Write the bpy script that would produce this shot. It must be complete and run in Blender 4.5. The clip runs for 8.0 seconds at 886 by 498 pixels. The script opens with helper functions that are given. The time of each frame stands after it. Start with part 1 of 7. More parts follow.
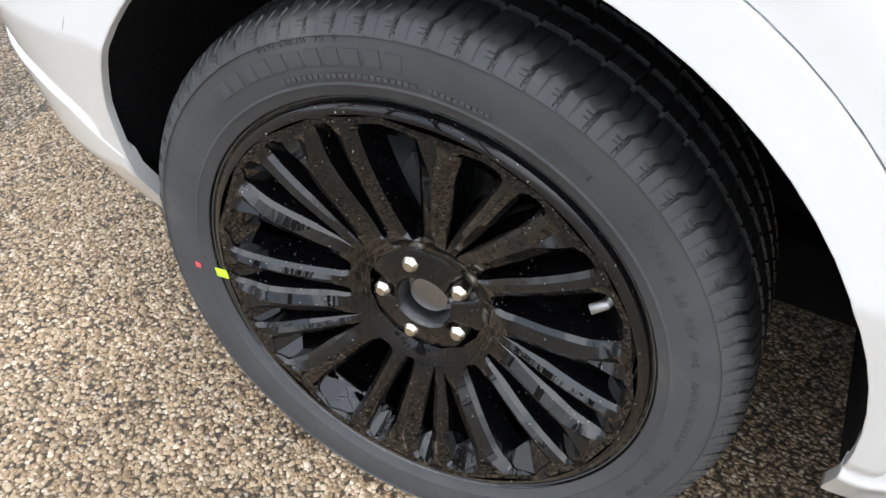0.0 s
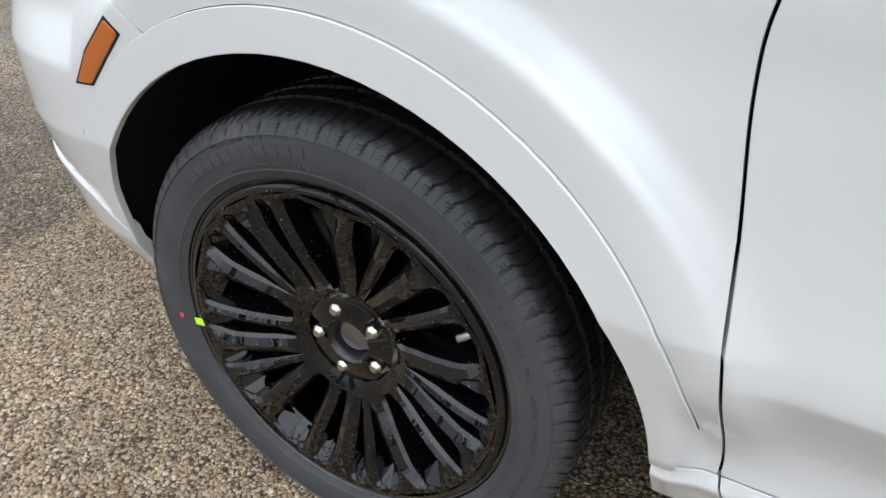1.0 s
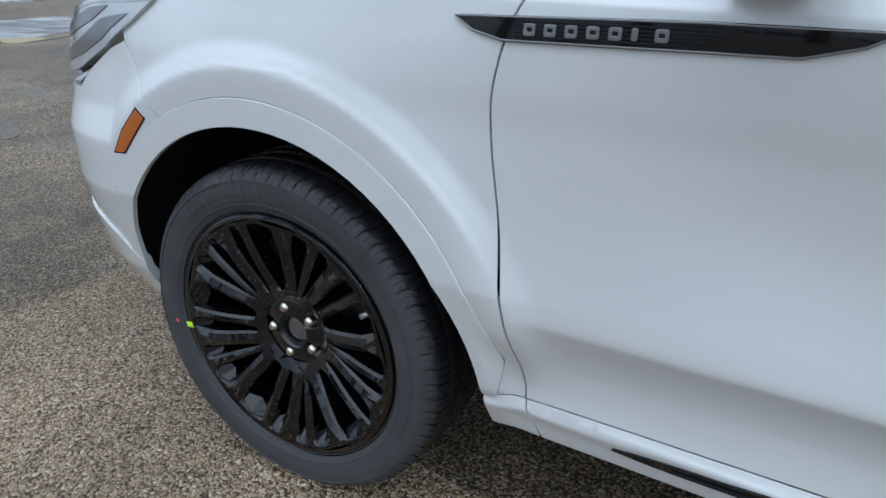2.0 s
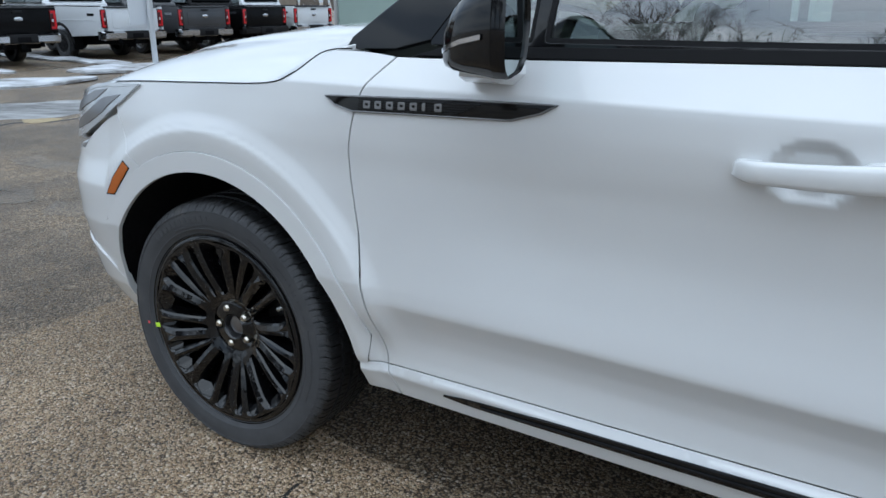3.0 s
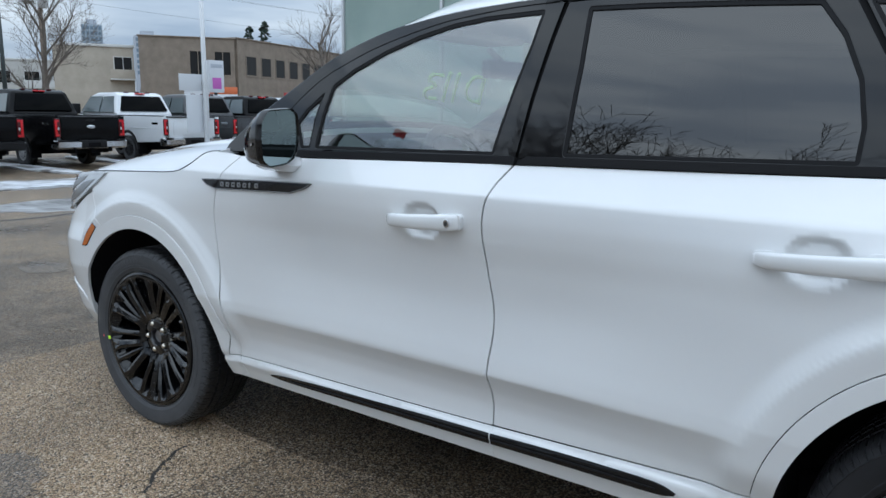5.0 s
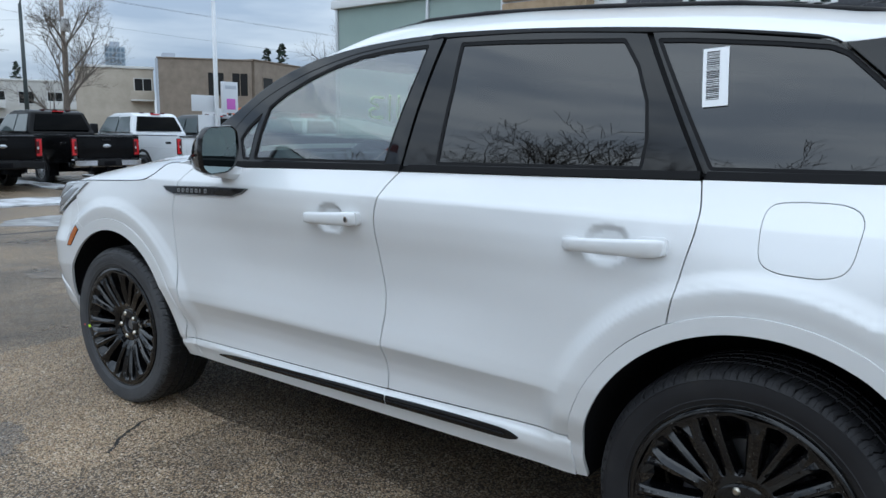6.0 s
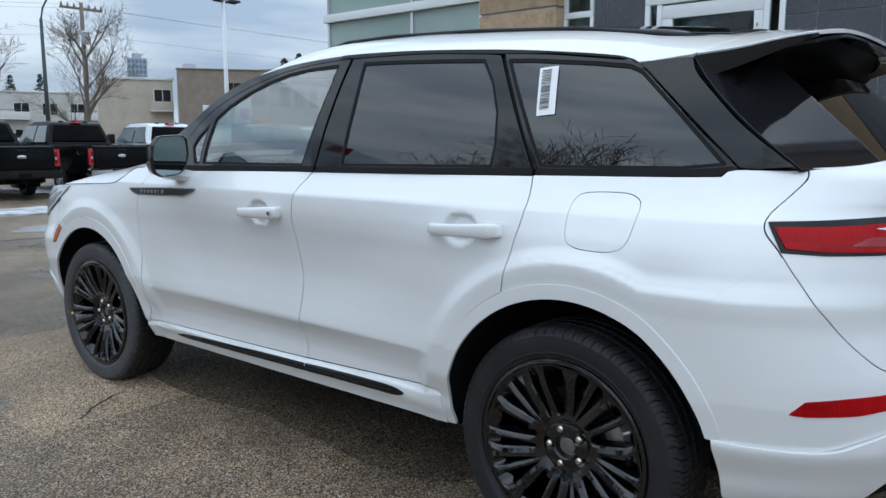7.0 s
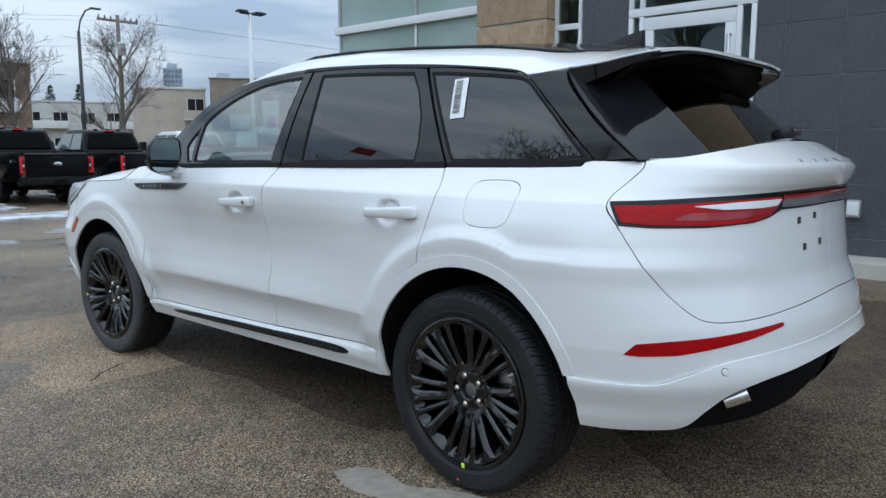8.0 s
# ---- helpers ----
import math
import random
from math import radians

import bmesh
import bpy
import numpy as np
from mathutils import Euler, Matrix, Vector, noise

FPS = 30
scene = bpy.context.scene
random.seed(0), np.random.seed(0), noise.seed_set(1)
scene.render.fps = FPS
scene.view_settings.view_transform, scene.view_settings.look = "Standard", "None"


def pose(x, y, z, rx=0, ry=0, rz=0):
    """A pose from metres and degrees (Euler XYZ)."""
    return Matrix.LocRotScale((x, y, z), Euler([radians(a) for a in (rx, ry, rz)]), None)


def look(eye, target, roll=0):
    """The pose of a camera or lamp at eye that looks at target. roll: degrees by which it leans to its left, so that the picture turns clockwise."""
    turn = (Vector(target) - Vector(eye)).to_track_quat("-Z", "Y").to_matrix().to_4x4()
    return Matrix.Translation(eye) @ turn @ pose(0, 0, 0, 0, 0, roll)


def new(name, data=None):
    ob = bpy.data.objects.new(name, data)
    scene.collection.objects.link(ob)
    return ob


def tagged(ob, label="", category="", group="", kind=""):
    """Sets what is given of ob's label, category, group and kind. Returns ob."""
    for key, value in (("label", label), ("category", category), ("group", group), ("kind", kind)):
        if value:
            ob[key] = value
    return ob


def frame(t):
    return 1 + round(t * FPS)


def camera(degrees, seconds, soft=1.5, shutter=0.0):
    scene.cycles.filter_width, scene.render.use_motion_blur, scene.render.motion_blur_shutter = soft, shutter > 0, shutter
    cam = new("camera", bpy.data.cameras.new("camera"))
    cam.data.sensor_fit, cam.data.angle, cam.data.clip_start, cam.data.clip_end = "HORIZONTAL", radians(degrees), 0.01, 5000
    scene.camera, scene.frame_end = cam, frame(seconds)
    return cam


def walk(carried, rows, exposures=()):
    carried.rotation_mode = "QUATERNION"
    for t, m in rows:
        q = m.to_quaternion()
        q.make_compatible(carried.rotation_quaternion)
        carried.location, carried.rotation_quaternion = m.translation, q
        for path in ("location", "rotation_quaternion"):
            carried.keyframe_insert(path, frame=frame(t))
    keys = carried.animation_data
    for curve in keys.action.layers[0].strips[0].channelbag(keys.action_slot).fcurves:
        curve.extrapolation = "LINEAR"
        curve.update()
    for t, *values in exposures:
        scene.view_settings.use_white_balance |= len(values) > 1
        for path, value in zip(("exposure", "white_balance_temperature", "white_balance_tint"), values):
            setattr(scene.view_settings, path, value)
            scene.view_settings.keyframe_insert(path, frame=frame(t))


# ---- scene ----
cam = camera(61.28, 8.0)
PATH = [
    (0.0, 0.2745, -1.4288, 0.9651, 49.440, -3.216, 27.710),
    (0.5, 0.4170, -1.4775, 0.9879, 54.114, -1.355, 30.230),
    (1.0, 0.5440, -1.5296, 1.0622, 57.094, -0.693, 31.212),
    (1.5, 0.7512, -1.6814, 1.0869, 61.640, -0.089, 32.217),
    (1.7, 0.8260, -1.7480, 1.1100, 63.330, -0.100, 32.200),
    (2.8, 1.3901, -2.0867, 1.1974, 70.664, -0.198, 32.189),
    (3.0, 1.4913, -2.1526, 1.2031, 71.713, -0.219, 32.589),
    (3.5, 1.7598, -2.2495, 1.2277, 74.127, -0.311, 33.587),
    (4.0, 2.0713, -2.3013, 1.2491, 76.368, -0.424, 34.702),
    (4.5, 2.3466, -2.4232, 1.2447, 78.241, -0.542, 35.841),
    (5.8, 3.0543, -2.5696, 1.2464, 81.057, -0.754, 37.876),
    (6.0, 3.1629, -2.6088, 1.2368, 81.194, -0.698, 38.081),
    (6.5, 3.4378, -2.6652, 1.2356, 81.457, -0.389, 38.684),
    (7.0, 3.7459, -2.6799, 1.2347, 81.715, -0.130, 39.513),
    (7.5, 4.0240, -2.7720, 1.2108, 82.004, 0.027, 40.638),
    (8.0, 4.3388, -2.8214, 1.2020, 82.307, -0.044, 41.824),
]
walk(cam, [(t, pose(x, y, z, rx, ry, rz)) for t, x, y, z, rx, ry, rz in PATH],
     [(0.0, 1.50, 6400, 9), (0.5, 1.40, 6400, 9), (1.0, 0.90, 6350, 8), (1.3, 0.62, 5950, 6), (1.7, 0.38, 5600, 4), (2.6, 0.30, 5700, 4), (5.0, 0.28, 5700, 4), (6.5, 0.31, 5700, 4), (8.0, 0.31, 5680, 4)])
# ---- sky and light ----
SUN_UP, SUN_TURN = 70.0, 150.0
world = bpy.data.worlds.new("overcast_sky")
scene.world = world
world.use_nodes = True
wn, wl = world.node_tree.nodes, world.node_tree.links
wn.clear()
w_out, w_bg = wn.new("ShaderNodeOutputWorld"), wn.new("ShaderNodeBackground")
w_sky = wn.new("ShaderNodeTexSky")
w_sky.sky_type, w_sky.sun_disc = "NISHITA", False
w_sky.sun_elevation, w_sky.sun_rotation = radians(SUN_UP), radians(SUN_TURN)
w_sky.air_density, w_sky.dust_density = 1.0, 2.0
w_co, w_map, w_noise = wn.new("ShaderNodeTexCoord"), wn.new("ShaderNodeMapping"), wn.new("ShaderNodeTexNoise")
w_map.inputs["Scale"].default_value = (1.0, 1.0, 5.5)
w_noise.inputs["Scale"].default_value, w_noise.inputs["Detail"].default_value, w_noise.inputs["Roughness"].default_value = 2.3, 7.0, 0.50
w_ramp = wn.new("ShaderNodeValToRGB")
w_ramp.color_ramp.elements[0].position, w_ramp.color_ramp.elements[0].color = 0.40, (5.8, 6.6, 7.9, 1)
w_ramp.color_ramp.elements[1].position, w_ramp.color_ramp.elements[1].color = 0.61, (11.0, 11.3, 11.7, 1)
w_mix = wn.new("ShaderNodeMix")
w_mix.data_type = "RGBA"
w_mix.inputs["Factor"].default_value = 0.88
wl.new(w_co.outputs["Generated"], w_map.inputs["Vector"])
wl.new(w_map.outputs["Vector"], w_noise.inputs["Vector"])
wl.new(w_noise.outputs["Fac"], w_ramp.inputs["Fac"])
wl.new(w_sky.outputs["Color"], w_mix.inputs["A"])
wl.new(w_ramp.outputs["Color"], w_mix.inputs["B"])
w_sep, w_up, w_mul = wn.new("ShaderNodeSeparateXYZ"), wn.new("ShaderNodeMapRange"), wn.new("ShaderNodeMix")
w_up.inputs["From Min"].default_value, w_up.inputs["From Max"].default_value = 0.02, 0.75
w_up.inputs["To Min"].default_value, w_up.inputs["To Max"].default_value = 0.56, 1.22
w_mul.data_type, w_mul.blend_type = "RGBA", "MULTIPLY"
w_mul.inputs["Factor"].default_value = 1.0
wl.new(w_co.outputs["Generated"], w_sep.inputs["Vector"])
wl.new(w_sep.outputs["Z"], w_up.inputs["Value"])
wl.new(w_mix.outputs["Result"], w_mul.inputs["A"])
wl.new(w_up.outputs["Result"], w_mul.inputs["B"])
wl.new(w_mul.outputs["Result"], w_bg.inputs["Color"])
wl.new(w_bg.outputs["Background"], w_out.inputs["Surface"])
w_bg.inputs["Strength"].default_value = 0.10

sun = new("sun", bpy.data.lights.new("sun", "SUN"))
sun.data.energy, sun.data.angle, sun.data.color = 0.80, radians(125), (1.0, 0.98, 0.95)
sun_from = Vector((math.sin(radians(SUN_TURN)) * math.cos(radians(SUN_UP)), math.cos(radians(SUN_TURN)) * math.cos(radians(SUN_UP)), math.sin(radians(SUN_UP))))
sun.matrix_world = look(sun_from * 50, (0, 0, 0))


# ---- materials ----
def mat(name, color=(0.5, 0.5, 0.5), rough=0.5, metal=0.0, coat=0.0, coat_rough=0.03, spec=0.5, transmission=0.0, emit=None):
    m = bpy.data.materials.new(name)
    m.use_nodes = True
    b = m.node_tree.nodes["Principled BSDF"]
    b.inputs["Base Color"].default_value = (*color, 1)
    b.inputs["Roughness"].default_value = rough
    b.inputs["Metallic"].default_value = metal
    b.inputs["Coat Weight"].default_value = coat
    b.inputs["Coat Roughness"].default_value = coat_rough
    b.inputs["Specular IOR Level"].default_value = spec
    b.inputs["Transmission Weight"].default_value = transmission
    if emit:
        b.inputs["Emission Color"].default_value = (*emit[0], 1)
        b.inputs["Emission Strength"].default_value = emit[1]
    return m


def node(m, kind, **values):
    n = m.node_tree.nodes.new(kind)
    for key, value in values.items():
        n.inputs[key.replace("_", " ")].default_value = value
    return n


def tie(m, a, b):
    m.node_tree.links.new(a, b)


def place_of(m, scale=(1, 1, 1)):
    c, s = m.node_tree.nodes.new("ShaderNodeTexCoord"), m.node_tree.nodes.new("ShaderNodeMapping")
    s.inputs["Scale"].default_value = scale
    tie(m, c.outputs["Object"], s.inputs["Vector"])
    return s.outputs["Vector"]


def ramp(m, fac, stops):
    r = m.node_tree.nodes.new("ShaderNodeValToRGB")
    e = r.color_ramp.elements
    while len(e) < len(stops):
        e.new(0.5)
    for k, (p, c) in zip(e, stops):
        k.position, k.color = p, (*c, 1) if len(c) == 3 else c
    tie(m, fac, r.inputs["Fac"])
    return r.outputs["Color"]


def blend(m, fac, a, b, kind="MIX"):
    x = m.node_tree.nodes.new("ShaderNodeMix")
    x.data_type, x.blend_type = "RGBA", kind
    for key, v in (("Factor", fac), ("A", a), ("B", b)):
        if isinstance(v, (int, float)):
            x.inputs[key].default_value = v
        elif isinstance(v, tuple):
            x.inputs[key].default_value = (*v, 1)
        else:
            tie(m, v, x.inputs[key])
    return x.outputs["Result"]


def grain(m, stops, scale=8.0, detail=6.0, rough=0.6, stretch=(1, 1, 1), bump=0.0, fine=60.0, bump_size=0.002, rough_range=None):
    """Colour from noise between the stops, a fine bump, and varied roughness."""
    b = m.node_tree.nodes["Principled BSDF"]
    v = place_of(m, stretch)
    n = node(m, "ShaderNodeTexNoise", Scale=scale, Detail=detail, Roughness=rough)
    tie(m, v, n.inputs["Vector"])
    tie(m, ramp(m, n.outputs["Fac"], stops), b.inputs["Base Color"])
    f = node(m, "ShaderNodeTexNoise", Scale=fine, Detail=4.0, Roughness=0.6)
    tie(m, v, f.inputs["Vector"])
    if bump:
        k = node(m, "ShaderNodeBump", Strength=bump, Distance=bump_size)
        tie(m, f.outputs["Fac"], k.inputs["Height"])
        tie(m, k.outputs["Normal"], b.inputs["Normal"])
    if rough_range:
        r = node(m, "ShaderNodeMapRange", To_Min=rough_range[0], To_Max=rough_range[1])
        tie(m, f.outputs["Fac"], r.inputs["Value"])
        tie(m, r.outputs["Result"], b.inputs["Roughness"])
    return m


def pane_mat(name, tint, gloss_rough=0.0, mirror=0.08):
    """Thin glass: tinted see-through with a mirror sheen."""
    m = bpy.data.materials.new(name)
    m.use_nodes = True
    t = m.node_tree
    t.nodes.remove(t.nodes["Principled BSDF"])
    out = t.nodes["Material Output"]
    see, sheen, mix = t.nodes.new("ShaderNodeBsdfTransparent"), t.nodes.new("ShaderNodeBsdfGlossy"), t.nodes.new("ShaderNodeMixShader")
    see.inputs["Color"].default_value, sheen.inputs["Roughness"].default_value = (*tint, 1), gloss_rough
    lw, pw, ma = t.nodes.new("ShaderNodeLayerWeight"), t.nodes.new("ShaderNodeMath"), t.nodes.new("ShaderNodeMath")
    lw.inputs["Blend"].default_value = 0.5
    pw.operation, ma.operation = "POWER", "MULTIPLY_ADD"
    pw.inputs[1].default_value, ma.inputs[1].default_value, ma.inputs[2].default_value = 4.0, 1 - mirror, mirror
    tie(m, lw.outputs["Facing"], pw.inputs[0])
    tie(m, pw.outputs["Value"], ma.inputs[0])
    tie(m, ma.outputs["Value"], mix.inputs["Fac"])
    tie(m, see.outputs["BSDF"], mix.inputs[1])
    tie(m, sheen.outputs["BSDF"], mix.inputs[2])
    tie(m, mix.outputs["Shader"], out.inputs["Surface"])
    return m


PAINT = mat("white_pearl_paint", (0.76, 0.765, 0.765), 0.34, metal=0.08, coat=1.0, coat_rough=0.015)
grain(PAINT, [(0.3, (0.715, 0.72, 0.725)), (0.7, (0.75, 0.755, 0.755))], scale=1.4, detail=8.0, rough_range=(0.32, 0.38), fine=35.0)
BLACK = mat("gloss_black", (0.006, 0.006, 0.007), 0.05, spec=0.42)
grain(BLACK, [(0.35, (0.004, 0.004, 0.0045)), (0.75, (0.008, 0.008, 0.009))], scale=9.0, rough_range=(0.02, 0.06), fine=240.0)
WHEELBLACK = mat("wheel_gloss_black", (0.006, 0.006, 0.007), 0.20, spec=0.04, coat=1.0, coat_rough=0.012)
WHEELBLACK.node_tree.nodes["Principled BSDF"].inputs["Coat IOR"].default_value = 1.54
grain(WHEELBLACK, [(0.3, (0.0015, 0.0015, 0.002)), (0.64, (0.003, 0.003, 0.0036)), (0.80, (0.004, 0.004, 0.0045)), (0.86, (0.20, 0.195, 0.185))], scale=330.0, detail=0.0, rough_range=(0.12, 0.22), fine=30.0)
SATIN = mat("satin_black_trim", (0.014, 0.014, 0.015), 0.45, spec=0.25)
grain(SATIN, [(0.3, (0.006, 0.006, 0.007)), (0.7, (0.012, 0.012, 0.013))], scale=30.0, bump=0.15, fine=500.0, bump_size=0.0004, rough_range=(0.38, 0.55))
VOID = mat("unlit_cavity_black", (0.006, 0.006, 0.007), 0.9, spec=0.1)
LINER = mat("felt_arch_liner", (0.012, 0.012, 0.014), 0.95, spec=0.15)
grain(LINER, [(0.35, (0.002, 0.002, 0.003)), (0.75, (0.008, 0.008, 0.009))], scale=90.0, bump=0.6, fine=300.0, bump_size=0.003)
WINGBLACK = mat("satin_gloss_black", (0.010, 0.010, 0.012), 0.05, spec=0.24)
DIMCHROME = mat("dim_chrome", (0.32, 0.32, 0.33), 0.3, metal=1.0)
SEAL = mat("black_rubber_seal", (0.006, 0.006, 0.007), 0.7, spec=0.25)
UNDERBLACK = mat("matt_black_plastic", (0.006, 0.006, 0.007), 0.6, spec=0.2)
CHROME = mat("chrome", (0.75, 0.75, 0.77), 0.12, metal=1.0)
NUT = mat("zinc_wheel_nut", (0.62, 0.58, 0.50), 0.28, metal=1.0)
STEEL = mat("brake_disc_steel", (0.30, 0.30, 0.31), 0.34, metal=1.0)
grain(STEEL, [(0.3, (0.22, 0.22, 0.23)), (0.7, (0.36, 0.36, 0.37))], scale=14.0, rough_range=(0.28, 0.45), fine=120.0)
ALLOY = mat("cast_aluminium", (0.55, 0.56, 0.57), 0.45, metal=0.9)
grain(ALLOY, [(0.3, (0.42, 0.43, 0.44)), (0.7, (0.62, 0.63, 0.64))], scale=25.0, bump=0.4, fine=200.0, bump_size=0.001, rough_range=(0.35, 0.6))
AMBER = mat("amber_lens", (0.52, 0.12, 0.008), 0.12, coat=1.0)
RED = mat("red_lens", (0.30, 0.001, 0.003), 0.10, spec=0.1, coat=0.15)
grain(RED, [(0.35, (0.26, 0.001, 0.003)), (0.65, (0.40, 0.0015, 0.004))], scale=5.0, stretch=(1, 1, 6))
r_wave = node(RED, "ShaderNodeTexWave", Scale=70.0)
tie(RED, place_of(RED), r_wave.inputs["Vector"])
r_bump = node(RED, "ShaderNodeBump", Strength=0.5, Distance=0.002)
tie(RED, r_wave.outputs["Fac"], r_bump.inputs["Height"])
tie(RED, r_bump.outputs["Normal"], RED.node_tree.nodes["Principled BSDF"].inputs["Normal"])
DEEPRED = mat("deep_red_lens", (0.25, 0.003, 0.008), 0.12, coat=0.3)
LENS = mat("clear_lens", (0.72, 0.74, 0.76), 0.10, coat=1.0)
LAMPDARK = mat("headlamp_inside", (0.50, 0.52, 0.54), 0.22, metal=0.4, coat=1.0)
MIRROR = mat("mirror_glass", (0.26, 0.32, 0.33), 0.02, metal=1.0)
GREENGLASS = pane_mat("green_tinted_glass", (0.58, 0.70, 0.64), 0.0, 0.25)
DARKGLASS = pane_mat("privacy_glass", (0.011, 0.012, 0.0135), 0.0, 0.092)
REARGLASS = pane_mat("rear_privacy_glass", (0.02, 0.022, 0.025), 0.0, 0.09)
LIME = mat("lime_paint_marker", (0.50, 0.95, 0.10), 0.6)
YELLOW = mat("lime_sticker", (0.62, 0.95, 0.05), 0.6)
PINK = mat("red_paint_dot", (0.70, 0.08, 0.10), 0.6)
PAPER = mat("white_paper_label", (0.80, 0.81, 0.82), 0.6)
INK = mat("printed_ink", (0.03, 0.03, 0.03), 0.6)
SEATCLOTH = mat("pale_grey_leather", (0.42, 0.42, 0.40), 0.5)
grain(SEATCLOTH, [(0.3, (0.36, 0.36, 0.34)), (0.7, (0.46, 0.46, 0.44))], scale=12.0, bump=0.3, fine=250.0, bump_size=0.001)
HEADLINER = mat("pale_headliner", (0.60, 0.61, 0.56), 0.9)
DASH = mat("dark_dashboard", (0.025, 0.026, 0.028), 0.6)

# sidewall grey is lifted to stand in for brighter light on the front tyre
RUBBER = mat("tyre_rubber", (0.05, 0.05, 0.052), 0.55, spec=0.22)
grain(RUBBER, [(0.30, (0.048, 0.049, 0.052)), (0.58, (0.070, 0.071, 0.075)), (0.80, (0.122, 0.114, 0.105))], scale=6.0, detail=9.0, bump=0.35, fine=160.0, bump_size=0.0006, rough_range=(0.42, 0.66))


def wet_tread(m):
    """The tread is wet and clean beyond the shoulder; the sidewall keeps its lightened grey."""
    b, sep = m.node_tree.nodes["Principled BSDF"], node(m, "ShaderNodeSeparateXYZ")
    tie(m, place_of(m), sep.inputs["Vector"])
    flat, size = node(m, "ShaderNodeCombineXYZ"), m.node_tree.nodes.new("ShaderNodeVectorMath")
    size.operation = "LENGTH"
    tie(m, sep.outputs["X"], flat.inputs["X"])
    tie(m, sep.outputs["Z"], flat.inputs["Y"])
    tie(m, flat.outputs["Vector"], size.inputs[0])
    rag = node(m, "ShaderNodeTexNoise", Scale=55.0, Detail=4.0)
    tie(m, place_of(m), rag.inputs["Vector"])
    edge = node(m, "ShaderNodeMath")
    edge.operation = "MULTIPLY_ADD"
    edge.inputs[1].default_value = 0.030
    tie(m, rag.outputs["Fac"], edge.inputs[0])
    tie(m, size.outputs["Value"], edge.inputs[2])
    wet = node(m, "ShaderNodeMapRange", From_Min=0.360, From_Max=0.372)
    tie(m, edge.outputs["Value"], wet.inputs["Value"])
    tie(m, blend(m, wet.outputs["Result"], b.inputs["Base Color"].links[0].from_socket, (0.014, 0.014, 0.015)), b.inputs["Base Color"])
    gloss = node(m, "ShaderNodeMapRange", To_Min=0.0, To_Max=0.7)
    tie(m, wet.outputs["Result"], gloss.inputs["Value"])
    tie(m, gloss.outputs["Result"], b.inputs["Coat Weight"])
    b.inputs["Coat Roughness"].default_value = 0.22


wet_tread(RUBBER)
# shaded copy of the tyre rubber: dimmer light put into the colour
SHADEDRUBBER = mat("shaded_tyre_rubber", (0.02, 0.02, 0.021), 0.45, spec=0.25)
grain(SHADEDRUBBER, [(0.30, (0.013, 0.013, 0.015)), (0.58, (0.020, 0.020, 0.022)), (0.80, (0.040, 0.038, 0.035))], scale=6.0, detail=9.0, bump=0.35, fine=160.0, bump_size=0.0006, rough_range=(0.38, 0.60))
# ---- building helpers ----
def mesh_of(name, verts, faces, material, normals=None, flat=False):
    me = bpy.data.meshes.new(name)
    me.from_pydata([tuple(v) for v in verts], [], [tuple(f) for f in faces])
    me.update()
    if not flat:
        me.polygons.foreach_set("use_smooth", [True] * len(me.polygons))
    if normals is not None:
        me.normals_split_custom_set_from_vertices([tuple(n) for n in normals])
    if material:
        me.materials.append(material)
    return me


def from_bm(name, bm, material, smooth_deg=35):
    me = bpy.data.meshes.new(name)
    bm.normal_update()
    bm.to_mesh(me)
    bm.free()
    me.materials.append(material)
    if smooth_deg:
        me.polygons.foreach_set("use_smooth", [True] * len(me.polygons))
        me.set_sharp_from_angle(angle=radians(smooth_deg))
    return me


def put(name, me, parent, label="", at=None):
    """Links a mesh as one object, a part of parent; the mesh is given in the parent's frame."""
    ob = new(name, me)
    if parent is not None:
        ob.parent = parent
    if at is not None:
        ob.matrix_basis = at
    if label:
        ob["label"] = label
    return ob


def thing(name, place, label, category, group="", kind="", turn=0.0):
    ob = new(name)
    ob.empty_display_size = 0.2
    ob.matrix_basis = pose(*place, 0, 0, turn)
    return tagged(ob, label, category, group, kind)


def box_bm(bm, x0, x1, y0, y1, z0, z1, bevel=0.0, seg=2):
    r = bmesh.ops.create_cube(bm, size=1.0, matrix=Matrix.LocRotScale(((x0 + x1) / 2, (y0 + y1) / 2, (z0 + z1) / 2), None, (abs(x1 - x0), abs(y1 - y0), abs(z1 - z0))))
    if bevel:
        es = {e for v in r["verts"] for e in v.link_edges}
        bmesh.ops.bevel(bm, geom=list(es), offset=bevel, segments=seg, profile=0.6, affect="EDGES")


def box(name, material, x0, x1, y0, y1, z0, z1, bevel=0.0, seg=2):
    bm = bmesh.new()
    box_bm(bm, x0, x1, y0, y1, z0, z1, bevel, seg)
    return from_bm(name, bm, material)


def lathe(name, profile, material, turns=96, axis="y", closed=False, sharp=30):
    """Turns (r, h) about an axis through the origin: 'y' (h along y) or 'z'."""
    n, vs, fs = len(profile), [], []
    for k in range(turns):
        a = 2 * math.pi * k / turns
        for r, h in profile:
            vs.append((r * math.cos(a), h, r * math.sin(a)) if axis == "y" else (r * math.cos(a), r * math.sin(a), h))
    for k in range(turns):
        k2 = (k + 1) % turns
        for i in range(n if closed else n - 1):
            j = (i + 1) % n
            q = (k * n + i, k * n + j, k2 * n + j, k2 * n + i)
            fs.append(q if axis == "y" else q[::-1])
    me = mesh_of(name, vs, fs, material)
    me.set_sharp_from_angle(angle=radians(sharp))
    return me


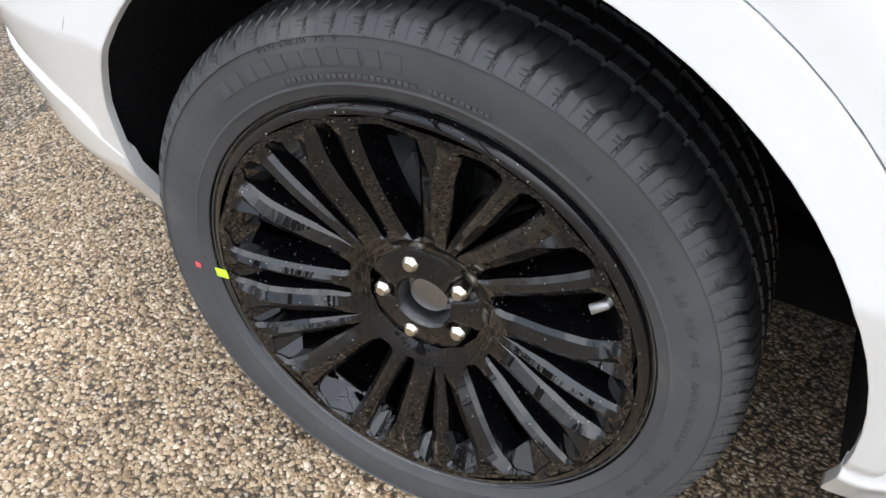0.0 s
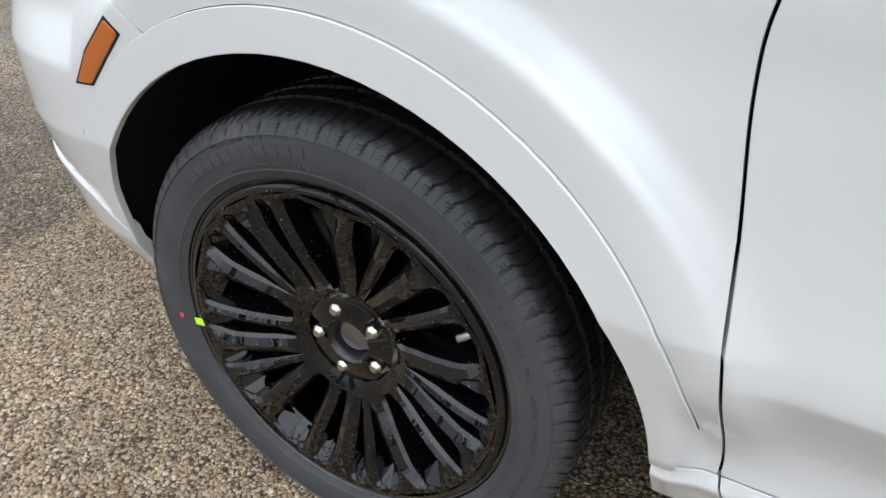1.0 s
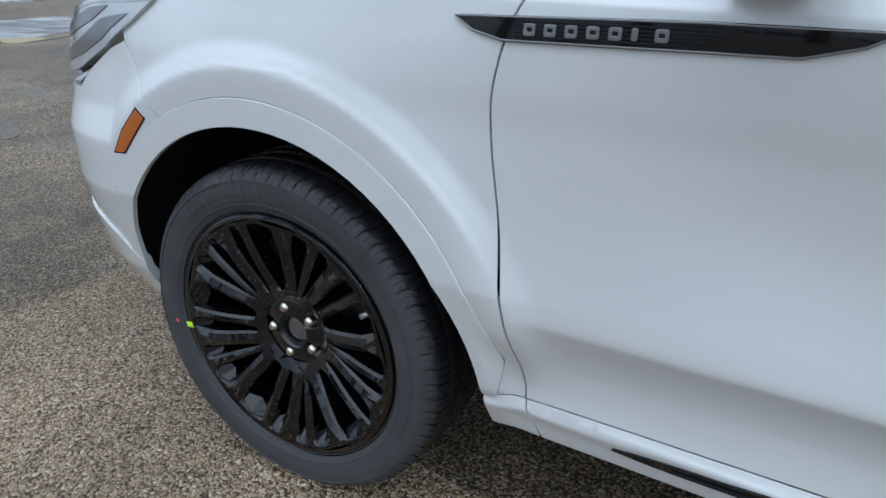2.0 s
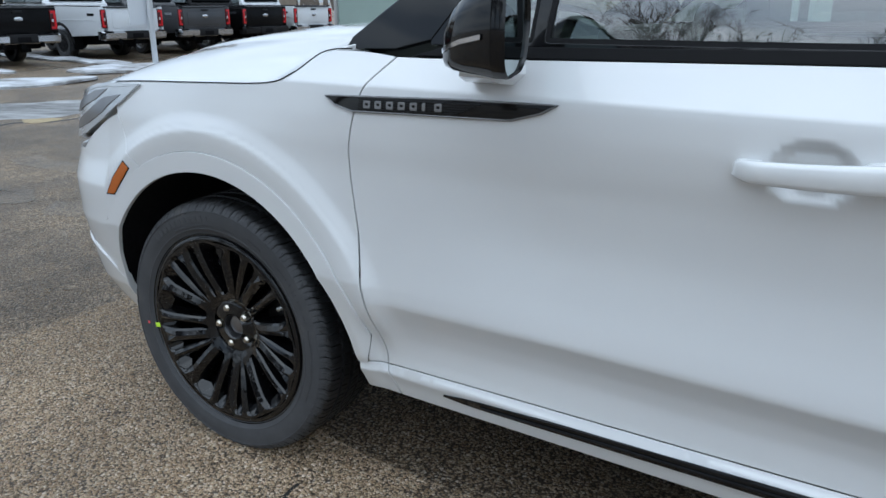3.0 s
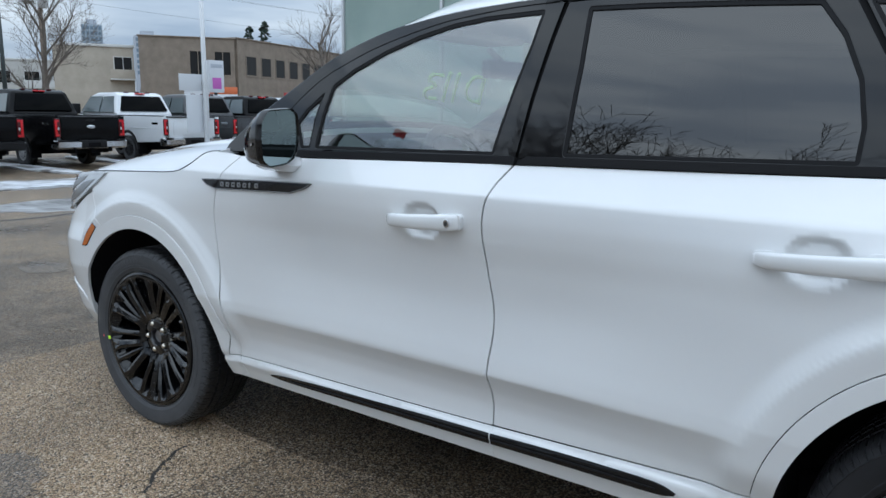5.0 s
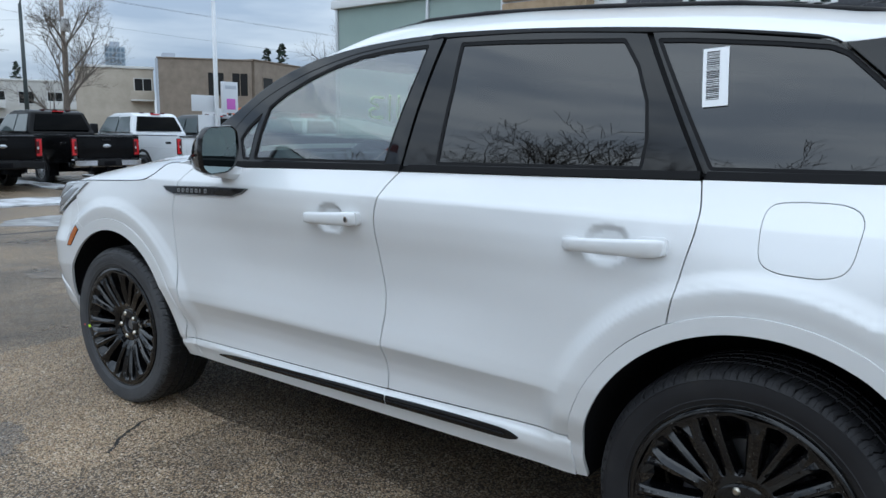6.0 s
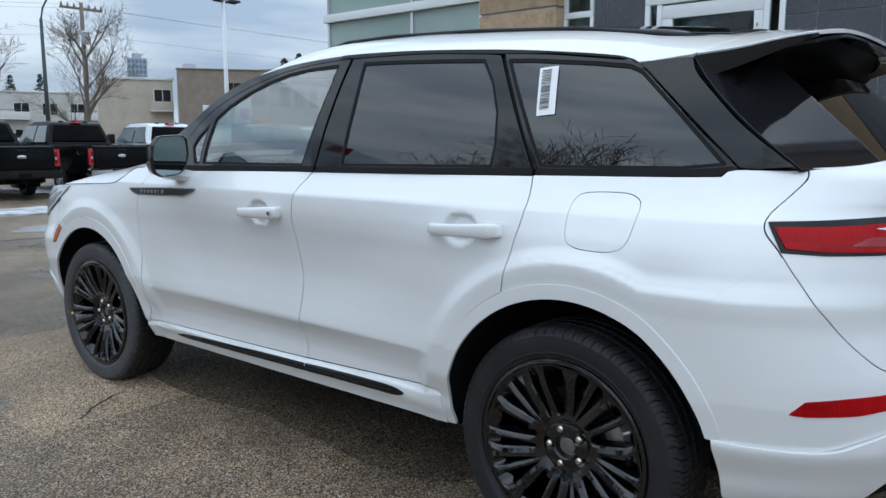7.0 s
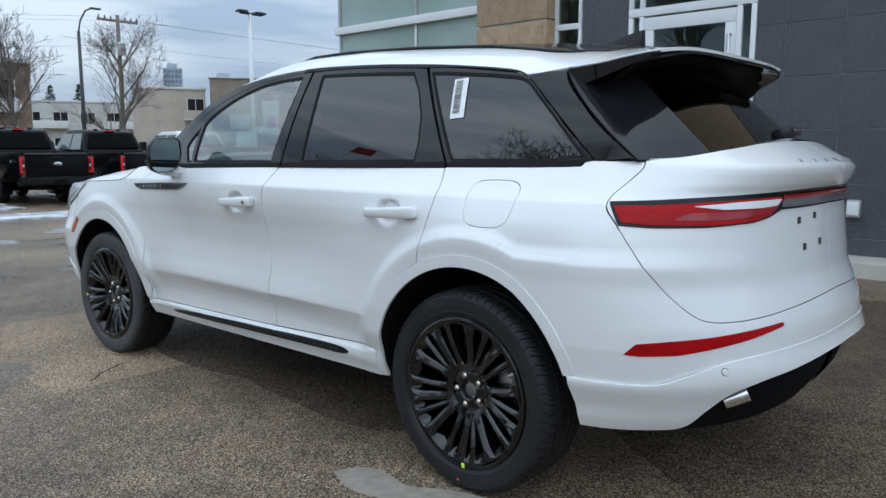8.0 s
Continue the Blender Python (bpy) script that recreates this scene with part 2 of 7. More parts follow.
def tube(name, points, radius, material, sides=10, taper=None):
    """A round bar along points."""
    pts, vs, fs = [Vector(p) for p in points], [], []
    up = Vector((0.13, 0.21, 0.97))
    for i, p in enumerate(pts):
        d = (pts[min(i + 1, len(pts) - 1)] - pts[max(i - 1, 0)]).normalized()
        a = d.cross(up).normalized()
        b = d.cross(a)
        r = radius if taper is None else radius + (taper - radius) * i / (len(pts) - 1)
        for k in range(sides):
            t = 2 * math.pi * k / sides
            vs.append(p + a * (r * math.cos(t)) + b * (r * math.sin(t)))
    for i in range(len(pts) - 1):
        for k in range(sides):
            j = (k + 1) % sides
            fs.append((i * sides + k, i * sides + j, (i + 1) * sides + j, (i + 1) * sides + k))
    fs.append(tuple(range(sides))[::-1])
    fs.append(tuple((len(pts) - 1) * sides + k for k in range(sides)))
    return mesh_of(name, vs, fs, material)


def loft(name, sections, material, caps=True):
    m, vs, fs = len(sections[0]), [], []
    for s in sections:
        vs += s
    for i in range(len(sections) - 1):
        for k in range(m):
            fs.append((i * m + k, i * m + (k + 1) % m, (i + 1) * m + (k + 1) % m, (i + 1) * m + k))
    if caps:
        fs += [tuple(range(m))[::-1], tuple((len(sections) - 1) * m + k for k in range(m))]
    bm = bmesh.new()
    bv = [bm.verts.new(v) for v in vs]
    for f in fs:
        bm.faces.new([bv[i] for i in f])
    bmesh.ops.recalc_face_normals(bm, faces=bm.faces[:])
    return from_bm(name, bm, material, 40)


def area2(p):
    return 0.5 * np.sum(p[:, 0] * np.roll(p[:, 1], -1) - np.roll(p[:, 0], -1) * p[:, 1])


def dens(poly, step):
    out = []
    p = np.asarray(poly, float)
    for a, b in zip(p, np.roll(p, -1, 0)):
        k = max(1, int(np.ceil(np.hypot(*(b - a)) / step)))
        out += [a + (b - a) * i / k for i in range(k)]
    return np.array(out)


def inset(poly, g):
    p = np.asarray(poly, float)
    if area2(p) < 0:
        p = p[::-1]
    if not g:
        return p
    e0, e1 = p - np.roll(p, 1, 0), np.roll(p, -1, 0) - p
    e0, e1 = (e / np.maximum(np.hypot(e[:, 0], e[:, 1]), 1e-9)[:, None] for e in (e0, e1))
    n0, n1 = np.stack([-e0[:, 1], e0[:, 0]], 1), np.stack([-e1[:, 1], e1[:, 0]], 1)
    m = n0 + n1
    return p + m * (g / np.maximum(0.35, 0.5 * (m * m).sum(1)))[:, None]


def inside(poly, q):
    p, hit = np.asarray(poly, float), np.zeros(len(q), bool)
    for (x0, y0), (x1, y1) in zip(p, np.roll(p, -1, 0)):
        c = (y0 > q[:, 1]) != (y1 > q[:, 1])
        with np.errstate(divide="ignore", invalid="ignore"):
            hit ^= c & (q[:, 0] < (x1 - x0) * (q[:, 1] - y0) / (y1 - y0) + x0)
    return hit


def bend(points, k=8):
    """A smooth open curve through points (centripetal feel, Catmull-Rom)."""
    p = np.asarray(points, float)
    q = np.vstack([2 * p[0] - p[1], p, 2 * p[-1] - p[-2]])
    out = []
    for i in range(1, len(q) - 2):
        for t in np.arange(k) / k:
            a, b, c, d = q[i - 1:i + 3]
            out.append(0.5 * ((2 * b) + (c - a) * t + (2 * a - 5 * b + 4 * c - d) * t * t + (3 * b - a - 3 * c + d) * t**3))
    return [tuple(v) for v in out] + [tuple(p[-1])]


def rounded(poly, r, k=5):
    """A polygon with its corners rounded."""
    p, out = np.asarray(poly, float), []
    for a, b, c in zip(np.roll(p, 1, 0), p, np.roll(p, -1, 0)):
        la, lc = np.hypot(*(a - b)), np.hypot(*(c - b))
        s, e = b + (a - b) * min(0.5, r / la), b + (c - b) * min(0.5, r / lc)
        out += [tuple((1 - t) ** 2 * s + 2 * t * (1 - t) * b + t * t * e) for t in np.linspace(0, 1, k)]
    return [q for q, b in zip(out, out[-1:] + out[:-1]) if math.dist(q, b) > 1e-5]


def sheet(name, outline, S, material, step=0.02, holes=(), gap=0.002, lift=0.0, depth=0.014, flip=False):
    """A panel of the surface S(u, v) within outline, with edges turned in by depth."""
    from mathutils.geometry import delaunay_2d_cdt
    o = dens(inset(outline, gap), step)
    hs = [dens(inset(h, -gap), step)[::-1] for h in holes]
    lo, hi = o.min(0), o.max(0)
    g = np.stack(np.meshgrid(np.arange(lo[0], hi[0], step), np.arange(lo[1], hi[1], step), indexing="ij"), -1).reshape(-1, 2)
    g = g + [0.31 * step, 0.37 * step]
    keep = inside(o, g)
    for h in hs:
        keep &= ~inside(h, g)
    g = g[keep]
    rim = np.vstack([o, *hs]) if hs else o
    if len(g):
        near = np.full(len(g), 9.0)
        for c in range(0, len(rim), 200):
            near = np.minimum(near, np.hypot(g[:, None, 0] - rim[None, c:c + 200, 0], g[:, None, 1] - rim[None, c:c + 200, 1]).min(1))
        g = g[near > 0.5 * step]
    pts = np.vstack([rim, g])
    edges, n0, loops = [], 0, []
    for h in [o, *hs]:
        loops.append(list(range(n0, n0 + len(h))))
        edges += [(n0 + i, n0 + (i + 1) % len(h)) for i in range(len(h))]
        n0 += len(h)
    vs, _, fs, *_ = delaunay_2d_cdt([Vector(p) for p in pts], edges, [], 0, 1e-7)
    vs, fs = np.array([tuple(v) for v in vs]), np.array([tuple(f) for f in fs])
    c = vs[fs].mean(1)
    ok = inside(o, c)
    for h in hs:
        ok &= ~inside(h, c)
    fs = fs[ok]
    a = vs[fs]
    cw = (a[:, 1, 0] - a[:, 0, 0]) * (a[:, 2, 1] - a[:, 0, 1]) - (a[:, 2, 0] - a[:, 0, 0]) * (a[:, 1, 1] - a[:, 0, 1]) < 0
    fs[cw] = fs[cw][:, ::-1]

    def at(q):
        h = 2e-4
        p = S(q[:, 0], q[:, 1])
        n = np.cross(S(q[:, 0] + h, q[:, 1]) - S(q[:, 0] - h, q[:, 1]), S(q[:, 0], q[:, 1] + h) - S(q[:, 0], q[:, 1] - h))
        n /= np.maximum(np.linalg.norm(n, axis=1), 1e-12)[:, None]
        return p, (-n if flip else n)

    P, N = at(vs)
    P = P + N * lift
    faces = [tuple(f[::-1]) if flip else tuple(f) for f in fs]
    V, NN = [P], [N]
    count = len(P)
    if depth:
        for h in [o, *hs]:
            p, n = at(h)
            p = p + n * lift
            k = len(h)
            t = np.roll(p, -1, 0) - np.roll(p, 1, 0)
            s = np.cross(t, n) * (-1 if flip else 1)
            s /= np.maximum(np.linalg.norm(s, axis=1), 1e-12)[:, None]
            mid = p + s * (0.18 * min(depth, 0.008)) - n * (0.2 * min(depth, 0.008))
            low = mid - n * depth
            V += [p, mid, mid, low]
            blendn = n * 0.7 + s * 0.7
            NN += [n, blendn, s, s]
            for i in range(k):
                j = (i + 1) % k
                for r0 in (0, 2):
                    q = (count + r0 * k + j, count + r0 * k + i, count + (r0 + 1) * k + i, count + (r0 + 1) * k + j)
                    faces.append(q[::-1] if flip else q)
            count += 4 * k
    return mesh_of(name, np.vstack(V), faces, material, normals=np.vstack(NN))


def ring(cx, cz, r, a0, a1, n=24):
    return [(cx + r * math.cos(radians(a)), cz + r * math.sin(radians(a))) for a in np.linspace(a0, a1, n)]
# ---- the car's shape: its side skin as a function of run (x along the flank, then round the corners) and height ----
def pch(x, xs, ys):
    """Monotone cubic through the points (xs, ys)."""
    xs, ys, x = np.asarray(xs, float), np.asarray(ys, float), np.asarray(x, float)
    h, d = np.diff(xs), np.diff(ys) / np.diff(xs)
    m = np.zeros_like(ys)
    m[0], m[-1] = d[0], d[-1]
    for i in range(1, len(xs) - 1):
        if d[i - 1] * d[i] > 0:
            m[i] = 2 * d[i - 1] * d[i] / (d[i - 1] + d[i])
    i = np.clip(np.searchsorted(xs, x) - 1, 0, len(xs) - 2)
    t = np.clip((x - xs[i]) / h[i], 0, 1)
    over = np.where(x < xs[0], (x - xs[0]) * m[0], np.where(x > xs[-1], (x - xs[-1]) * m[-1], 0))
    return ((2 * t**3 - 3 * t**2 + 1) * ys[i] + (t**3 - 2 * t**2 + t) * h[i] * m[i]
            + (3 * t**2 - 2 * t**3) * ys[i + 1] + (t**3 - t**2) * h[i] * m[i + 1] + over)


def smooth(a, b, x):
    t = np.clip((x - a) / (b - a), 0, 1)
    return t * t * (3 - 2 * t)


AXLE_F, AXLE_R, HUB_Z = -0.005, 2.711, 0.3565
ARCH = ((0.012, 0.362, 0.437), (2.735, 0.368, 0.436))
RUN_F, RUN_R, SPAN = -0.40, 2.95, 1.30


def flank(x, z, dimple=0.0):
    """Half width of the body along the flank."""
    w = pch(z, [.26, .30, .34, .385, .42, .46, .50, .53, .556, .561, .565, .60, .66, .75, .85, .93, .98, 1.01, 1.030, 1.036, 1.042, 1.052, 1.12, 1.17, 1.25],
            [.80, .838, .854, .872, .868, .8665, .8745, .8880, .9030, .9055, .9060, .9020, .8925, .8850, .8945, .9105, .9155, .9150, .9135, .9125, .9090, .9015, .855, .832, .80])
    a = pch(z, [.3, .6, .8, .95, 1.13, 1.2], [0, .005, .015, .03, .055, .06])
    w = w - a * np.maximum(0, x - 1.5)
    w = w - .05 * np.maximum(0, (.75 - x) / 1.1) ** 2 * smooth(.7, 1.05, z)
    for (cx, cz, r0), rs, out, way in ((ARCH[0], (.510, .535, .554, .588, .75, 1.0), .949 - .25 * np.maximum(0, .60 - z), 1), (ARCH[1], (.505, .530, .549, .583, .75, 1.05), .941 - .12 * np.maximum(0, .60 - z), -1)):
        r = np.hypot(x - cx, z - cz)
        foot = 1 - (1 - smooth(.37, .55, z)) * smooth(.452, .500, r) if way > 0 else .30 + .70 * smooth(.37, .52, z)
        s = pch(np.clip(r, .30, 2.0), (.30,) + rs + (2.1,), (1.0, 1.0, .975, .84, .62, .33, 0.0, 0.0))
        w = w + np.maximum(0, out - .30 * np.maximum(0, .40 - z) - w) * s * (1 - .75 * smooth(.90, 1.08, z)) * foot * (1 - .45 * smooth(.49, .60, r) * smooth(.22, .46, (x - cx) * way) * smooth(.82, .55, z))
        w = w - .0045 * np.clip((r0 + .106 - r) / .056, 0, 1) * (.35 + .65 * smooth(.36, .62, z))
    return w - dimple * (scoop(x, z, 1.364, .956) + scoop(x, z, 2.345, .966))


def scoop(x, z, cx, cz):
    """The finger hollow behind a door handle."""
    r = (np.abs((x - cx) / .066) ** 2.6 + np.abs((z - cz) / .052) ** 2.6) ** (1 / 2.6)
    return .020 * (1 - smooth(.62, 1.0, r))


def skin(u, z, dimple=0.0):
    """Left side of the body: places for run u and height z."""
    u, z = np.asarray(u, float), np.asarray(z, float)
    w = flank(np.clip(u, RUN_F, RUN_R), z, dimple)
    xr = pch(z, [.20, .30, .42, .55, .65, .72, .80, .95, 1.05, 1.10, 1.14, 1.17, 1.20, 1.24], [3.50, 3.58, 3.66, 3.69, 3.68, 3.655, 3.625, 3.61, 3.605, 3.635, 3.648, 3.610, 3.555, 3.48])
    xf = pch(z, [.20, .30, .45, .60, .75, .88, .97, 1.03], [-.80, -.86, -.915, -.925, -.92, -.89, -.80, -.62])
    pr = np.clip((u - RUN_R) / SPAN, 0, 1.2) * np.pi / 2
    pf = np.clip((RUN_F - u) / SPAN, 0, 1.2) * np.pi / 2

    def corner(p, n):
        s, c = np.sin(p), np.cos(p)
        r = (np.abs(s) ** n + np.abs(c) ** n) ** (-1 / n)
        return s * r, c * r

    sr, cr = corner(pr, 2.35)
    sf, cf = corner(pf, 2.3)
    x = np.where(u > RUN_R, RUN_R + (xr - RUN_R) * sr, np.where(u < RUN_F, RUN_F + (xf - RUN_F) * sf, u))
    y = -w * np.where(u > RUN_R, cr, np.where(u < RUN_F, cf, 1.0))
    return np.stack([x, y, z + 0 * x], -1)


def door_skin(u, z):
    return skin(u, z, 1.0)


def cabin(x, z):
    """Left side of the glasshouse."""
    x, z = np.asarray(x, float), np.asarray(z, float)
    h = z - 1.12
    y = -(.850 - .055 * np.maximum(0, x - 1.6) - .03 * np.maximum(0, x - 2.6) ** 2 - .05 * np.maximum(0, (1.25 - x) / .7) ** 2 - .27 * h - .28 * h * h)
    return np.stack([x + 0 * y, y, z + 0 * y], -1)
# ---- the car ----
BASE = (1.36, 0.0, 0.0)
OFF = Matrix.Translation((-BASE[0], 0, 0))
suv = thing("suv", BASE, "clean white mid-size SUV with black wheels parked on wet aggregate asphalt", "car")
LEFT = []


def car_part(name, me, label="", both=True):
    ob = put(name, me, suv, label, OFF)
    if both:
        LEFT.append(ob)
    return ob


def sub(name, me, parent, label=""):
    return put(name, me, parent, label)


def cavity(x0, x1, z0, z1, S, step=0.05, inward=0.035):
    u, z = np.meshgrid(np.arange(x0, x1 + 1e-6, step), np.arange(z0, z1 + 1e-6, step), indexing="ij")
    p = S(u, z)
    h = 1e-3
    nrm = np.cross(S(u + h, z) - S(u - h, z), S(u, z + h) - S(u, z - h))
    p = p - nrm / np.maximum(np.linalg.norm(nrm, axis=-1), 1e-12)[..., None] * inward
    n, m = u.shape
    fs = [(i * m + j, (i + 1) * m + j, (i + 1) * m + j + 1, i * m + j + 1) for i in range(n - 1) for j in range(m - 1)
          if min(math.hypot(u[i, j] + step / 2 - c[0], z[i, j] + step / 2 - c[1]) - c[2] for c in ARCH) > 0.03]
    return p.reshape(-1, 3), fs


def belt(x):
    return pch(x, [.5, 1.61, 2.13, 2.54, 3.07, 3.4], [1.095, 1.120, 1.127, 1.134, 1.144, 1.165])


def sill(x):
    return pch(x, [.42, .52, 1.56, 2.27, 2.35], [.384, .387, .408, .436, .44])


def bottom(x):
    return pch(x, [.40, 1.6, 2.35], [.303, .312, .322])


def ledge(u, z):
    """The lower cladding stands proud of the door, with a chamfer along its top."""
    top = sill(np.clip(u, .42, 2.35))
    return skin(u, z) - np.stack([0 * u, .013 * smooth(0, .022, top - z), 0 * u], -1)


DOOR_F = bend([(.560, 1.098), (.500, 1.030), (.468, .930), (.464, .850), (.482, .715), (.503, .555), (.519, .425), (.521, .386)])
GAP_B = bend([(1.617, 1.120), (1.580, 1.060), (1.561, .968), (1.569, .850), (1.590, .705), (1.582, .575), (1.583, .450), (1.583, .409)])
ARC_C = [p for p in ring(ARCH[1][0], ARCH[1][1], .478, 116, 170, 16)]
GAP_C = bend([(2.541, 1.134), (2.563, 1.040), (2.548, .935), (2.530, .830), ARC_C[0]]) + ARC_C[1:] + [(2.268, .437)]

# front door, its lower trim, rear door and trim
front_door = car_part("front_door", sheet("front_door", DOOR_F + [(x, sill(x)) for x in np.arange(.56, 1.57, .04)] + GAP_B[::-1] + [(x, belt(x)) for x in np.arange(1.58, .58, -.04)], door_skin, PAINT, step=.010, gap=.0033))
sub("lower_cladding", sheet("lower_cladding", [(.523, .3865)] + [(x, sill(x)) for x in np.arange(.56, 1.56, .05)] + [(1.583, .4085), (1.583, bottom(1.583)), (.548, bottom(.548))], ledge, PAINT, step=.012, gap=.0018), front_door)
rear_door = car_part("rear_door", sheet("rear_door", GAP_B + [(x, sill(x)) for x in np.arange(1.62, 2.26, .04)] + GAP_C[::-1] + [(x, belt(x)) for x in np.arange(2.50, 1.63, -.04)], door_skin, PAINT, step=.010, gap=.0042))
sub("lower_cladding", sheet("lower_cladding", [(1.583, .4085)] + [(x, sill(x)) for x in np.arange(1.62, 2.26, .05)] + [(2.268, .436), (2.275, bottom(2.275)), (1.583, bottom(1.583))], ledge, PAINT, step=.012, gap=.0018), rear_door)

# fender, with the flared lip round the wheel
HOODLINE = bend([(.560, 1.098), (.46, 1.105), (.36, 1.097), (.292, 1.050), (.215, 1.025), (-.023, 1.012), (-.240, 1.002), (-.375, .993)])
CUT_F = [(-.352, .915), (-.320, .865), (-.285, .818), (-.232, .782)]
fender = car_part("front_fender", sheet("front_fender", ring(*ARCH[0][:2], .487, 120, 12, 30) + [(.474, .386), (.521, .386)] + DOOR_F[::-1][1:] + HOODLINE[1:] + CUT_F[:-1], skin, PAINT, step=.009, gap=.0029))
sub("wheel_arch_lip", sheet("wheel_arch_lip", ring(*ARCH[0][:2], .487, 178, 12, 42) + [(.474, .386), (.449, .384)] + ring(*ARCH[0][:2], .437, 3, 178, 40), skin, PAINT, step=.012, gap=.0006, lift=.004, depth=.010), fender)
sub("fender_foot", sheet("fender_foot", [(.449, .384), (.521, .386), (.545, .304), (.452, .304)], ledge, PAINT, step=.012, gap=.0015), fender)

# front bumper and lamp
front_bumper = car_part("front_bumper", sheet("front_bumper", ring(*ARCH[0][:2], .487, 174, 120, 16) + CUT_F[::-1][1:] + [(-.352, .915), (-.52, .850), (-.62, .80), (-1.10, .78), (-1.698, .78), (-1.698, .44), (-.80, .44), (-.62, .40), (-.55, .335), (-.47, .275), (-.412, .262)] + ring(*ARCH[0][:2], .437, 193, 176, 6) + [(-.470, .40)], skin, PAINT, step=.014, gap=.002), "white painted front bumper corner")
LAMP_F = [(-.251, .994), (-.314, .952), (-.411, .897), (-.568, .846), (-.75, .815), (-1.0, .80), (-1.0, .895), (-.80, .940), (-.60, .970), (-.507, .982), (-.346, .990)]
headlamp = car_part("headlamp", sheet("headlamp", LAMP_F, skin, LAMPDARK, gap=.002, lift=.007, depth=.025), "clear lens headlamp in a dark housing")
sub("lamp_rim", sheet("lamp_rim", LAMP_F, skin, LAMPDARK, step=.01, gap=0, lift=.0085, depth=.006, holes=[inset(LAMP_F, .009)]), headlamp)
sub("reflector", sheet("reflector", [(-.33, .962), (-.42, .912), (-.55, .874), (-.70, .846), (-.70, .872), (-.56, .905), (-.44, .945)], skin, DIMCHROME, step=.012, gap=0, lift=.009, depth=.002), headlamp, "bright reflector strip")
sub("reflector", sheet("reflector", [(-.40, .972), (-.50, .940), (-.66, .905), (-.90, .87), (-.90, .89), (-.68, .930), (-.52, .964)], skin, DIMCHROME, step=.012, gap=0, lift=.009, depth=.002), headlamp)
grille = car_part("grille", sheet("grille", [(-1.0, .90), (-1.0, .79), (-1.698, .79), (-1.698, .93)], skin, BLACK, gap=.002, lift=-.01))
marker = car_part("side_marker_lamp", sheet("side_marker_lamp", rounded([(-.298, .791), (-.280, .777), (-.320, .737), (-.357, .698), (-.382, .696), (-.350, .741)][::-1], .004), skin, AMBER, step=.006, gap=0, lift=.003, depth=.01), "amber side marker lamp")
sub("dark_surround", sheet("dark_surround", inset([(-.298, .791), (-.280, .777), (-.320, .737), (-.357, .698), (-.382, .696), (-.350, .741)], -.004), skin, BLACK, step=.01, gap=0, lift=.001, depth=.004), marker)
sub("chin", sheet("chin", [(-.424, .425)] + ring(*ARCH[0][:2], .437, 178, 193, 6) + [(-.412, .263), (-.47, .276), (-.55, .336), (-.62, .401), (-.80, .441), (-.80, .52), (-.62, .505), (-.53, .480), (-.47, .446)], skin, PAINT, step=.012, gap=0, lift=.006, depth=.02), front_bumper)

# quarter panel and rear bumper
GATE = bend([(3.345, 1.166), (3.274, 1.044), (3.326, .973), (3.380, .908), (3.451, .829), (3.524, .745), (3.575, .702), (3.630, .688), (3.700, .687), (3.785, .692), (3.91, .704), (4.09, .718), (4.2525, .724)], 6)
k_cut = min(range(len(GATE)), key=lambda i: abs(GATE[i][1] - .960) + (0 if GATE[i][0] < 3.4 else 9))
ARC_R = ring(*ARCH[1][:2], .478, 56, 116, 22)
quarter = car_part("rear_quarter_panel", sheet("rear_quarter_panel", ARC_R[::-1] + [(3.170, .861)] + GATE[:k_cut + 1][::-1] + [(x, 1.1635 if x > 3.11 else belt(x)) for x in (3.30, 3.26, 3.2, 3.13, 3.105, 3.06, 3.0, 2.95, 2.9, 2.85, 2.8, 2.75, 2.7, 2.65, 2.6)] + GAP_C[:33], skin, PAINT, step=.009, gap=.0022, holes=[rounded([(2.700, 1.088), (2.765, 1.096), (2.865, 1.096), (2.906, 1.070), (2.893, .962), (2.850, .942), (2.745, .945), (2.708, .965)], .035)]))
sub("fuel_flap", sheet("fuel_flap", rounded([(2.700, 1.088), (2.765, 1.096), (2.865, 1.096), (2.906, 1.070), (2.893, .962), (2.850, .942), (2.745, .945), (2.708, .965)], .035), skin, PAINT, step=.009, gap=.0020), quarter)
sub("wheel_arch_lip", sheet("wheel_arch_lip", ring(*ARCH[1][:2], .478, 173, 17, 44)[0:1] + ring(*ARCH[1][:2], .478, 170, 17, 44) + [(3.200, .508)] + [(3.158, .508)] + ring(*ARCH[1][:2], .437, 19, 176, 40) + [(2.300, .372), (2.304, .325), (2.272, .322), (2.262, .437)], skin, PAINT, step=.012, gap=.0006, lift=.004, depth=.010), quarter)
BUMP_LOW = bend([(3.205, .345), (3.30, .345), (3.415, .350), (3.525, .362), (3.580, .420), (3.645, .474), (3.73, .503), (3.82, .520), (4.034, .545), (4.2525, .552)], 5)
BUMP_CREASE = bend([(3.165, .508), (3.311, .504), (3.430, .507), (3.520, .535), (3.600, .560), (3.700, .578), (3.880, .592), (4.030, .600), (4.2525, .605)], 5)
rear_bumper = car_part("rear_bumper", sheet("rear_bumper", BUMP_CREASE + GATE[k_cut:][::-1] + [(3.170, .861)] + ring(*ARCH[1][:2], .478, 56, 17, 14), skin, PAINT, step=.013, gap=.0004))
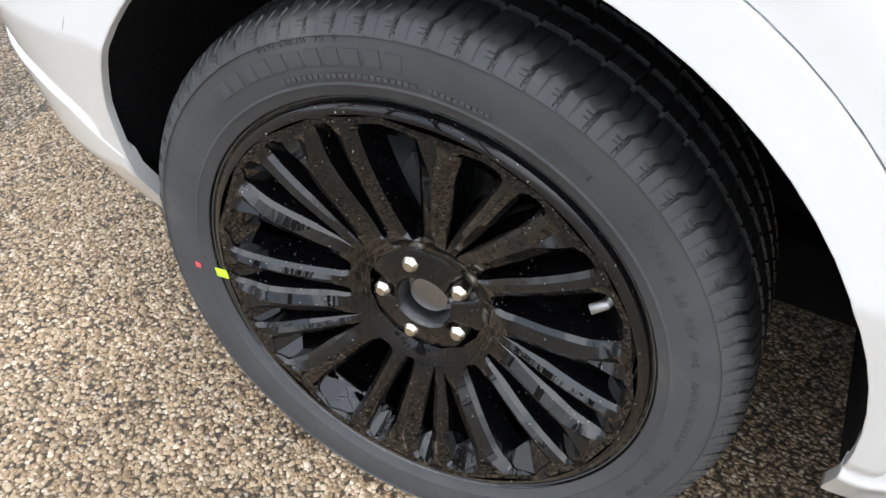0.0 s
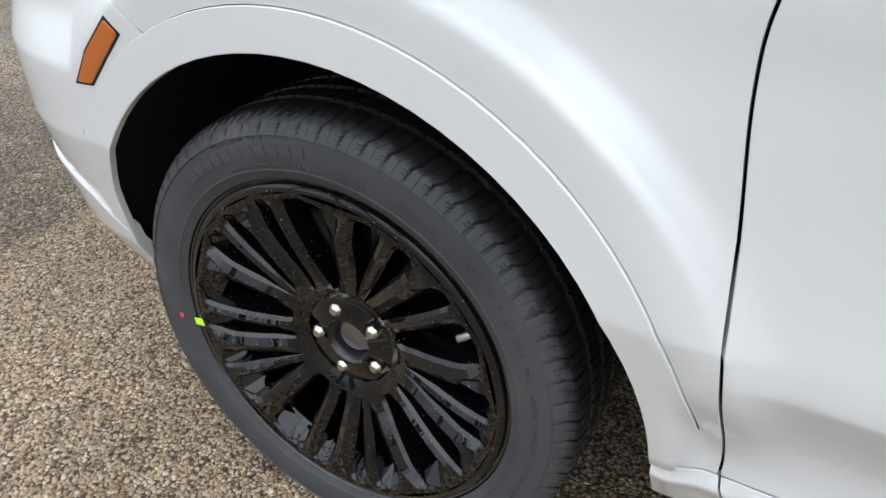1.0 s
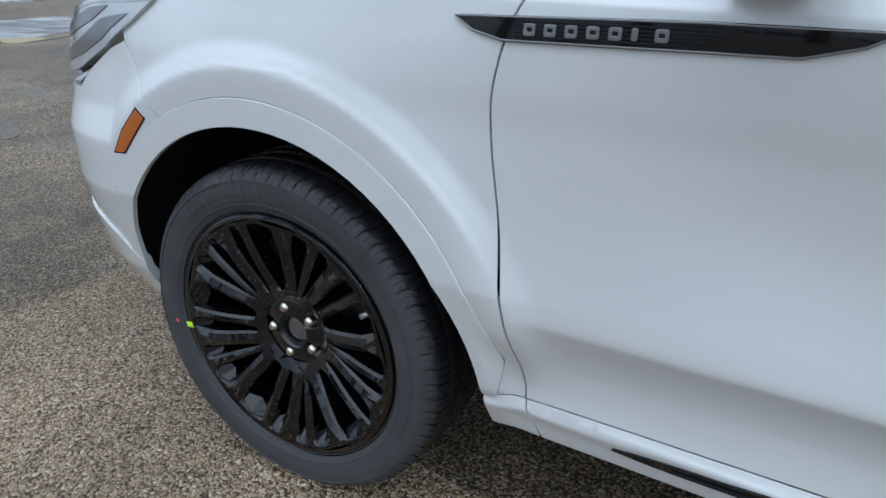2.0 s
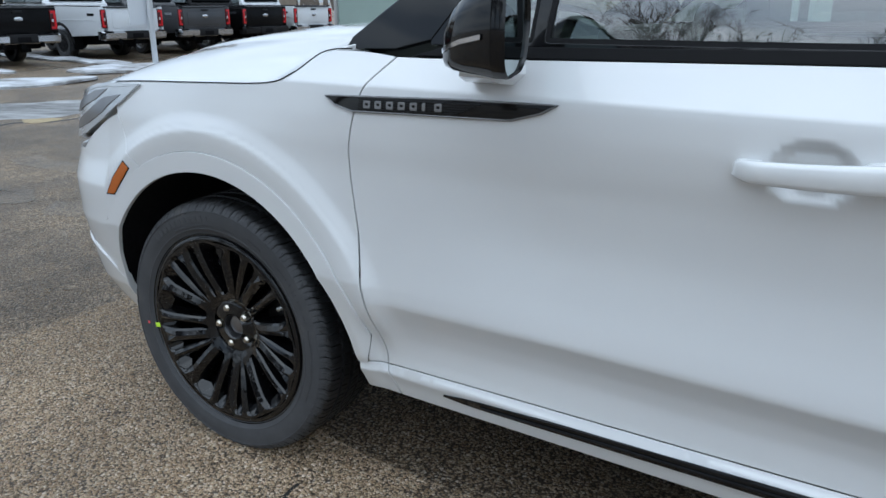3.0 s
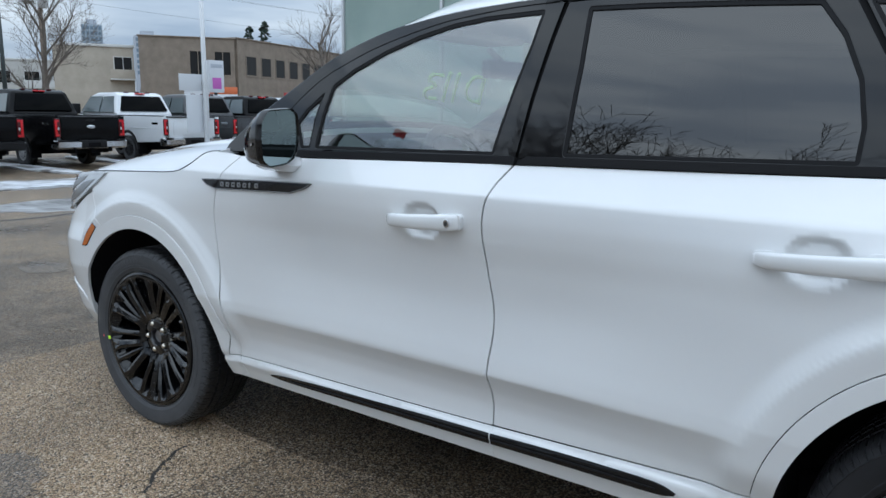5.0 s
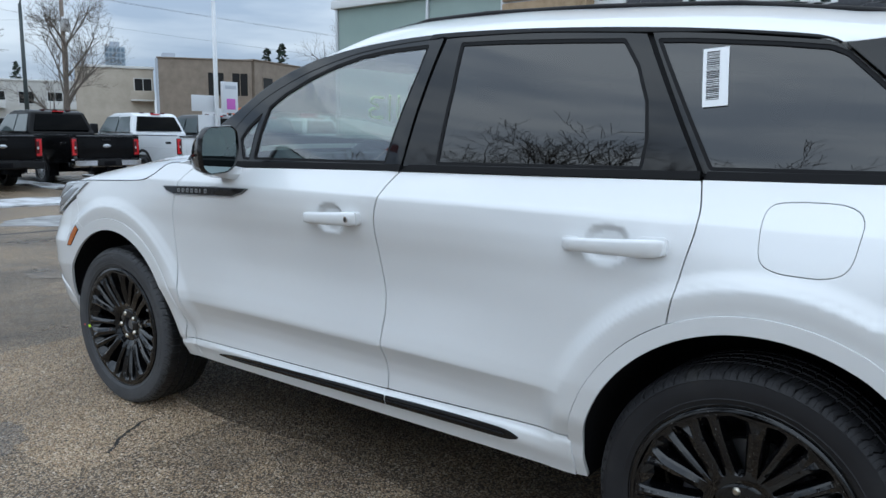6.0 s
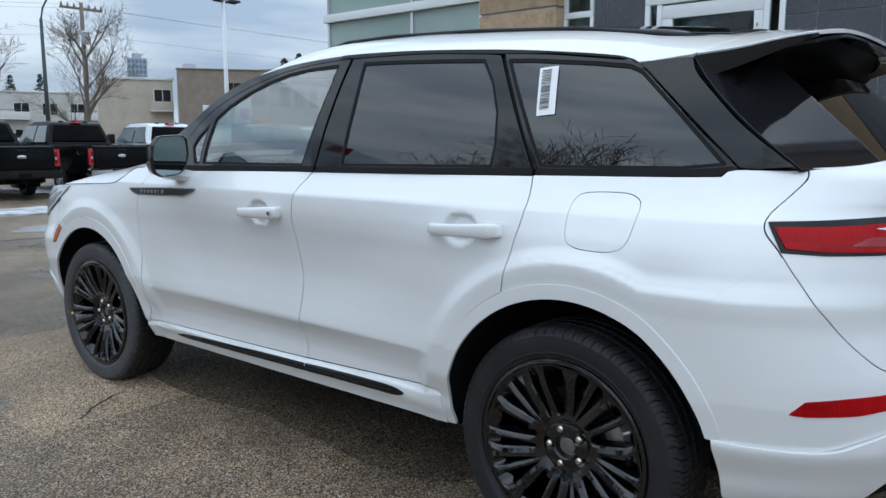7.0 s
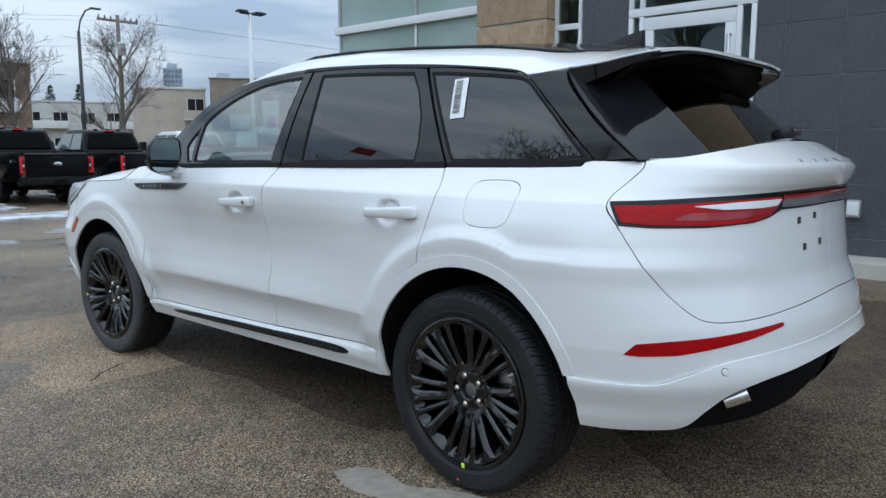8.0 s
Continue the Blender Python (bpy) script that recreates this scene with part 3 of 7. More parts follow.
LOWER = lambda u, z: skin(u, z) + np.stack([.018 * smooth(3.1, 3.6, u) * smooth(.60, .50, z), -.012 * (1 - smooth(3.0, 3.9, u)) * smooth(.52, .49, z), 0 * np.asarray(z)], -1)
sub("lower_bumper", sheet("lower_bumper", BUMP_LOW + BUMP_CREASE[::-1], LOWER, PAINT, gap=0, lift=.005, depth=.05), rear_bumper)
sub("valance", sheet("valance", [(3.56, .33), (3.75, .33), (4.2525, .34), (4.2525, .55)] + [(u, z + .004) for u, z in BUMP_LOW[::-1] if u > 3.53], lambda u, z: skin(u, np.maximum(z, .30)) * [1, 1, 0] + np.stack([-.05 + 0 * u, .02 + 0 * u, z], -1), SATIN, gap=0, depth=.02), rear_bumper)
REFL = [(3.347, .597), (3.384, .628), (3.480, .638), (3.589, .646), (3.775, .664), (3.854, .671), (3.856, .662), (3.731, .636), (3.587, .612), (3.505, .599), (3.391, .594)]
reflector = car_part("rear_reflector", sheet("rear_reflector", REFL[::-1], skin, RED, step=.01, gap=0, lift=.003, depth=.008), "red plastic rear bumper reflector")
parking_sensor = car_part("parking_sensor", sheet("parking_sensor", ring(3.629, .546, .0112, 0, 345, 24), LOWER, SEAL, step=.005, gap=0, lift=.0060, depth=.006), "round parking sensor in a dark ring")
sub("sensor_face", sheet("sensor_face", ring(3.629, .546, .0100, 0, 345, 24), LOWER, PAINT, step=.005, gap=0, lift=.0072, depth=.003), parking_sensor)

# tailgate
LAMP = [(3.284, 1.042), (3.331, .974), (3.443, .968), (3.621, .968), (3.780, .977), (3.845, .990), (3.90, 1.012), (4.2525, 1.017), (4.2525, 1.075), (4.05, 1.074), (3.874, 1.068), (3.607, 1.056), (3.426, 1.047)]
tailgate = car_part("tailgate", sheet("tailgate", GATE[1:] + [(4.2525, 1.232), (4.05, 1.230), (3.85, 1.220), (3.65, 1.200), (3.50, 1.182), (3.345, 1.168)], skin, PAINT, gap=.0048, holes=[]))
lamp = car_part("tail_lamp", sheet("tail_lamp", LAMP, skin, WINGBLACK, step=.012, gap=.0005, lift=.004, depth=.012), "red and clear tail lamp in a gloss black band")
sub("red_lens", sheet("red_lens", [(3.303, 1.029), (3.340, .982), (3.440, .975), (3.620, .974), (3.700, .976), (3.785, .983), (3.845, .997), (3.893, 1.041), (3.88, 1.050), (3.60, 1.039), (3.43, 1.031)], skin, RED, step=.012, gap=0, lift=.009, depth=.006), lamp)
sub("deep_red_band", sheet("deep_red_band", [(3.50, .988), (3.62, .987), (3.70, .989), (3.785, .996), (3.845, 1.006), (3.865, 1.020), (3.70, 1.010), (3.55, 1.008)], skin, DEEPRED, step=.012, gap=0, lift=.0105, depth=.003), lamp)
sub("clear_lens", sheet("clear_lens", [(3.560, 1.028), (3.66, 1.018), (3.80, 1.020), (3.868, 1.026), (3.884, 1.044), (3.80, 1.041), (3.68, 1.036)], skin, LENS, step=.01, gap=0, lift=.012, depth=.004), lamp)
sub("centre_bar", sheet("centre_bar", [(3.895, 1.020), (4.2525, 1.024), (4.2525, 1.050), (3.90, 1.046)], skin, DIMCHROME, step=.02, gap=0, lift=.01, depth=.006), lamp)
sub("red_strip", sheet("red_strip", [(3.893, 1.043), (4.2525, 1.046), (4.2525, 1.066), (3.890, 1.060)], skin, DEEPRED, step=.02, gap=0, lift=.013, depth=.004), lamp)
# glasshouse: pillars, window frames, seals and panes
TOPLINE = bend([(.36, 1.125), (.52, 1.225), (.682, 1.312), (.90, 1.430), (1.135, 1.502), (1.40, 1.538), (1.66, 1.549), (1.99, 1.542), (2.32, 1.522), (2.53, 1.502), (2.713, 1.479), (2.770, 1.466), (2.795, 1.454)], 6)
FRAME_F = bend([(.60, 1.128), (.70, 1.245), (.825, 1.342), (.955, 1.404), (1.08, 1.450), (1.256, 1.496), (1.37, 1.514), (1.51, 1.528), (1.655, 1.534)], 6)
FRAME_R = bend([(1.668, 1.534), (1.99, 1.530), (2.325, 1.508)], 6)


def window(parent, hole, pane_material, label=""):
    """A pane set a little back behind a rubber seal; hole is the opening in the frame."""
    sub("window_seal", sheet("window_seal", inset(hole, -.001), cabin, SEAL, gap=0, lift=-.002, depth=.012, holes=[inset(hole, .0075)]), parent)
    return sub("window_pane", sheet("window_pane", inset(hole, -.004), cabin, pane_material, step=.04, gap=0, lift=-.006, depth=0), parent, label)


car_part("a_pillar", sheet("a_pillar", [p for p in TOPLINE if p[0] < 1.66][::-1] + [(.34, 1.10), (.50, 1.105)] + FRAME_F, cabin, BLACK, gap=.0022))
GLASS_F = rounded([(.872, 1.132), (1.548, 1.140), (1.575, 1.30), (1.598, 1.42), (1.608, 1.515), (1.432, 1.508), (1.320, 1.494), (1.207, 1.467), (1.092, 1.428), (.971, 1.374), (.893, 1.325), (.876, 1.235)], .010)
TRI_F = rounded([(.800, 1.130), (.846, 1.131), (.849, 1.23), (.864, 1.306), (.790, 1.250), (.755, 1.205)], .008)
sub("window_frame", sheet("window_frame", [(.60, 1.118), (1.615, 1.133), (1.628, 1.29), (1.645, 1.44), (1.657, 1.534)] + FRAME_F[::-1], cabin, BLACK, holes=[GLASS_F, TRI_F], gap=.0022), front_door)
window(front_door, GLASS_F, GREENGLASS)
window(front_door, TRI_F, GREENGLASS)
sub("belt_moulding", sheet("belt_moulding", [(x, belt(x) - .002) for x in np.arange(.57, 1.62, .05)] + [(1.615, 1.119)] + [(1.616, 1.138)] + [(x, belt(x) + .018) for x in np.arange(1.60, .60, -.05)], cabin, SEAL, gap=.001, lift=.006, depth=.02), front_door)
GLASS_R = rounded([(1.745, 1.143), (2.385, 1.152), (2.388, 1.227), (2.369, 1.325), (2.325, 1.42), (2.268, 1.494), (2.10, 1.503), (1.887, 1.512), (1.730, 1.515), (1.742, 1.369)], .008)
sub("window_frame", sheet("window_frame", [(1.622, 1.133), (2.530, 1.146), (2.325, 1.508)] + FRAME_R[::-1] + [(1.668, 1.534), (1.656, 1.44), (1.638, 1.29)], cabin, BLACK, holes=[GLASS_R], gap=.0022), rear_door)
window(rear_door, GLASS_R, DARKGLASS, "dark privacy glass")
sub("belt_moulding", sheet("belt_moulding", [(x, belt(x) - .002) for x in np.arange(1.62, 2.53, .05)] + [(2.535, 1.133), (2.532, 1.153)] + [(x, belt(x) + .018) for x in np.arange(2.50, 1.62, -.05)], cabin, SEAL, gap=.001, lift=.006, depth=.02), rear_door)
GLASS_Q = rounded([(2.552, 1.156), (2.966, 1.160), (3.087, 1.173), (2.934, 1.321), (2.815, 1.430), (2.775, 1.448), (2.663, 1.463), (2.449, 1.484), (2.356, 1.489)], .010)
QFRAME = [(2.540, 1.146), (3.06, 1.155), (3.115, 1.166), (3.014, 1.253), (2.890, 1.365), (2.795, 1.450), (2.764, 1.462), (2.713, 1.469), (2.53, 1.493), (2.335, 1.511)]
q_frame = car_part("quarter_window", sheet("quarter_window", QFRAME, cabin, BLACK, holes=[GLASS_Q], gap=.002))
window(q_frame, GLASS_Q, DARKGLASS, "dark privacy glass")
sub("belt_moulding", sheet("belt_moulding", [(x, belt(x) - .002) for x in np.arange(2.545, 3.06, .05)] + [(3.06, 1.142), (3.118, 1.163), (3.10, 1.170), (3.05, 1.164)] + [(x, belt(x) + .018) for x in np.arange(3.0, 2.55, -.05)], cabin, SEAL, gap=.001, lift=.006, depth=.02), q_frame)
roof_trim = car_part("roof_trim", sheet("roof_trim", [p for p in TOPLINE if p[0] > 1.60][::-1] + [(1.60, 1.530), (1.655, 1.537)] + FRAME_R + [(2.53, 1.496), (2.713, 1.472), (2.764, 1.464), (2.792, 1.4535)], cabin, SATIN, gap=.001, lift=.003, depth=.02))
for line in ([(1.619, 1.125), (1.633, 1.29), (1.650, 1.44), (1.662, 1.538)], [(2.538, 1.142), (2.432, 1.330), (2.328, 1.512)], FRAME_F[3:]):
    car_part("gap_backing", sheet("gap_backing", [(x - .014, z + .004) for x, z in line] + [(x + .014, z - .004) for x, z in line[::-1]], cabin, SEAL, step=.03, gap=0, lift=-.013, depth=0), "black rubber behind the shut line")
D_EDGE = bend([(2.944, 1.468), (2.966, 1.418), (3.026, 1.355), (3.105, 1.278), (3.204, 1.202), (3.260, 1.165)], 6)
car_part("d_pillar", sheet("d_pillar", [(2.798, 1.455)] + [(3.118, 1.166), (3.16, 1.163), (3.228, 1.169)] + D_EDGE[1:-1][::-1] + [(2.946, 1.462), (2.866, 1.460)], cabin, BLACK, gap=.003))


# roof, screens, bonnet
def roof_mid(x):
    return pch(x, [.90, 1.1, 1.3, 1.5, 1.8, 2.1, 2.5, 2.9, 3.2, 3.42, 3.6], [1.452, 1.552, 1.626, 1.647, 1.647, 1.634, 1.609, 1.558, 1.530, 1.520, 1.510])


def roof_edge(x):
    return pch(x, [.36, .52, .682, .90, 1.135, 1.40, 1.66, 1.99, 2.32, 2.53, 2.713, 2.795, 2.95, 3.05, 3.2, 3.3, 3.6], [1.125, 1.225, 1.312, 1.430, 1.502, 1.538, 1.549, 1.542, 1.522, 1.502, 1.479, 1.455, 1.469, 1.478, 1.500, 1.508, 1.51])


def roof(x, v):
    x, v = np.asarray(x, float), np.asarray(v, float)
    e = roof_edge(x)
    half = -cabin(np.minimum(x, 2.95), np.minimum(e, 1.47 + 9 * np.maximum(0, 2.8 - x)))[..., 1] - np.maximum(0, x - 2.95) * .10
    a = np.abs(v)
    n = 3.2 + 1.8 * smooth(.9, 1.3, x)
    tail = smooth(2.95, 3.15, x)
    crown = pch(x, [.3, 1.9, 2.5, 2.9, 3.1, 3.2, 3.3, 3.6], [0, 0, .020, .036, .016, .010, .005, .0]) * (1 - smooth(.10 + .45 * tail, .72 + .28 * tail, a))
    return np.stack([x - .10 * (1 - v * v) * (1 - smooth(.9, 1.6, x)), v * half, e + (roof_mid(x) - e) * (1 - a**n) + crown], -1)


ROOF_CUT = [(2.944, -1), (2.975, -.96), (3.02, -.9), (3.03, -.8), (3.03, .8), (3.02, .9), (2.975, .96), (2.944, 1)]
car_part("roof_panel", sheet("roof_panel", [(1.13, -1)] + ROOF_CUT + [(1.13, 1), (1.18, .9), (1.19, 0), (1.18, -.9)], roof, PAINT, step=.025, gap=.0025, depth=.02, holes=[[(1.26, -.70), (2.985, -.70), (2.985, .70), (1.26, .70)]]), both=False)
car_part("panoramic_roof", sheet("panoramic_roof", rounded([(1.262, -.70), (2.983, -.70), (2.983, .70), (1.262, .70)], .012), roof, BLACK, step=.04, gap=0, lift=.006, depth=.02), "gloss black glass roof panel", both=False)
for side in (-1, 1):
    car_part("roof_rail", tube("roof_rail", [roof(np.array(x), np.array(side * .745)) + np.array([0, 0, h]) for x, h in ((1.36, -.008), (1.46, .002), (1.7, .004), (2.1, .004), (2.5, .004), (2.80, .002), (2.92, -.008))], .009, SATIN, 10), "slim black roof rail", both=False)
WIND = [(.41, -.925), (1.085, -.925), (1.145, -.85), (1.15, 0), (1.145, .85), (1.085, .925), (.41, .925)]
car_part("windscreen", sheet("windscreen", [(.40, -.93), (1.09, -.93), (1.15, -.85), (1.155, 0), (1.15, .85), (1.09, .93), (.40, .93)], roof, GREENGLASS, step=.05, gap=0, depth=0), "green-tinted windscreen", both=False)
car_part("windscreen_surround", sheet("windscreen_surround", [(.36, -1), (1.128, -1), (1.178, -.9), (1.188, 0), (1.178, .9), (1.128, 1), (.36, 1)], roof, BLACK, step=.03, gap=.001, lift=.0, depth=.02, holes=[WIND]), both=False)


def bonnet_edge(x):
    return pch(x, [-.90, -.70, -.50, -.375, -.24, -.023, .215, .292, .36, .46], [.86, .925, .968, .993, 1.002, 1.012, 1.026, 1.050, 1.090, 1.10])


# the bonnet's rim follows the body skin at the height of the shut line
NOSE_U = np.linspace(-1.69, .50, 110)
NOSE_X = NOSE_U.clip(-.88, .5)
for _ in range(6):
    nose = skin(NOSE_U, bonnet_edge(NOSE_X))
    NOSE_X = nose[:, 0]
NOSE_Y = -nose[:, 1]


def bonnet(x, v):
    x, v = np.asarray(x, float), np.asarray(v, float)
    e = bonnet_edge(x)
    mid = pch(x, [-.90, -.80, -.62, -.40, -.17, .14, .46], [.90, .975, 1.045, 1.090, 1.122, 1.150, 1.172])
    half = np.interp(x, NOSE_X, NOSE_Y)
    a = np.abs(v)
    crease = .010 * smooth(.60, .50, a)
    return np.stack([x, v * half, e + (mid - e) * (1 - a**2.6) + crease], -1)


car_part("bonnet", sheet("bonnet", [(-.90, -1), (.30, -1), (.36, -.93), (.40, -.85), (.42, .0), (.40, .85), (.36, .93), (.30, 1), (-.90, 1)], bonnet, PAINT, step=.03, gap=.0045, depth=.02), both=False)
car_part("bonnet_seal", tube("bonnet_seal", [skin(np.array(u), np.array(z)) + np.array([0, .003, .002]) for u, z in HOODLINE[10:]], .0015, SEAL, 6), "black rubber seal under the bonnet edge")
car_part("cowl", sheet("cowl", [(.26, -.98), (.50, -.98), (.50, .98), (.26, .98)], lambda x, v: bonnet(np.minimum(x, .40), v * .97) * [0, 1, 1] + np.stack([x, 0 * x, -.016 - .10 * smooth(.36, .5, x)], -1), SATIN, step=.05, gap=0, depth=0), "black plastic cowl grille", both=False)


def rear_screen(v, z):
    """Rear glass with its side wings: nearly flat glass, a soft crease, then wings that reach forward to the pillars."""
    v, z = np.asarray(v, float), np.asarray(z, float)
    xe = pch(z, [1.10, 1.165, 1.202, 1.278, 1.355, 1.418, 1.468, 1.54], [3.33, 3.260, 3.212, 3.118, 3.036, 2.980, 2.944, 2.89])
    flat = pch(z, [1.10, 1.165, 1.468, 1.54], [3.33, 3.260, 2.935, 2.86])
    a = np.abs(v)
    half = -cabin(np.minimum(xe, 3.3), z)[..., 1] - .003
    w = np.clip((1 - a) / .30, 0, 1)
    x = xe * (1 - w) + flat * w + .150 * w + .090 * (1 - np.clip(a / .70, 0, 1) ** 2)
    return np.stack([x, v * half * (1 - .06 * (1 - a)), z + 0 * x], -1)


def gate_top(a):
    return pch(a, [0, .25, .5, .75, 1.0], [1.236, 1.221, 1.195, 1.176, 1.166])


def gate_shelf(v, s):
    """From the foot of the rear glass out to the gate's skin."""
    v, s = np.asarray(v, float), np.asarray(s, float)
    a = np.minimum(np.abs(v), 1)
    z = gate_top(a)
    glass, edge = rear_screen(v, z), skin(3.345 + .905 * (1 - a), z)
    edge = edge * np.stack([1 + 0 * v, np.where(v > 0, -1.0, 1.0), 1 + 0 * v], -1)
    glass = glass + np.array([-.012, 0, -.004])
    return glass * (1 - s)[..., None] + edge * s[..., None] + np.stack([0 * v, 0 * v, .004 * np.sin(math.pi * s)], -1)


GLASS_V = [(v, float(gate_top(abs(v))) - .008) for v in np.linspace(-1, 1, 41)]
screen = car_part("rear_screen", sheet("rear_screen", [(v, z) for v, z in GLASS_V if abs(v) <= .70] + [(.70, 1.47), (-.70, 1.47)], rear_screen, REARGLASS, step=.04, gap=.001, depth=.01), "dark tinted rear screen", both=False)
for side in (-1, 1):
    edge = [(side * a, float(gate_top(a)) - .008 * (1 - a) / .3 + .001) for a in np.linspace(.70, .996, 16)]
    sub("screen_wing", sheet("screen_wing", edge + [(side * .998, 1.464), (side * .97, 1.470), (side * .90, 1.482), (side * .70, 1.50)], rear_screen, WINGBLACK, step=.02, gap=.001, depth=.008), screen, "gloss black wing beside the rear screen")
car_part("gate_shelf", sheet("gate_shelf", [(-.995, 0), (.995, 0), (.995, 1.01), (-.995, 1.01)], gate_shelf, PAINT, step=.04, gap=0, depth=0, flip=True), both=False)

# spoiler over the rear screen: white top, dark underside
SPOIL = [(2.948, -1), (3.08, -.995), (3.17, -.97), (3.235, -.91), (3.275, -.75), (3.295, -.4), (3.30, 0), (3.295, .4), (3.275, .75), (3.235, .91), (3.17, .97), (3.08, .995), (2.948, 1)] + ROOF_CUT[::-1][1:-1]
spoiler = car_part("roof_spoiler", sheet("roof_spoiler", SPOIL, roof, PAINT, step=.025, gap=.003, depth=.009), both=False)
UNDER = [(2.96, -.99), (3.08, -.985), (3.16, -.955), (3.225, -.89), (3.265, -.74), (3.285, -.4), (3.29, 0), (3.285, .4), (3.265, .74), (3.225, .89), (3.16, .955), (3.08, .985), (2.96, .99)]
sub("spoiler_underside", sheet("spoiler_underside", UNDER, lambda x, v: roof(x, v) - np.stack([0 * x, 0 * x, .012 + (.085 + .05 * (1 - v * v)) * (1 - smooth(2.98, 3.20, x)) + .02 * smooth(.7, .95, np.abs(v)) * (1 - smooth(3.1, 3.22, x))], -1), UNDERBLACK, step=.03, gap=0, depth=0, flip=True), spoiler, "matt black spoiler underside")
LIP_IN = [(3.08, .93), (3.13, .90), (3.175, .84), (3.205, .70), (3.225, .4), (3.23, 0), (3.225, -.4), (3.205, -.70), (3.175, -.84), (3.13, -.90), (3.08, -.93)]
sub("spoiler_lip", sheet("spoiler_lip", UNDER[1:-1] + LIP_IN, lambda x, v: roof(x, v) - np.stack([0 * x, 0 * x, .020 + .012 * smooth(.6, .95, np.abs(v)) + .10 * np.maximum(0, 3.29 - .07 * v * v - x) * .35], -1), BLACK, step=.02, gap=.002, depth=.008, flip=True), spoiler, "gloss black blade under the spoiler edge")
for side in (-1, 1):
    rows = []
    for x, v, h in ((2.952, 1.0, .040), (2.99, .999, .058), (3.03, .998, .050), (3.08, .995, .040), (3.13, .982, .030), (3.17, .970, .022), (3.205, .945, .014), (3.235, .910, .008)):
        p = roof(np.array(x), np.array(side * v)) + np.array([0, side * .001, -.006])
        rows.append([tuple(p), tuple(p + np.array([.004, -side * .004, -h])), tuple(p + np.array([0, -side * .016, -h])), tuple(p + np.array([0, -side * .014, -.004]))])
    sub("spoiler_cheek", loft("spoiler_cheek", rows, BLACK), spoiler, "gloss black cheek below the spoiler's side edge")
fin = bmesh.new()
for x, w, z in ((2.71, .016, 1.622), (2.77, .020, 1.634), (2.82, .016, 1.650), (2.86, .010, 1.666), (2.893, .006, 1.669), (2.878, .018, 1.60)):
    for s in (-1, 1):
        fin.verts.new((x, s * w * .35, z))
        fin.verts.new((x, s * w * 1.6, 1.585))
bmesh.ops.convex_hull(fin, input=fin.verts)
car_part("roof_antenna", from_bm("roof_antenna", fin, SATIN), "black shark-fin antenna", both=False)
wiper = car_part("rear_wiper", tube("rear_wiper", [rear_screen(np.array(v), np.array(z)) + np.array([.034, 0, .006]) for v, z in ((.05, 1.246), (.25, 1.250), (.55, 1.255))], .009, SATIN), "black rear wiper arm", both=False)
sub("wiper_pivot", tube("wiper_pivot", [rear_screen(np.array(.05), np.array(1.246)) + np.array([d, 0, d * .2]) for d in (-.01, .052)], .024, SATIN), wiper)

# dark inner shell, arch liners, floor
# shell's near-black colour supplies the unlit dark seen through the shut gaps
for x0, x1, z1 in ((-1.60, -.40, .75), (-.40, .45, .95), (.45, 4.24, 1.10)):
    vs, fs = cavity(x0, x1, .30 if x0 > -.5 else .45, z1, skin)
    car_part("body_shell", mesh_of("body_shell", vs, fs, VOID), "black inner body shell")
for cx, cz, r in ARCH:
    arc = [(cx + (r + .004) * math.cos(a), cz + (r + .004) * math.sin(a)) for a in np.linspace(-.02, math.pi + .12, 40)]
    vs = [(x, y, z) for x, z in arc for y in (float(skin(np.array(x), np.array(max(z, .28)))[1]) + .012, -.55)] + [(x, -.55, .30 if z < .36 else .36 + (z - .36) * .2) for x, z in arc]
    n = len(arc)
    fs = [(2 * i, 2 * i + 1, 2 * i + 3, 2 * i + 2) for i in range(n - 1)] + [(2 * i + 1, 2 * n + i, 2 * n + i + 1, 2 * i + 3) for i in range(n - 1)]
    car_part("wheel_arch_liner", mesh_of("wheel_arch_liner", vs, fs, LINER), "matt black felt wheel arch liner")
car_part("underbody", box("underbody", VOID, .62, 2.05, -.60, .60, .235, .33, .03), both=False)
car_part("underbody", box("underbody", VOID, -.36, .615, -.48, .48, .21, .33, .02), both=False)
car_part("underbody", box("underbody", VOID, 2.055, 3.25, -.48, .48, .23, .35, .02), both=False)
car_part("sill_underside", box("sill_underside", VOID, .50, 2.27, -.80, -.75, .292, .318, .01))

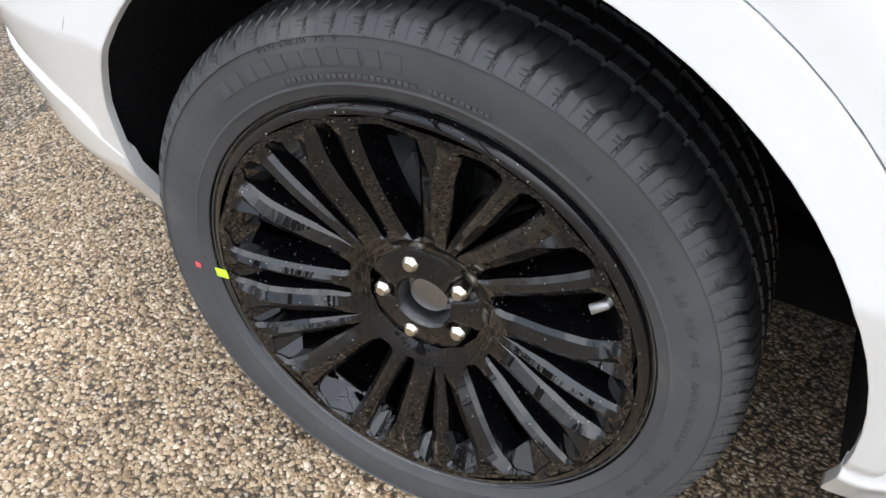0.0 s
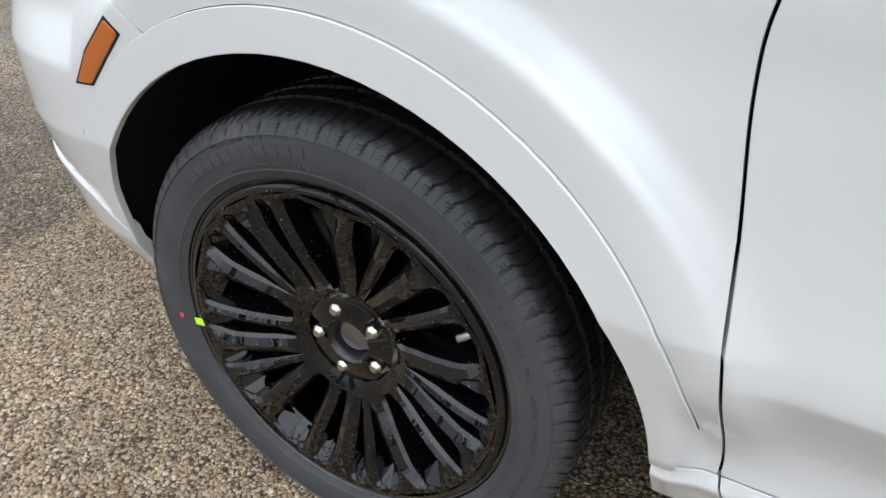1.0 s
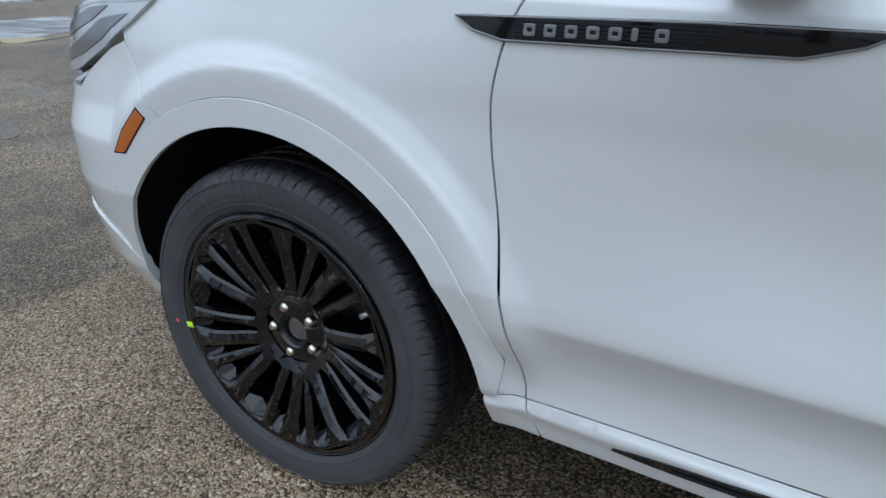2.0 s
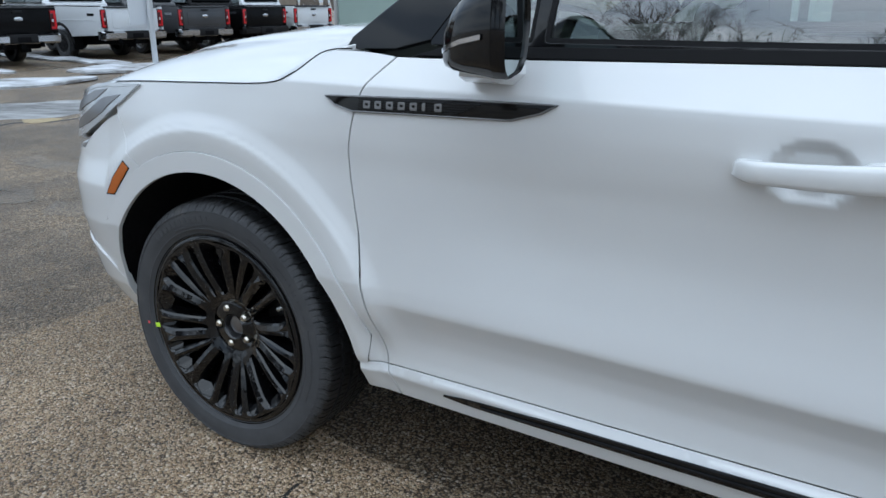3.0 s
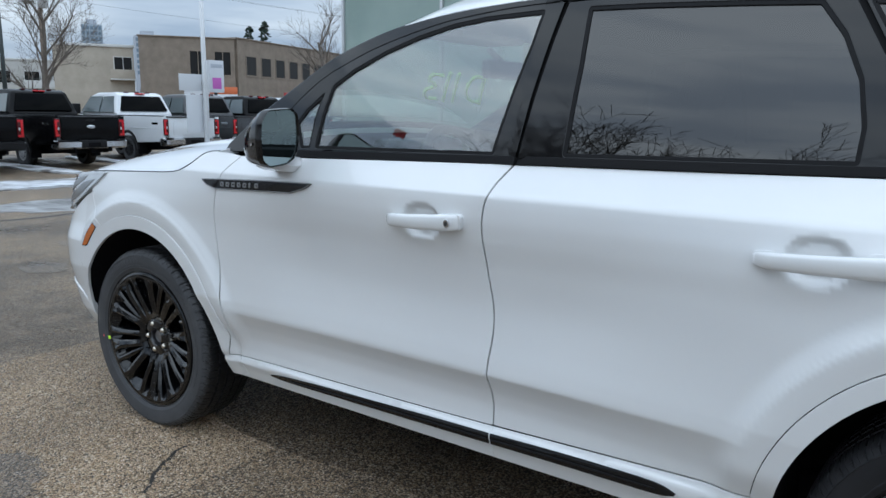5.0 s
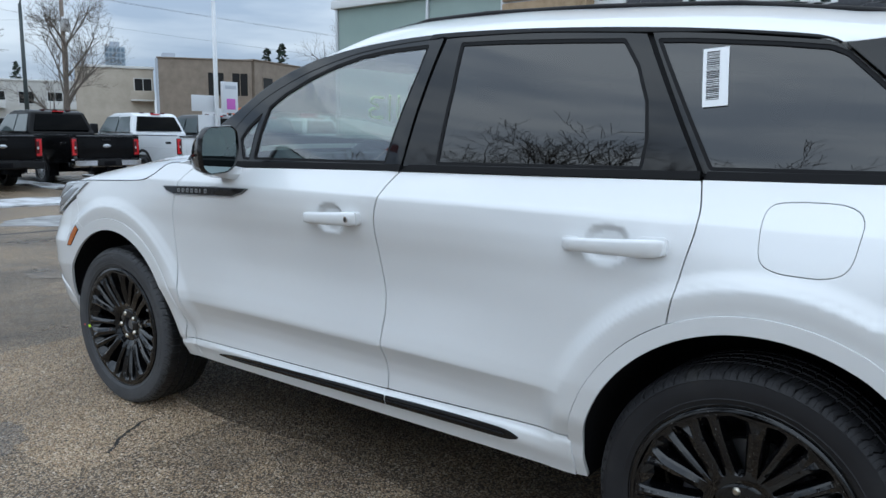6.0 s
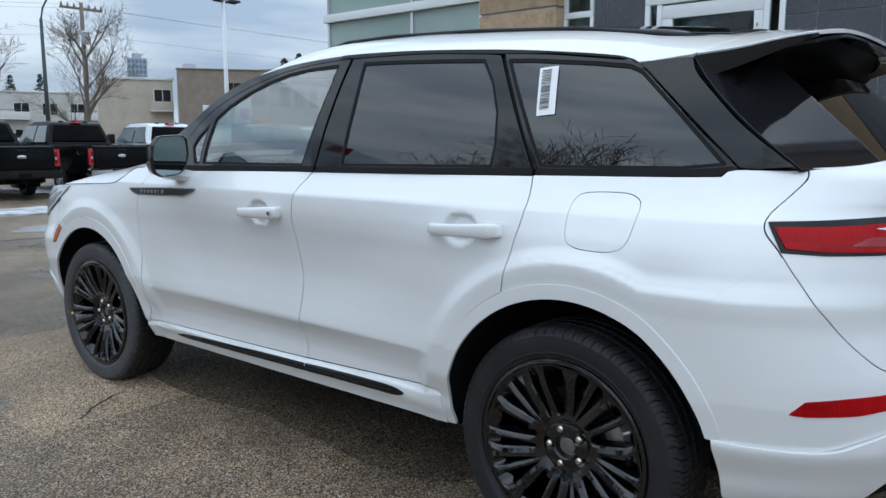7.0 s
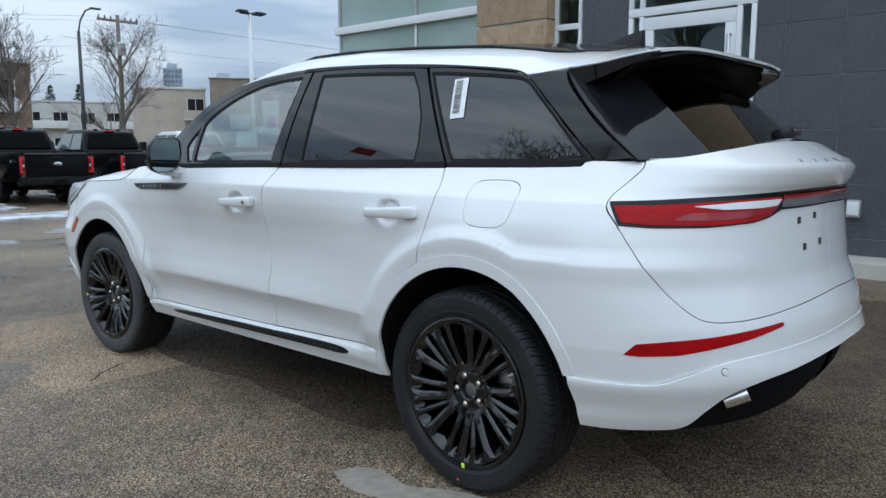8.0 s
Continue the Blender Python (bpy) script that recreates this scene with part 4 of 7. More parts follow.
# door handles with their scoops, mirrors, badge strip and sill moulding
def handle(door, x0, x1, z, name="door_handle", keyhole=False):
    n, m = 30, 14
    vs, fs = [], []
    for i in range(n + 1):
        t = i / n
        x = x0 + (x1 - x0) * t
        end = min(1, min(t, 1 - t) * 9) ** .5
        lift = .008 + .030 * math.sin(math.pi * min(1, max(0, (t + .05) / 1.1))) ** .6 * end
        c = skin(np.array(x), np.array(z + .012 * t))
        h = (.0165 + .0070 * t) * (.55 + .45 * end)
        for k in range(m):
            a = 2 * math.pi * k / m
            sx, cz = math.cos(a), math.sin(a)
            vs.append((c[0], c[1] - lift + .011 * end * (-np.sign(sx) * abs(sx) ** .7), c[2] + h * np.sign(cz) * abs(cz) ** .7))
    for i in range(n):
        for k in range(m):
            fs.append((i * m + k, i * m + (k + 1) % m, (i + 1) * m + (k + 1) % m, (i + 1) * m + k))
    fs += [tuple(range(m))[::-1], tuple(n * m + k for k in range(m))]
    me = mesh_of(name, vs, fs, PAINT)
    bm = bmesh.new()
    bm.from_mesh(me)
    bmesh.ops.recalc_face_normals(bm, faces=bm.faces[:])
    bm.to_mesh(me)
    bm.free()
    sub(name, me, door, "body-coloured pull handle")
    sub("handle_foot", sheet("handle_foot", rounded([(x1 - .075, z - .012), (x1 - .002, z - .008), (x1 - .002, z + .032), (x1 - .075, z + .028)], .012), skin, PAINT, step=.01, gap=0, lift=.018, depth=.018), door)
    sub("handle_foot", sheet("handle_foot", rounded([(x0 + .002, z - .012), (x0 + .045, z - .014), (x0 + .045, z + .016), (x0 + .002, z + .014)], .010), skin, PAINT, step=.01, gap=0, lift=.012, depth=.012), door)
    if keyhole:
        sub("keyhole", sheet("keyhole", ring(x1 - .028, z + .013, .0085, 0, 340, 18), skin, CHROME, step=.005, gap=0, lift=.0415, depth=.004), door, "small round lock barrel")
        sub("key_slot", sheet("key_slot", ring(x1 - .028, z + .013, .005, 0, 340, 14), skin, INK, step=.004, gap=0, lift=.0425, depth=.001), door)


handle(front_door, 1.250, 1.508, .954, keyhole=True)
handle(rear_door, 2.226, 2.508, .962)
STRIP = [(.405, 1.012), (.434, .994), (.482, .984), (.851, .995), (.912, 1.012), (.943, 1.029), (.744, 1.026)]
badge = car_part("side_badge_strip", sheet("side_badge_strip", STRIP, skin, BLACK, step=.012, gap=0, lift=.006, depth=.008), "gloss black fender badge strip with ribbed inlay")
sub("strip_edge", sheet("strip_edge", STRIP, skin, DIMCHROME, step=.012, gap=0, lift=.0078, depth=.004, holes=[[tuple(p) for p in inset(STRIP, .0013)]]), badge, "thin chrome edge")
for i in range(5):
    sub("rib", sheet("rib", [(.50, .9905 + .005 * i), (.74 + .012 * i, .9975 + .005 * i), (.74 + .012 * i, .9995 + .005 * i), (.50, .9925 + .005 * i)], skin, SATIN, step=.02, gap=0, lift=.0085, depth=.003), badge)
for i in range(7):
    x = .513 + .029 * i
    w, o = (.007 if i == 5 else .016), x * .035 + .974
    sub("letter_block", sheet("letter_block", rounded([(x, o + .0015), (x + w, o + .002), (x + w, o + .0165), (x, o + .016)], .003), skin, DIMCHROME, step=.01, gap=0, lift=.0095, depth=.003, holes=[] if i == 5 else [rounded([(x + .0035, o + .006), (x + w - .0035, o + .006), (x + w - .0035, o + .0125), (x + .0035, o + .0125)], .002)]), badge, "chrome block standing for a letter")
sub("sill_moulding", sheet("sill_moulding", bend([(.680, .352), (.760, .363), (.940, .373), (1.284, .384), (1.579, .391)]) + bend([(1.579, .363), (1.284, .356), (.940, .348), (.760, .345), (.680, .350)]), ledge, BLACK, step=.012, gap=0, lift=.004, depth=.006), front_door, "gloss black sill moulding")
sub("moulding_rib", sheet("moulding_rib", bend([(.78, .355), (1.12, .369), (1.575, .3795)]) + bend([(1.575, .3765), (1.12, .366), (.78, .3535)]), ledge, SATIN, step=.012, gap=0, lift=.008, depth=.004), front_door)
sub("sill_moulding", sheet("sill_moulding", bend([(1.587, .391), (1.738, .396), (1.925, .401), (2.05, .400), (2.098, .388)]) + bend([(2.094, .383), (2.05, .374), (1.925, .371), (1.738, .367), (1.587, .363)]), ledge, BLACK, step=.012, gap=0, lift=.004, depth=.006), rear_door, "gloss black sill moulding")
sub("moulding_rib", sheet("moulding_rib", bend([(1.591, .3795), (1.80, .385), (2.05, .3885)]) + bend([(2.05, .3865), (1.80, .382), (1.591, .3765)]), ledge, SATIN, step=.012, gap=0, lift=.008, depth=.004), rear_door)


def mirror_section(x, shrink, drop=0.0, shift=0.0):
    """Outline of the mirror housing across the car at one x."""
    out = []
    pts = rounded([(-1.084, 1.215), (-1.052, 1.250), (-.930, 1.257), (-.899, 1.240), (-.892, 1.165), (-.914, 1.108), (-.955, 1.086), (-1.050, 1.080), (-1.082, 1.102), (-1.090, 1.158)], .014, 4)
    c = np.array([-.975, 1.165])
    for y, z in pts:
        q = c + (np.array([y, z]) - c) * shrink
        out.append((x + shift * (float(q[1]) - 1.165) - .26 * (float(q[0]) + .975), float(q[0]), float(q[1]) - drop))
    return out


MS = ((.748, .26, .042), (.758, .44, .034), (.780, .63, .023), (.812, .80, .011), (.845, .92, .003), (.868, .985))
door_mirror = car_part("door_mirror", loft("door_mirror", [mirror_section(*q) for q in MS], BLACK), "gloss black door mirror on a white foot")
sub("mirror_frame", loft("mirror_frame", [mirror_section(.8685, .985), mirror_section(.889, .985), mirror_section(.894, .965), mirror_section(.888, .925)], BLACK, caps=False), door_mirror, "matt black mirror frame")
sub("mirror_glass", loft("mirror_glass", [mirror_section(.886, .930), mirror_section(.888, .925)], MIRROR), door_mirror, "mirror glass")
band = bmesh.new()
rows = []
for x, k, d in ((.754, .38, .038), (.772, .56, .028), (.804, .758, .014), (.850, .935, .002)):
    sec = mirror_section(x, k * 1.012, d)
    outer = sorted([p for p in sec if p[1] < -.975], key=lambda p: p[2])
    z0 = 1.152 - .8 * d
    y0 = float(np.interp(z0, [p[2] for p in outer], [p[1] for p in outer]))
    rows.append([band.verts.new((x - .26 * (y0 + .975), y0 + dy, z0 + dz)) for dy, dz in ((.004, -.005), (-.002, -.004), (-.002, .004), (.004, .005))])
for p, q in zip(rows, rows[1:]):
    for i in range(3):
        band.faces.new((p[i], p[i + 1], q[i + 1], q[i]))
bmesh.ops.recalc_face_normals(band, faces=band.faces[:])
sub("repeater_strip", from_bm("repeater_strip", band, CHROME), door_mirror, "silver strip of the side repeater")
lower = loft("mirror_base", [[(x, y, z) for x, _, _ in [(0, 0, 0)] for x, y, z in sec] for sec in [
    [(.745, -.860, 1.058), (.842, -.860, 1.058), (.860, -.860, 1.078), (.848, -.860, 1.100), (.755, -.860, 1.100)],
    [(.760, -.900, 1.058), (.845, -.900, 1.058), (.862, -.900, 1.078), (.852, -.900, 1.108), (.765, -.900, 1.108)],
    [(.772, -.950, 1.064), (.845, -.950, 1.064), (.858, -.950, 1.084), (.850, -.950, 1.122), (.776, -.950, 1.122)],
    [(.785, -.995, 1.078), (.835, -.995, 1.078), (.845, -.995, 1.092), (.84, -.995, 1.122), (.79, -.995, 1.122)]]], PAINT)
sub("mirror_base", lower, door_mirror, "white painted mirror foot")
exhaust = car_part("exhaust_tip", lathe("exhaust_tip", [(.024, .060), (.026, .075), (.0275, .13), (.0265, .135), (.0240, .133), (.0225, .09), (.0, .06)], CHROME, 32), "chrome exhaust tip", both=False)
exhaust.matrix_basis = OFF @ pose(3.455, -.615, .404, 26, 0, -62)
for u, z in ((4.004, .972), (4.115, .982), (4.044, .884), (4.160, .892)):
    car_part("plate_clip", sheet("plate_clip", [(u - .007, z - .010), (u + .007, z - .010), (u + .007, z + .010), (u - .007, z + .010)], skin, INK, step=.01, gap=0, lift=.004, depth=.006), "dark plastic plate clip", both=False)
for i in range(7):
    u = 4.25 - .098 * i
    if i < 4:
        car_part("emblem_block", sheet("emblem_block", [(u - .022, 1.158), (u - .010, 1.160), (u - .008, 1.168), (u - .020, 1.166)], skin, DIMCHROME, step=.02, gap=0, lift=.002, depth=.004), "chrome block standing for a letter")

# ---- inside the car ----
def rounded_box(name, material, x0, x1, y0, y1, z0, z1, r, tilt=0.0):
    bm = bmesh.new()
    box_bm(bm, x0, x1, y0, y1, z0, z1, r, 4)
    if tilt:
        bmesh.ops.rotate(bm, verts=bm.verts, cent=((x0 + x1) / 2, (y0 + y1) / 2, z0), matrix=Matrix.Rotation(radians(tilt), 3, "Y"))
    return from_bm(name, bm, material, 50)


car_part("headliner", sheet("headliner", [(1.13, -.96), (2.90, -.96), (2.90, .96), (1.13, .96)], lambda x, v: roof(x, v) - np.stack([0 * x, 0 * x, .045 + 0 * x], -1), HEADLINER, step=.08, gap=0, depth=0, flip=True), "pale cloth headliner", both=False)
car_part("pillar_trim", sheet("pillar_trim", [(.62, 1.15), (.90, 1.375), (1.12, 1.462), (1.40, 1.505), (1.655, 1.522), (2.30, 1.50), (2.50, 1.15), (2.40, 1.15), (2.27, 1.47), (1.72, 1.50), (1.74, 1.15), (1.53, 1.15), (1.585, 1.495), (1.36, 1.470), (1.16, 1.415), (.99, 1.325), (.80, 1.15)], cabin, HEADLINER, step=.05, gap=0, lift=.045, depth=0, flip=True), "pale pillar trim")
car_part("door_card", sheet("door_card", [(.62, .55), (2.20, .55), (2.20, .92), (2.5, .98), (2.5, 1.10), (.62, 1.10)], lambda u, z: skin(u, z) + np.array([0, .10, 0]), DASH, step=.1, gap=0, depth=0, flip=True), "dark inner door card")
dash = bmesh.new()
for x, z in ((.42, .85), (.42, 1.06), (.62, 1.115), (.86, 1.105), (1.02, 1.06), (1.06, .98), (1.00, .85)):
    for y in (-.78, .78):
        dash.verts.new((x, y, z))
bmesh.ops.convex_hull(dash, input=dash.verts)
bmesh.ops.bevel(dash, geom=dash.edges[:], offset=.03, segments=3, affect="EDGES")
dashboard = car_part("dashboard", from_bm("dashboard", dash, DASH), "dark soft-touch dashboard", both=False)
sub("instrument_hood", rounded_box("instrument_hood", DASH, .86, 1.02, -.56, -.22, 1.07, 1.155, .03), dashboard)
sub("centre_screen", rounded_box("centre_screen", BLACK, 1.00, 1.02, -.16, .18, 1.02, 1.19, .006), dashboard, "black touch screen")
wheel_c = Vector((1.13, -.39, 1.02))
tor = bmesh.new()
R_, r_ = .185, .017
for i in range(40):
    for k in range(10):
        a, b = 2 * math.pi * i / 40, 2 * math.pi * k / 10
        tor.verts.new(((R_ + r_ * math.cos(b)) * math.cos(a), (R_ + r_ * math.cos(b)) * math.sin(a), r_ * math.sin(b)))
tor.verts.ensure_lookup_table()
for i in range(40):
    for k in range(10):
        tor.faces.new([tor.verts[q] for q in (i * 10 + k, ((i + 1) % 40) * 10 + k, ((i + 1) % 40) * 10 + (k + 1) % 10, i * 10 + (k + 1) % 10)])
bmesh.ops.recalc_face_normals(tor, faces=tor.faces[:])
steering = car_part("steering_wheel", from_bm("steering_wheel", tor, DASH, 60), "dark leather steering wheel", both=False)
steering.matrix_basis = OFF @ Matrix.Translation(wheel_c) @ pose(0, 0, 0, 0, 66, 0)
put("steering_hub", rounded_box("steering_hub", DASH, -.06, .06, -.08, .08, -.03, .02, .02), steering)
for a in (90, 210, 330):
    put("steering_spoke", tube("steering_spoke", [(.05 * math.cos(radians(a)), .05 * math.sin(radians(a)), -.01), (.175 * math.cos(radians(a)), .175 * math.sin(radians(a)), 0)], .016, DASH), steering)
for x, ys in ((1.48, (-.38, .38)), (2.42, (-.27, .27))):
    for y in ys:
        seat = car_part("seat", rounded_box("seat", SEATCLOTH, x - .46, x + .06, y - .26, y + .26, .55, .72, .06), "pale grey leather car seat", both=False)
        sub("backrest", rounded_box("backrest", SEATCLOTH, x, x + .15, y - .24, y + .24, .66, 1.26, .06, 14), seat)
        sub("headrest", rounded_box("headrest", SEATCLOTH, x + .14, x + .24, y - .13, y + .13, 1.27, 1.44, .045, 10), seat)
rv = car_part("rear_view_mirror", rounded_box("rear_view_mirror", DASH, 1.02, 1.06, -.13, .13, 1.375, 1.445, .02), "interior rear-view mirror", both=False)
sub("mirror_stem", tube("mirror_stem", [(1.03, 0, 1.44), (.97, 0, 1.49)], .012, DASH), rv)
car_part("sun_visor", rounded_box("sun_visor", HEADLINER, 1.10, 1.26, -.58, -.22, 1.475, 1.495, .008), "pale sun visor")

# stock number painted on the windscreen, and the label on the quarter window
STROKES = {"D": [[(0, 0), (0, 1.35)], [(0, 1.0), (.35, .95), (.5, .55), (.38, .12), (0, 0)]], "1": [[(.1, 0), (.1, 1.05)]], "3": [[(0, .95), (.3, .95), (.38, .75), (.12, .55), (.4, .38), (.34, .08), (0, .05)]]}
for ch, o in (("D", 0.0), ("1", .78), ("1", 1.08), ("3", 1.42)):
    for st in STROKES[ch]:
        line = bend(st, 5) if len(st) > 2 else [(st[0][0], st[0][1] + (st[1][1] - st[0][1]) * k / 6) for k in range(7)]
        pts = [roof(np.array(.60 + .200 * q[1]), np.array(.74 - .27 * (q[0] + o) - .26 * q[1])) for q in line]
        car_part("painted_figure", tube("painted_figure", [tuple(p + np.array([-.004, 0, .004])) for p in pts], .0082, LIME, 6), "lime stock number stroke painted on the windscreen", both=False)
STICK = [(2.508, 1.308), (2.568, 1.313), (2.544, 1.459), (2.482, 1.454)]
label_ob = car_part("barcode_label", sheet("barcode_label", STICK, cabin, PAPER, step=.02, gap=0, lift=-.0015, depth=.0015), "white paper label with printed bars", both=False)
rng_b = random.Random(3)
zb = 1.325
while zb < 1.445:
    t_ = rng_b.choice((.0012, .002, .003))
    sub("bar", sheet("bar", [(2.514 - .17 * (zb - 1.32), zb), (2.545 - .17 * (zb - 1.32), zb + .003), (2.545 - .17 * (zb - 1.32), zb + .003 + t_), (2.514 - .17 * (zb - 1.32), zb + t_)], cabin, INK, step=.03, gap=0, lift=-.0008, depth=.0003), label_ob)
    zb += t_ + rng_b.choice((.0012, .002, .0026))

car_part("pillar_trim", sheet("pillar_trim", [p for p in TOPLINE if .60 < p[0] < 1.62][::-1] + [p for p in FRAME_F if .66 < p[0] < 1.62], cabin, HEADLINER, step=.04, gap=0, lift=-.035, depth=0), "pale moulded pillar trim")
for ob in list(LEFT):
    twin = ob.copy()
    scene.collection.objects.link(twin)
    twin.scale = (1, -1, 1)
    if ob.name.startswith("pillar_trim"):
        bpy.data.objects.remove(ob)
        continue
    for ch in ob.children:
        c2 = ch.copy()
        scene.collection.objects.link(c2)
        c2.parent = twin
for ob in suv.children_recursive:
    if ob.type == "MESH" and ob.data.materials and ob.data.materials[0] in (GREENGLASS, DARKGLASS):
        ob.visible_shadow = False
# ---- wheels ----
RIM_R, TYRE_R = 0.274, 0.362


def tyre_mesh():
    """Tyre with grooved tread and notched shoulders; outer side at negative y."""
    prof = [(.270, -.112), (.276, -.1165), (.283, -.1185), (.2865, -.1215), (.289, -.1205), (.300, -.1225), (.318, -.1235), (.3325, -.1217), (.3335, -.1235), (.3355, -.1225), (.343, -.1165), (.3505, -.110), (.3565, -.100), (.3595, -.089),
            (.3605, -.070), (.3605, -.0645), (.353, -.063), (.353, -.056), (.361, -.0545), (.3618, -.026), (.354, -.0245), (.354, -.0155), (.362, -.014), (.362, .014), (.354, .0155), (.354, .0245), (.3618, .026),
            (.361, .0545), (.353, .056), (.353, .063), (.3605, .0645), (.3595, .089), (.3565, .100), (.3505, .110), (.3355, .1225), (.318, .1235), (.283, .1185), (.268, .112)]
    n, pitches = len(prof), 70
    vs, fs = [], []
    steps = (0.0, 0.42, 0.44, 0.475, 0.495, 0.84, 0.865, 0.965)
    for k in range(pitches):
        for s, f in enumerate(steps):
            for i, (r, h) in enumerate(prof):
                skew = 0.35 * (abs(h) - .06) / .06 if abs(h) > .06 else 0.25 * math.sin(h * 60)
                zig = 0.22 if 9 <= i <= 11 else 0.0
                a = 2 * math.pi * (k + f + skew * 0.5 + zig) / pitches
                cut, sipe = s in (6, 7), s in (2, 3)
                d = 0.0
                if cut and 9 <= i <= 15:
                    d = .0058 if i >= 11 else .0024
                elif cut and 18 <= i <= 26:
                    d = .0030
                elif cut and 27 <= i <= 33:
                    d = .0058
                if sipe and 10 <= i <= 31:
                    d = .0016
                r2 = r - d
                vs.append((r2 * math.cos(a), h, r2 * math.sin(a)))
    m = pitches * 8
    for k in range(m):
        k2 = (k + 1) % m
        for i in range(n - 1):
            fs.append((k * n + i, k * n + i + 1, k2 * n + i + 1, k2 * n + i))
    me = mesh_of("tyre", vs, fs, RUBBER)
    me.set_sharp_from_angle(angle=radians(28))
    return me


def dish(r):
    """Depth of the wheel's face behind its rim."""
    return pch(r, [.07, .085, .10, .15, .20, .235, .256], [.0385, .031, .0245, .0095, -.0005, -.0042, -.0046])


# four spokes in each fifth: centre line (degrees and radius at both ends) and half widths at hub, middle and rim
SPOKES = {"broad_up": ((3.5, .056), (10.4, .2545), (.0125, .0125, .0225)), "thin_up": ((-1.0, .080), (-8.5, .2545), (.0052, .0062, .0085)),
          "broad_down": ((-5.0, .056), (-23.0, .2545), (.0125, .0125, .0225)), "thin_down": ((-35.6, .080), (-37.6, .2545), (.0075, .0066, .0085))}
ORDER = ("broad_up", "thin_up", "broad_down", "thin_down")
R_IN, R_OUT = .094, .2490
SPOKE_R = np.unique(np.concatenate([[.0735, .080, .087, .256], R_IN + (R_OUT - R_IN) * (1 - np.cos(np.linspace(0, np.pi, 34))) / 2]))


def spoke_line(kind, r):
    """Angle of a spoke's centre line and its half width, at radius r."""
    (a0, r0), (a1, r1), w = SPOKES[kind]
    p0, p1 = (np.array([q * math.cos(radians(a)), q * math.sin(radians(a))]) for a, q in ((a0, r0), (a1, r1)))
    f = np.linspace(-.3, 1.1, 300)
    line = p0 + (p1 - p0) * f[:, None]
    ang = np.interp(r, np.hypot(line[:, 0], line[:, 1]), np.unwrap(np.arctan2(line[:, 1], line[:, 0])))
    return ang, np.interp(r, [.07, .16, .205, .25], [w[0], w[1], w[1] * 1.08, w[2]])


def slot(upper, lower, shift, r):
    """The two edges (angles) of the opening between two spokes, and how far it is open."""
    (a, wa), (b, wb) = spoke_line(upper, r), spoke_line(lower, r)
    hi, lo = a - wa / r, b + shift + wb / r
    x = np.clip(np.abs((r - (R_IN + R_OUT) / 2) / ((R_OUT - R_IN) / 2)), 0, 1)
    half = np.maximum(0, (hi - lo) / 2 * r) * (1 - x ** 15) ** (1 / 3.4)
    mid = (hi + lo) / 2
    return mid + half / r, mid - half / r, half


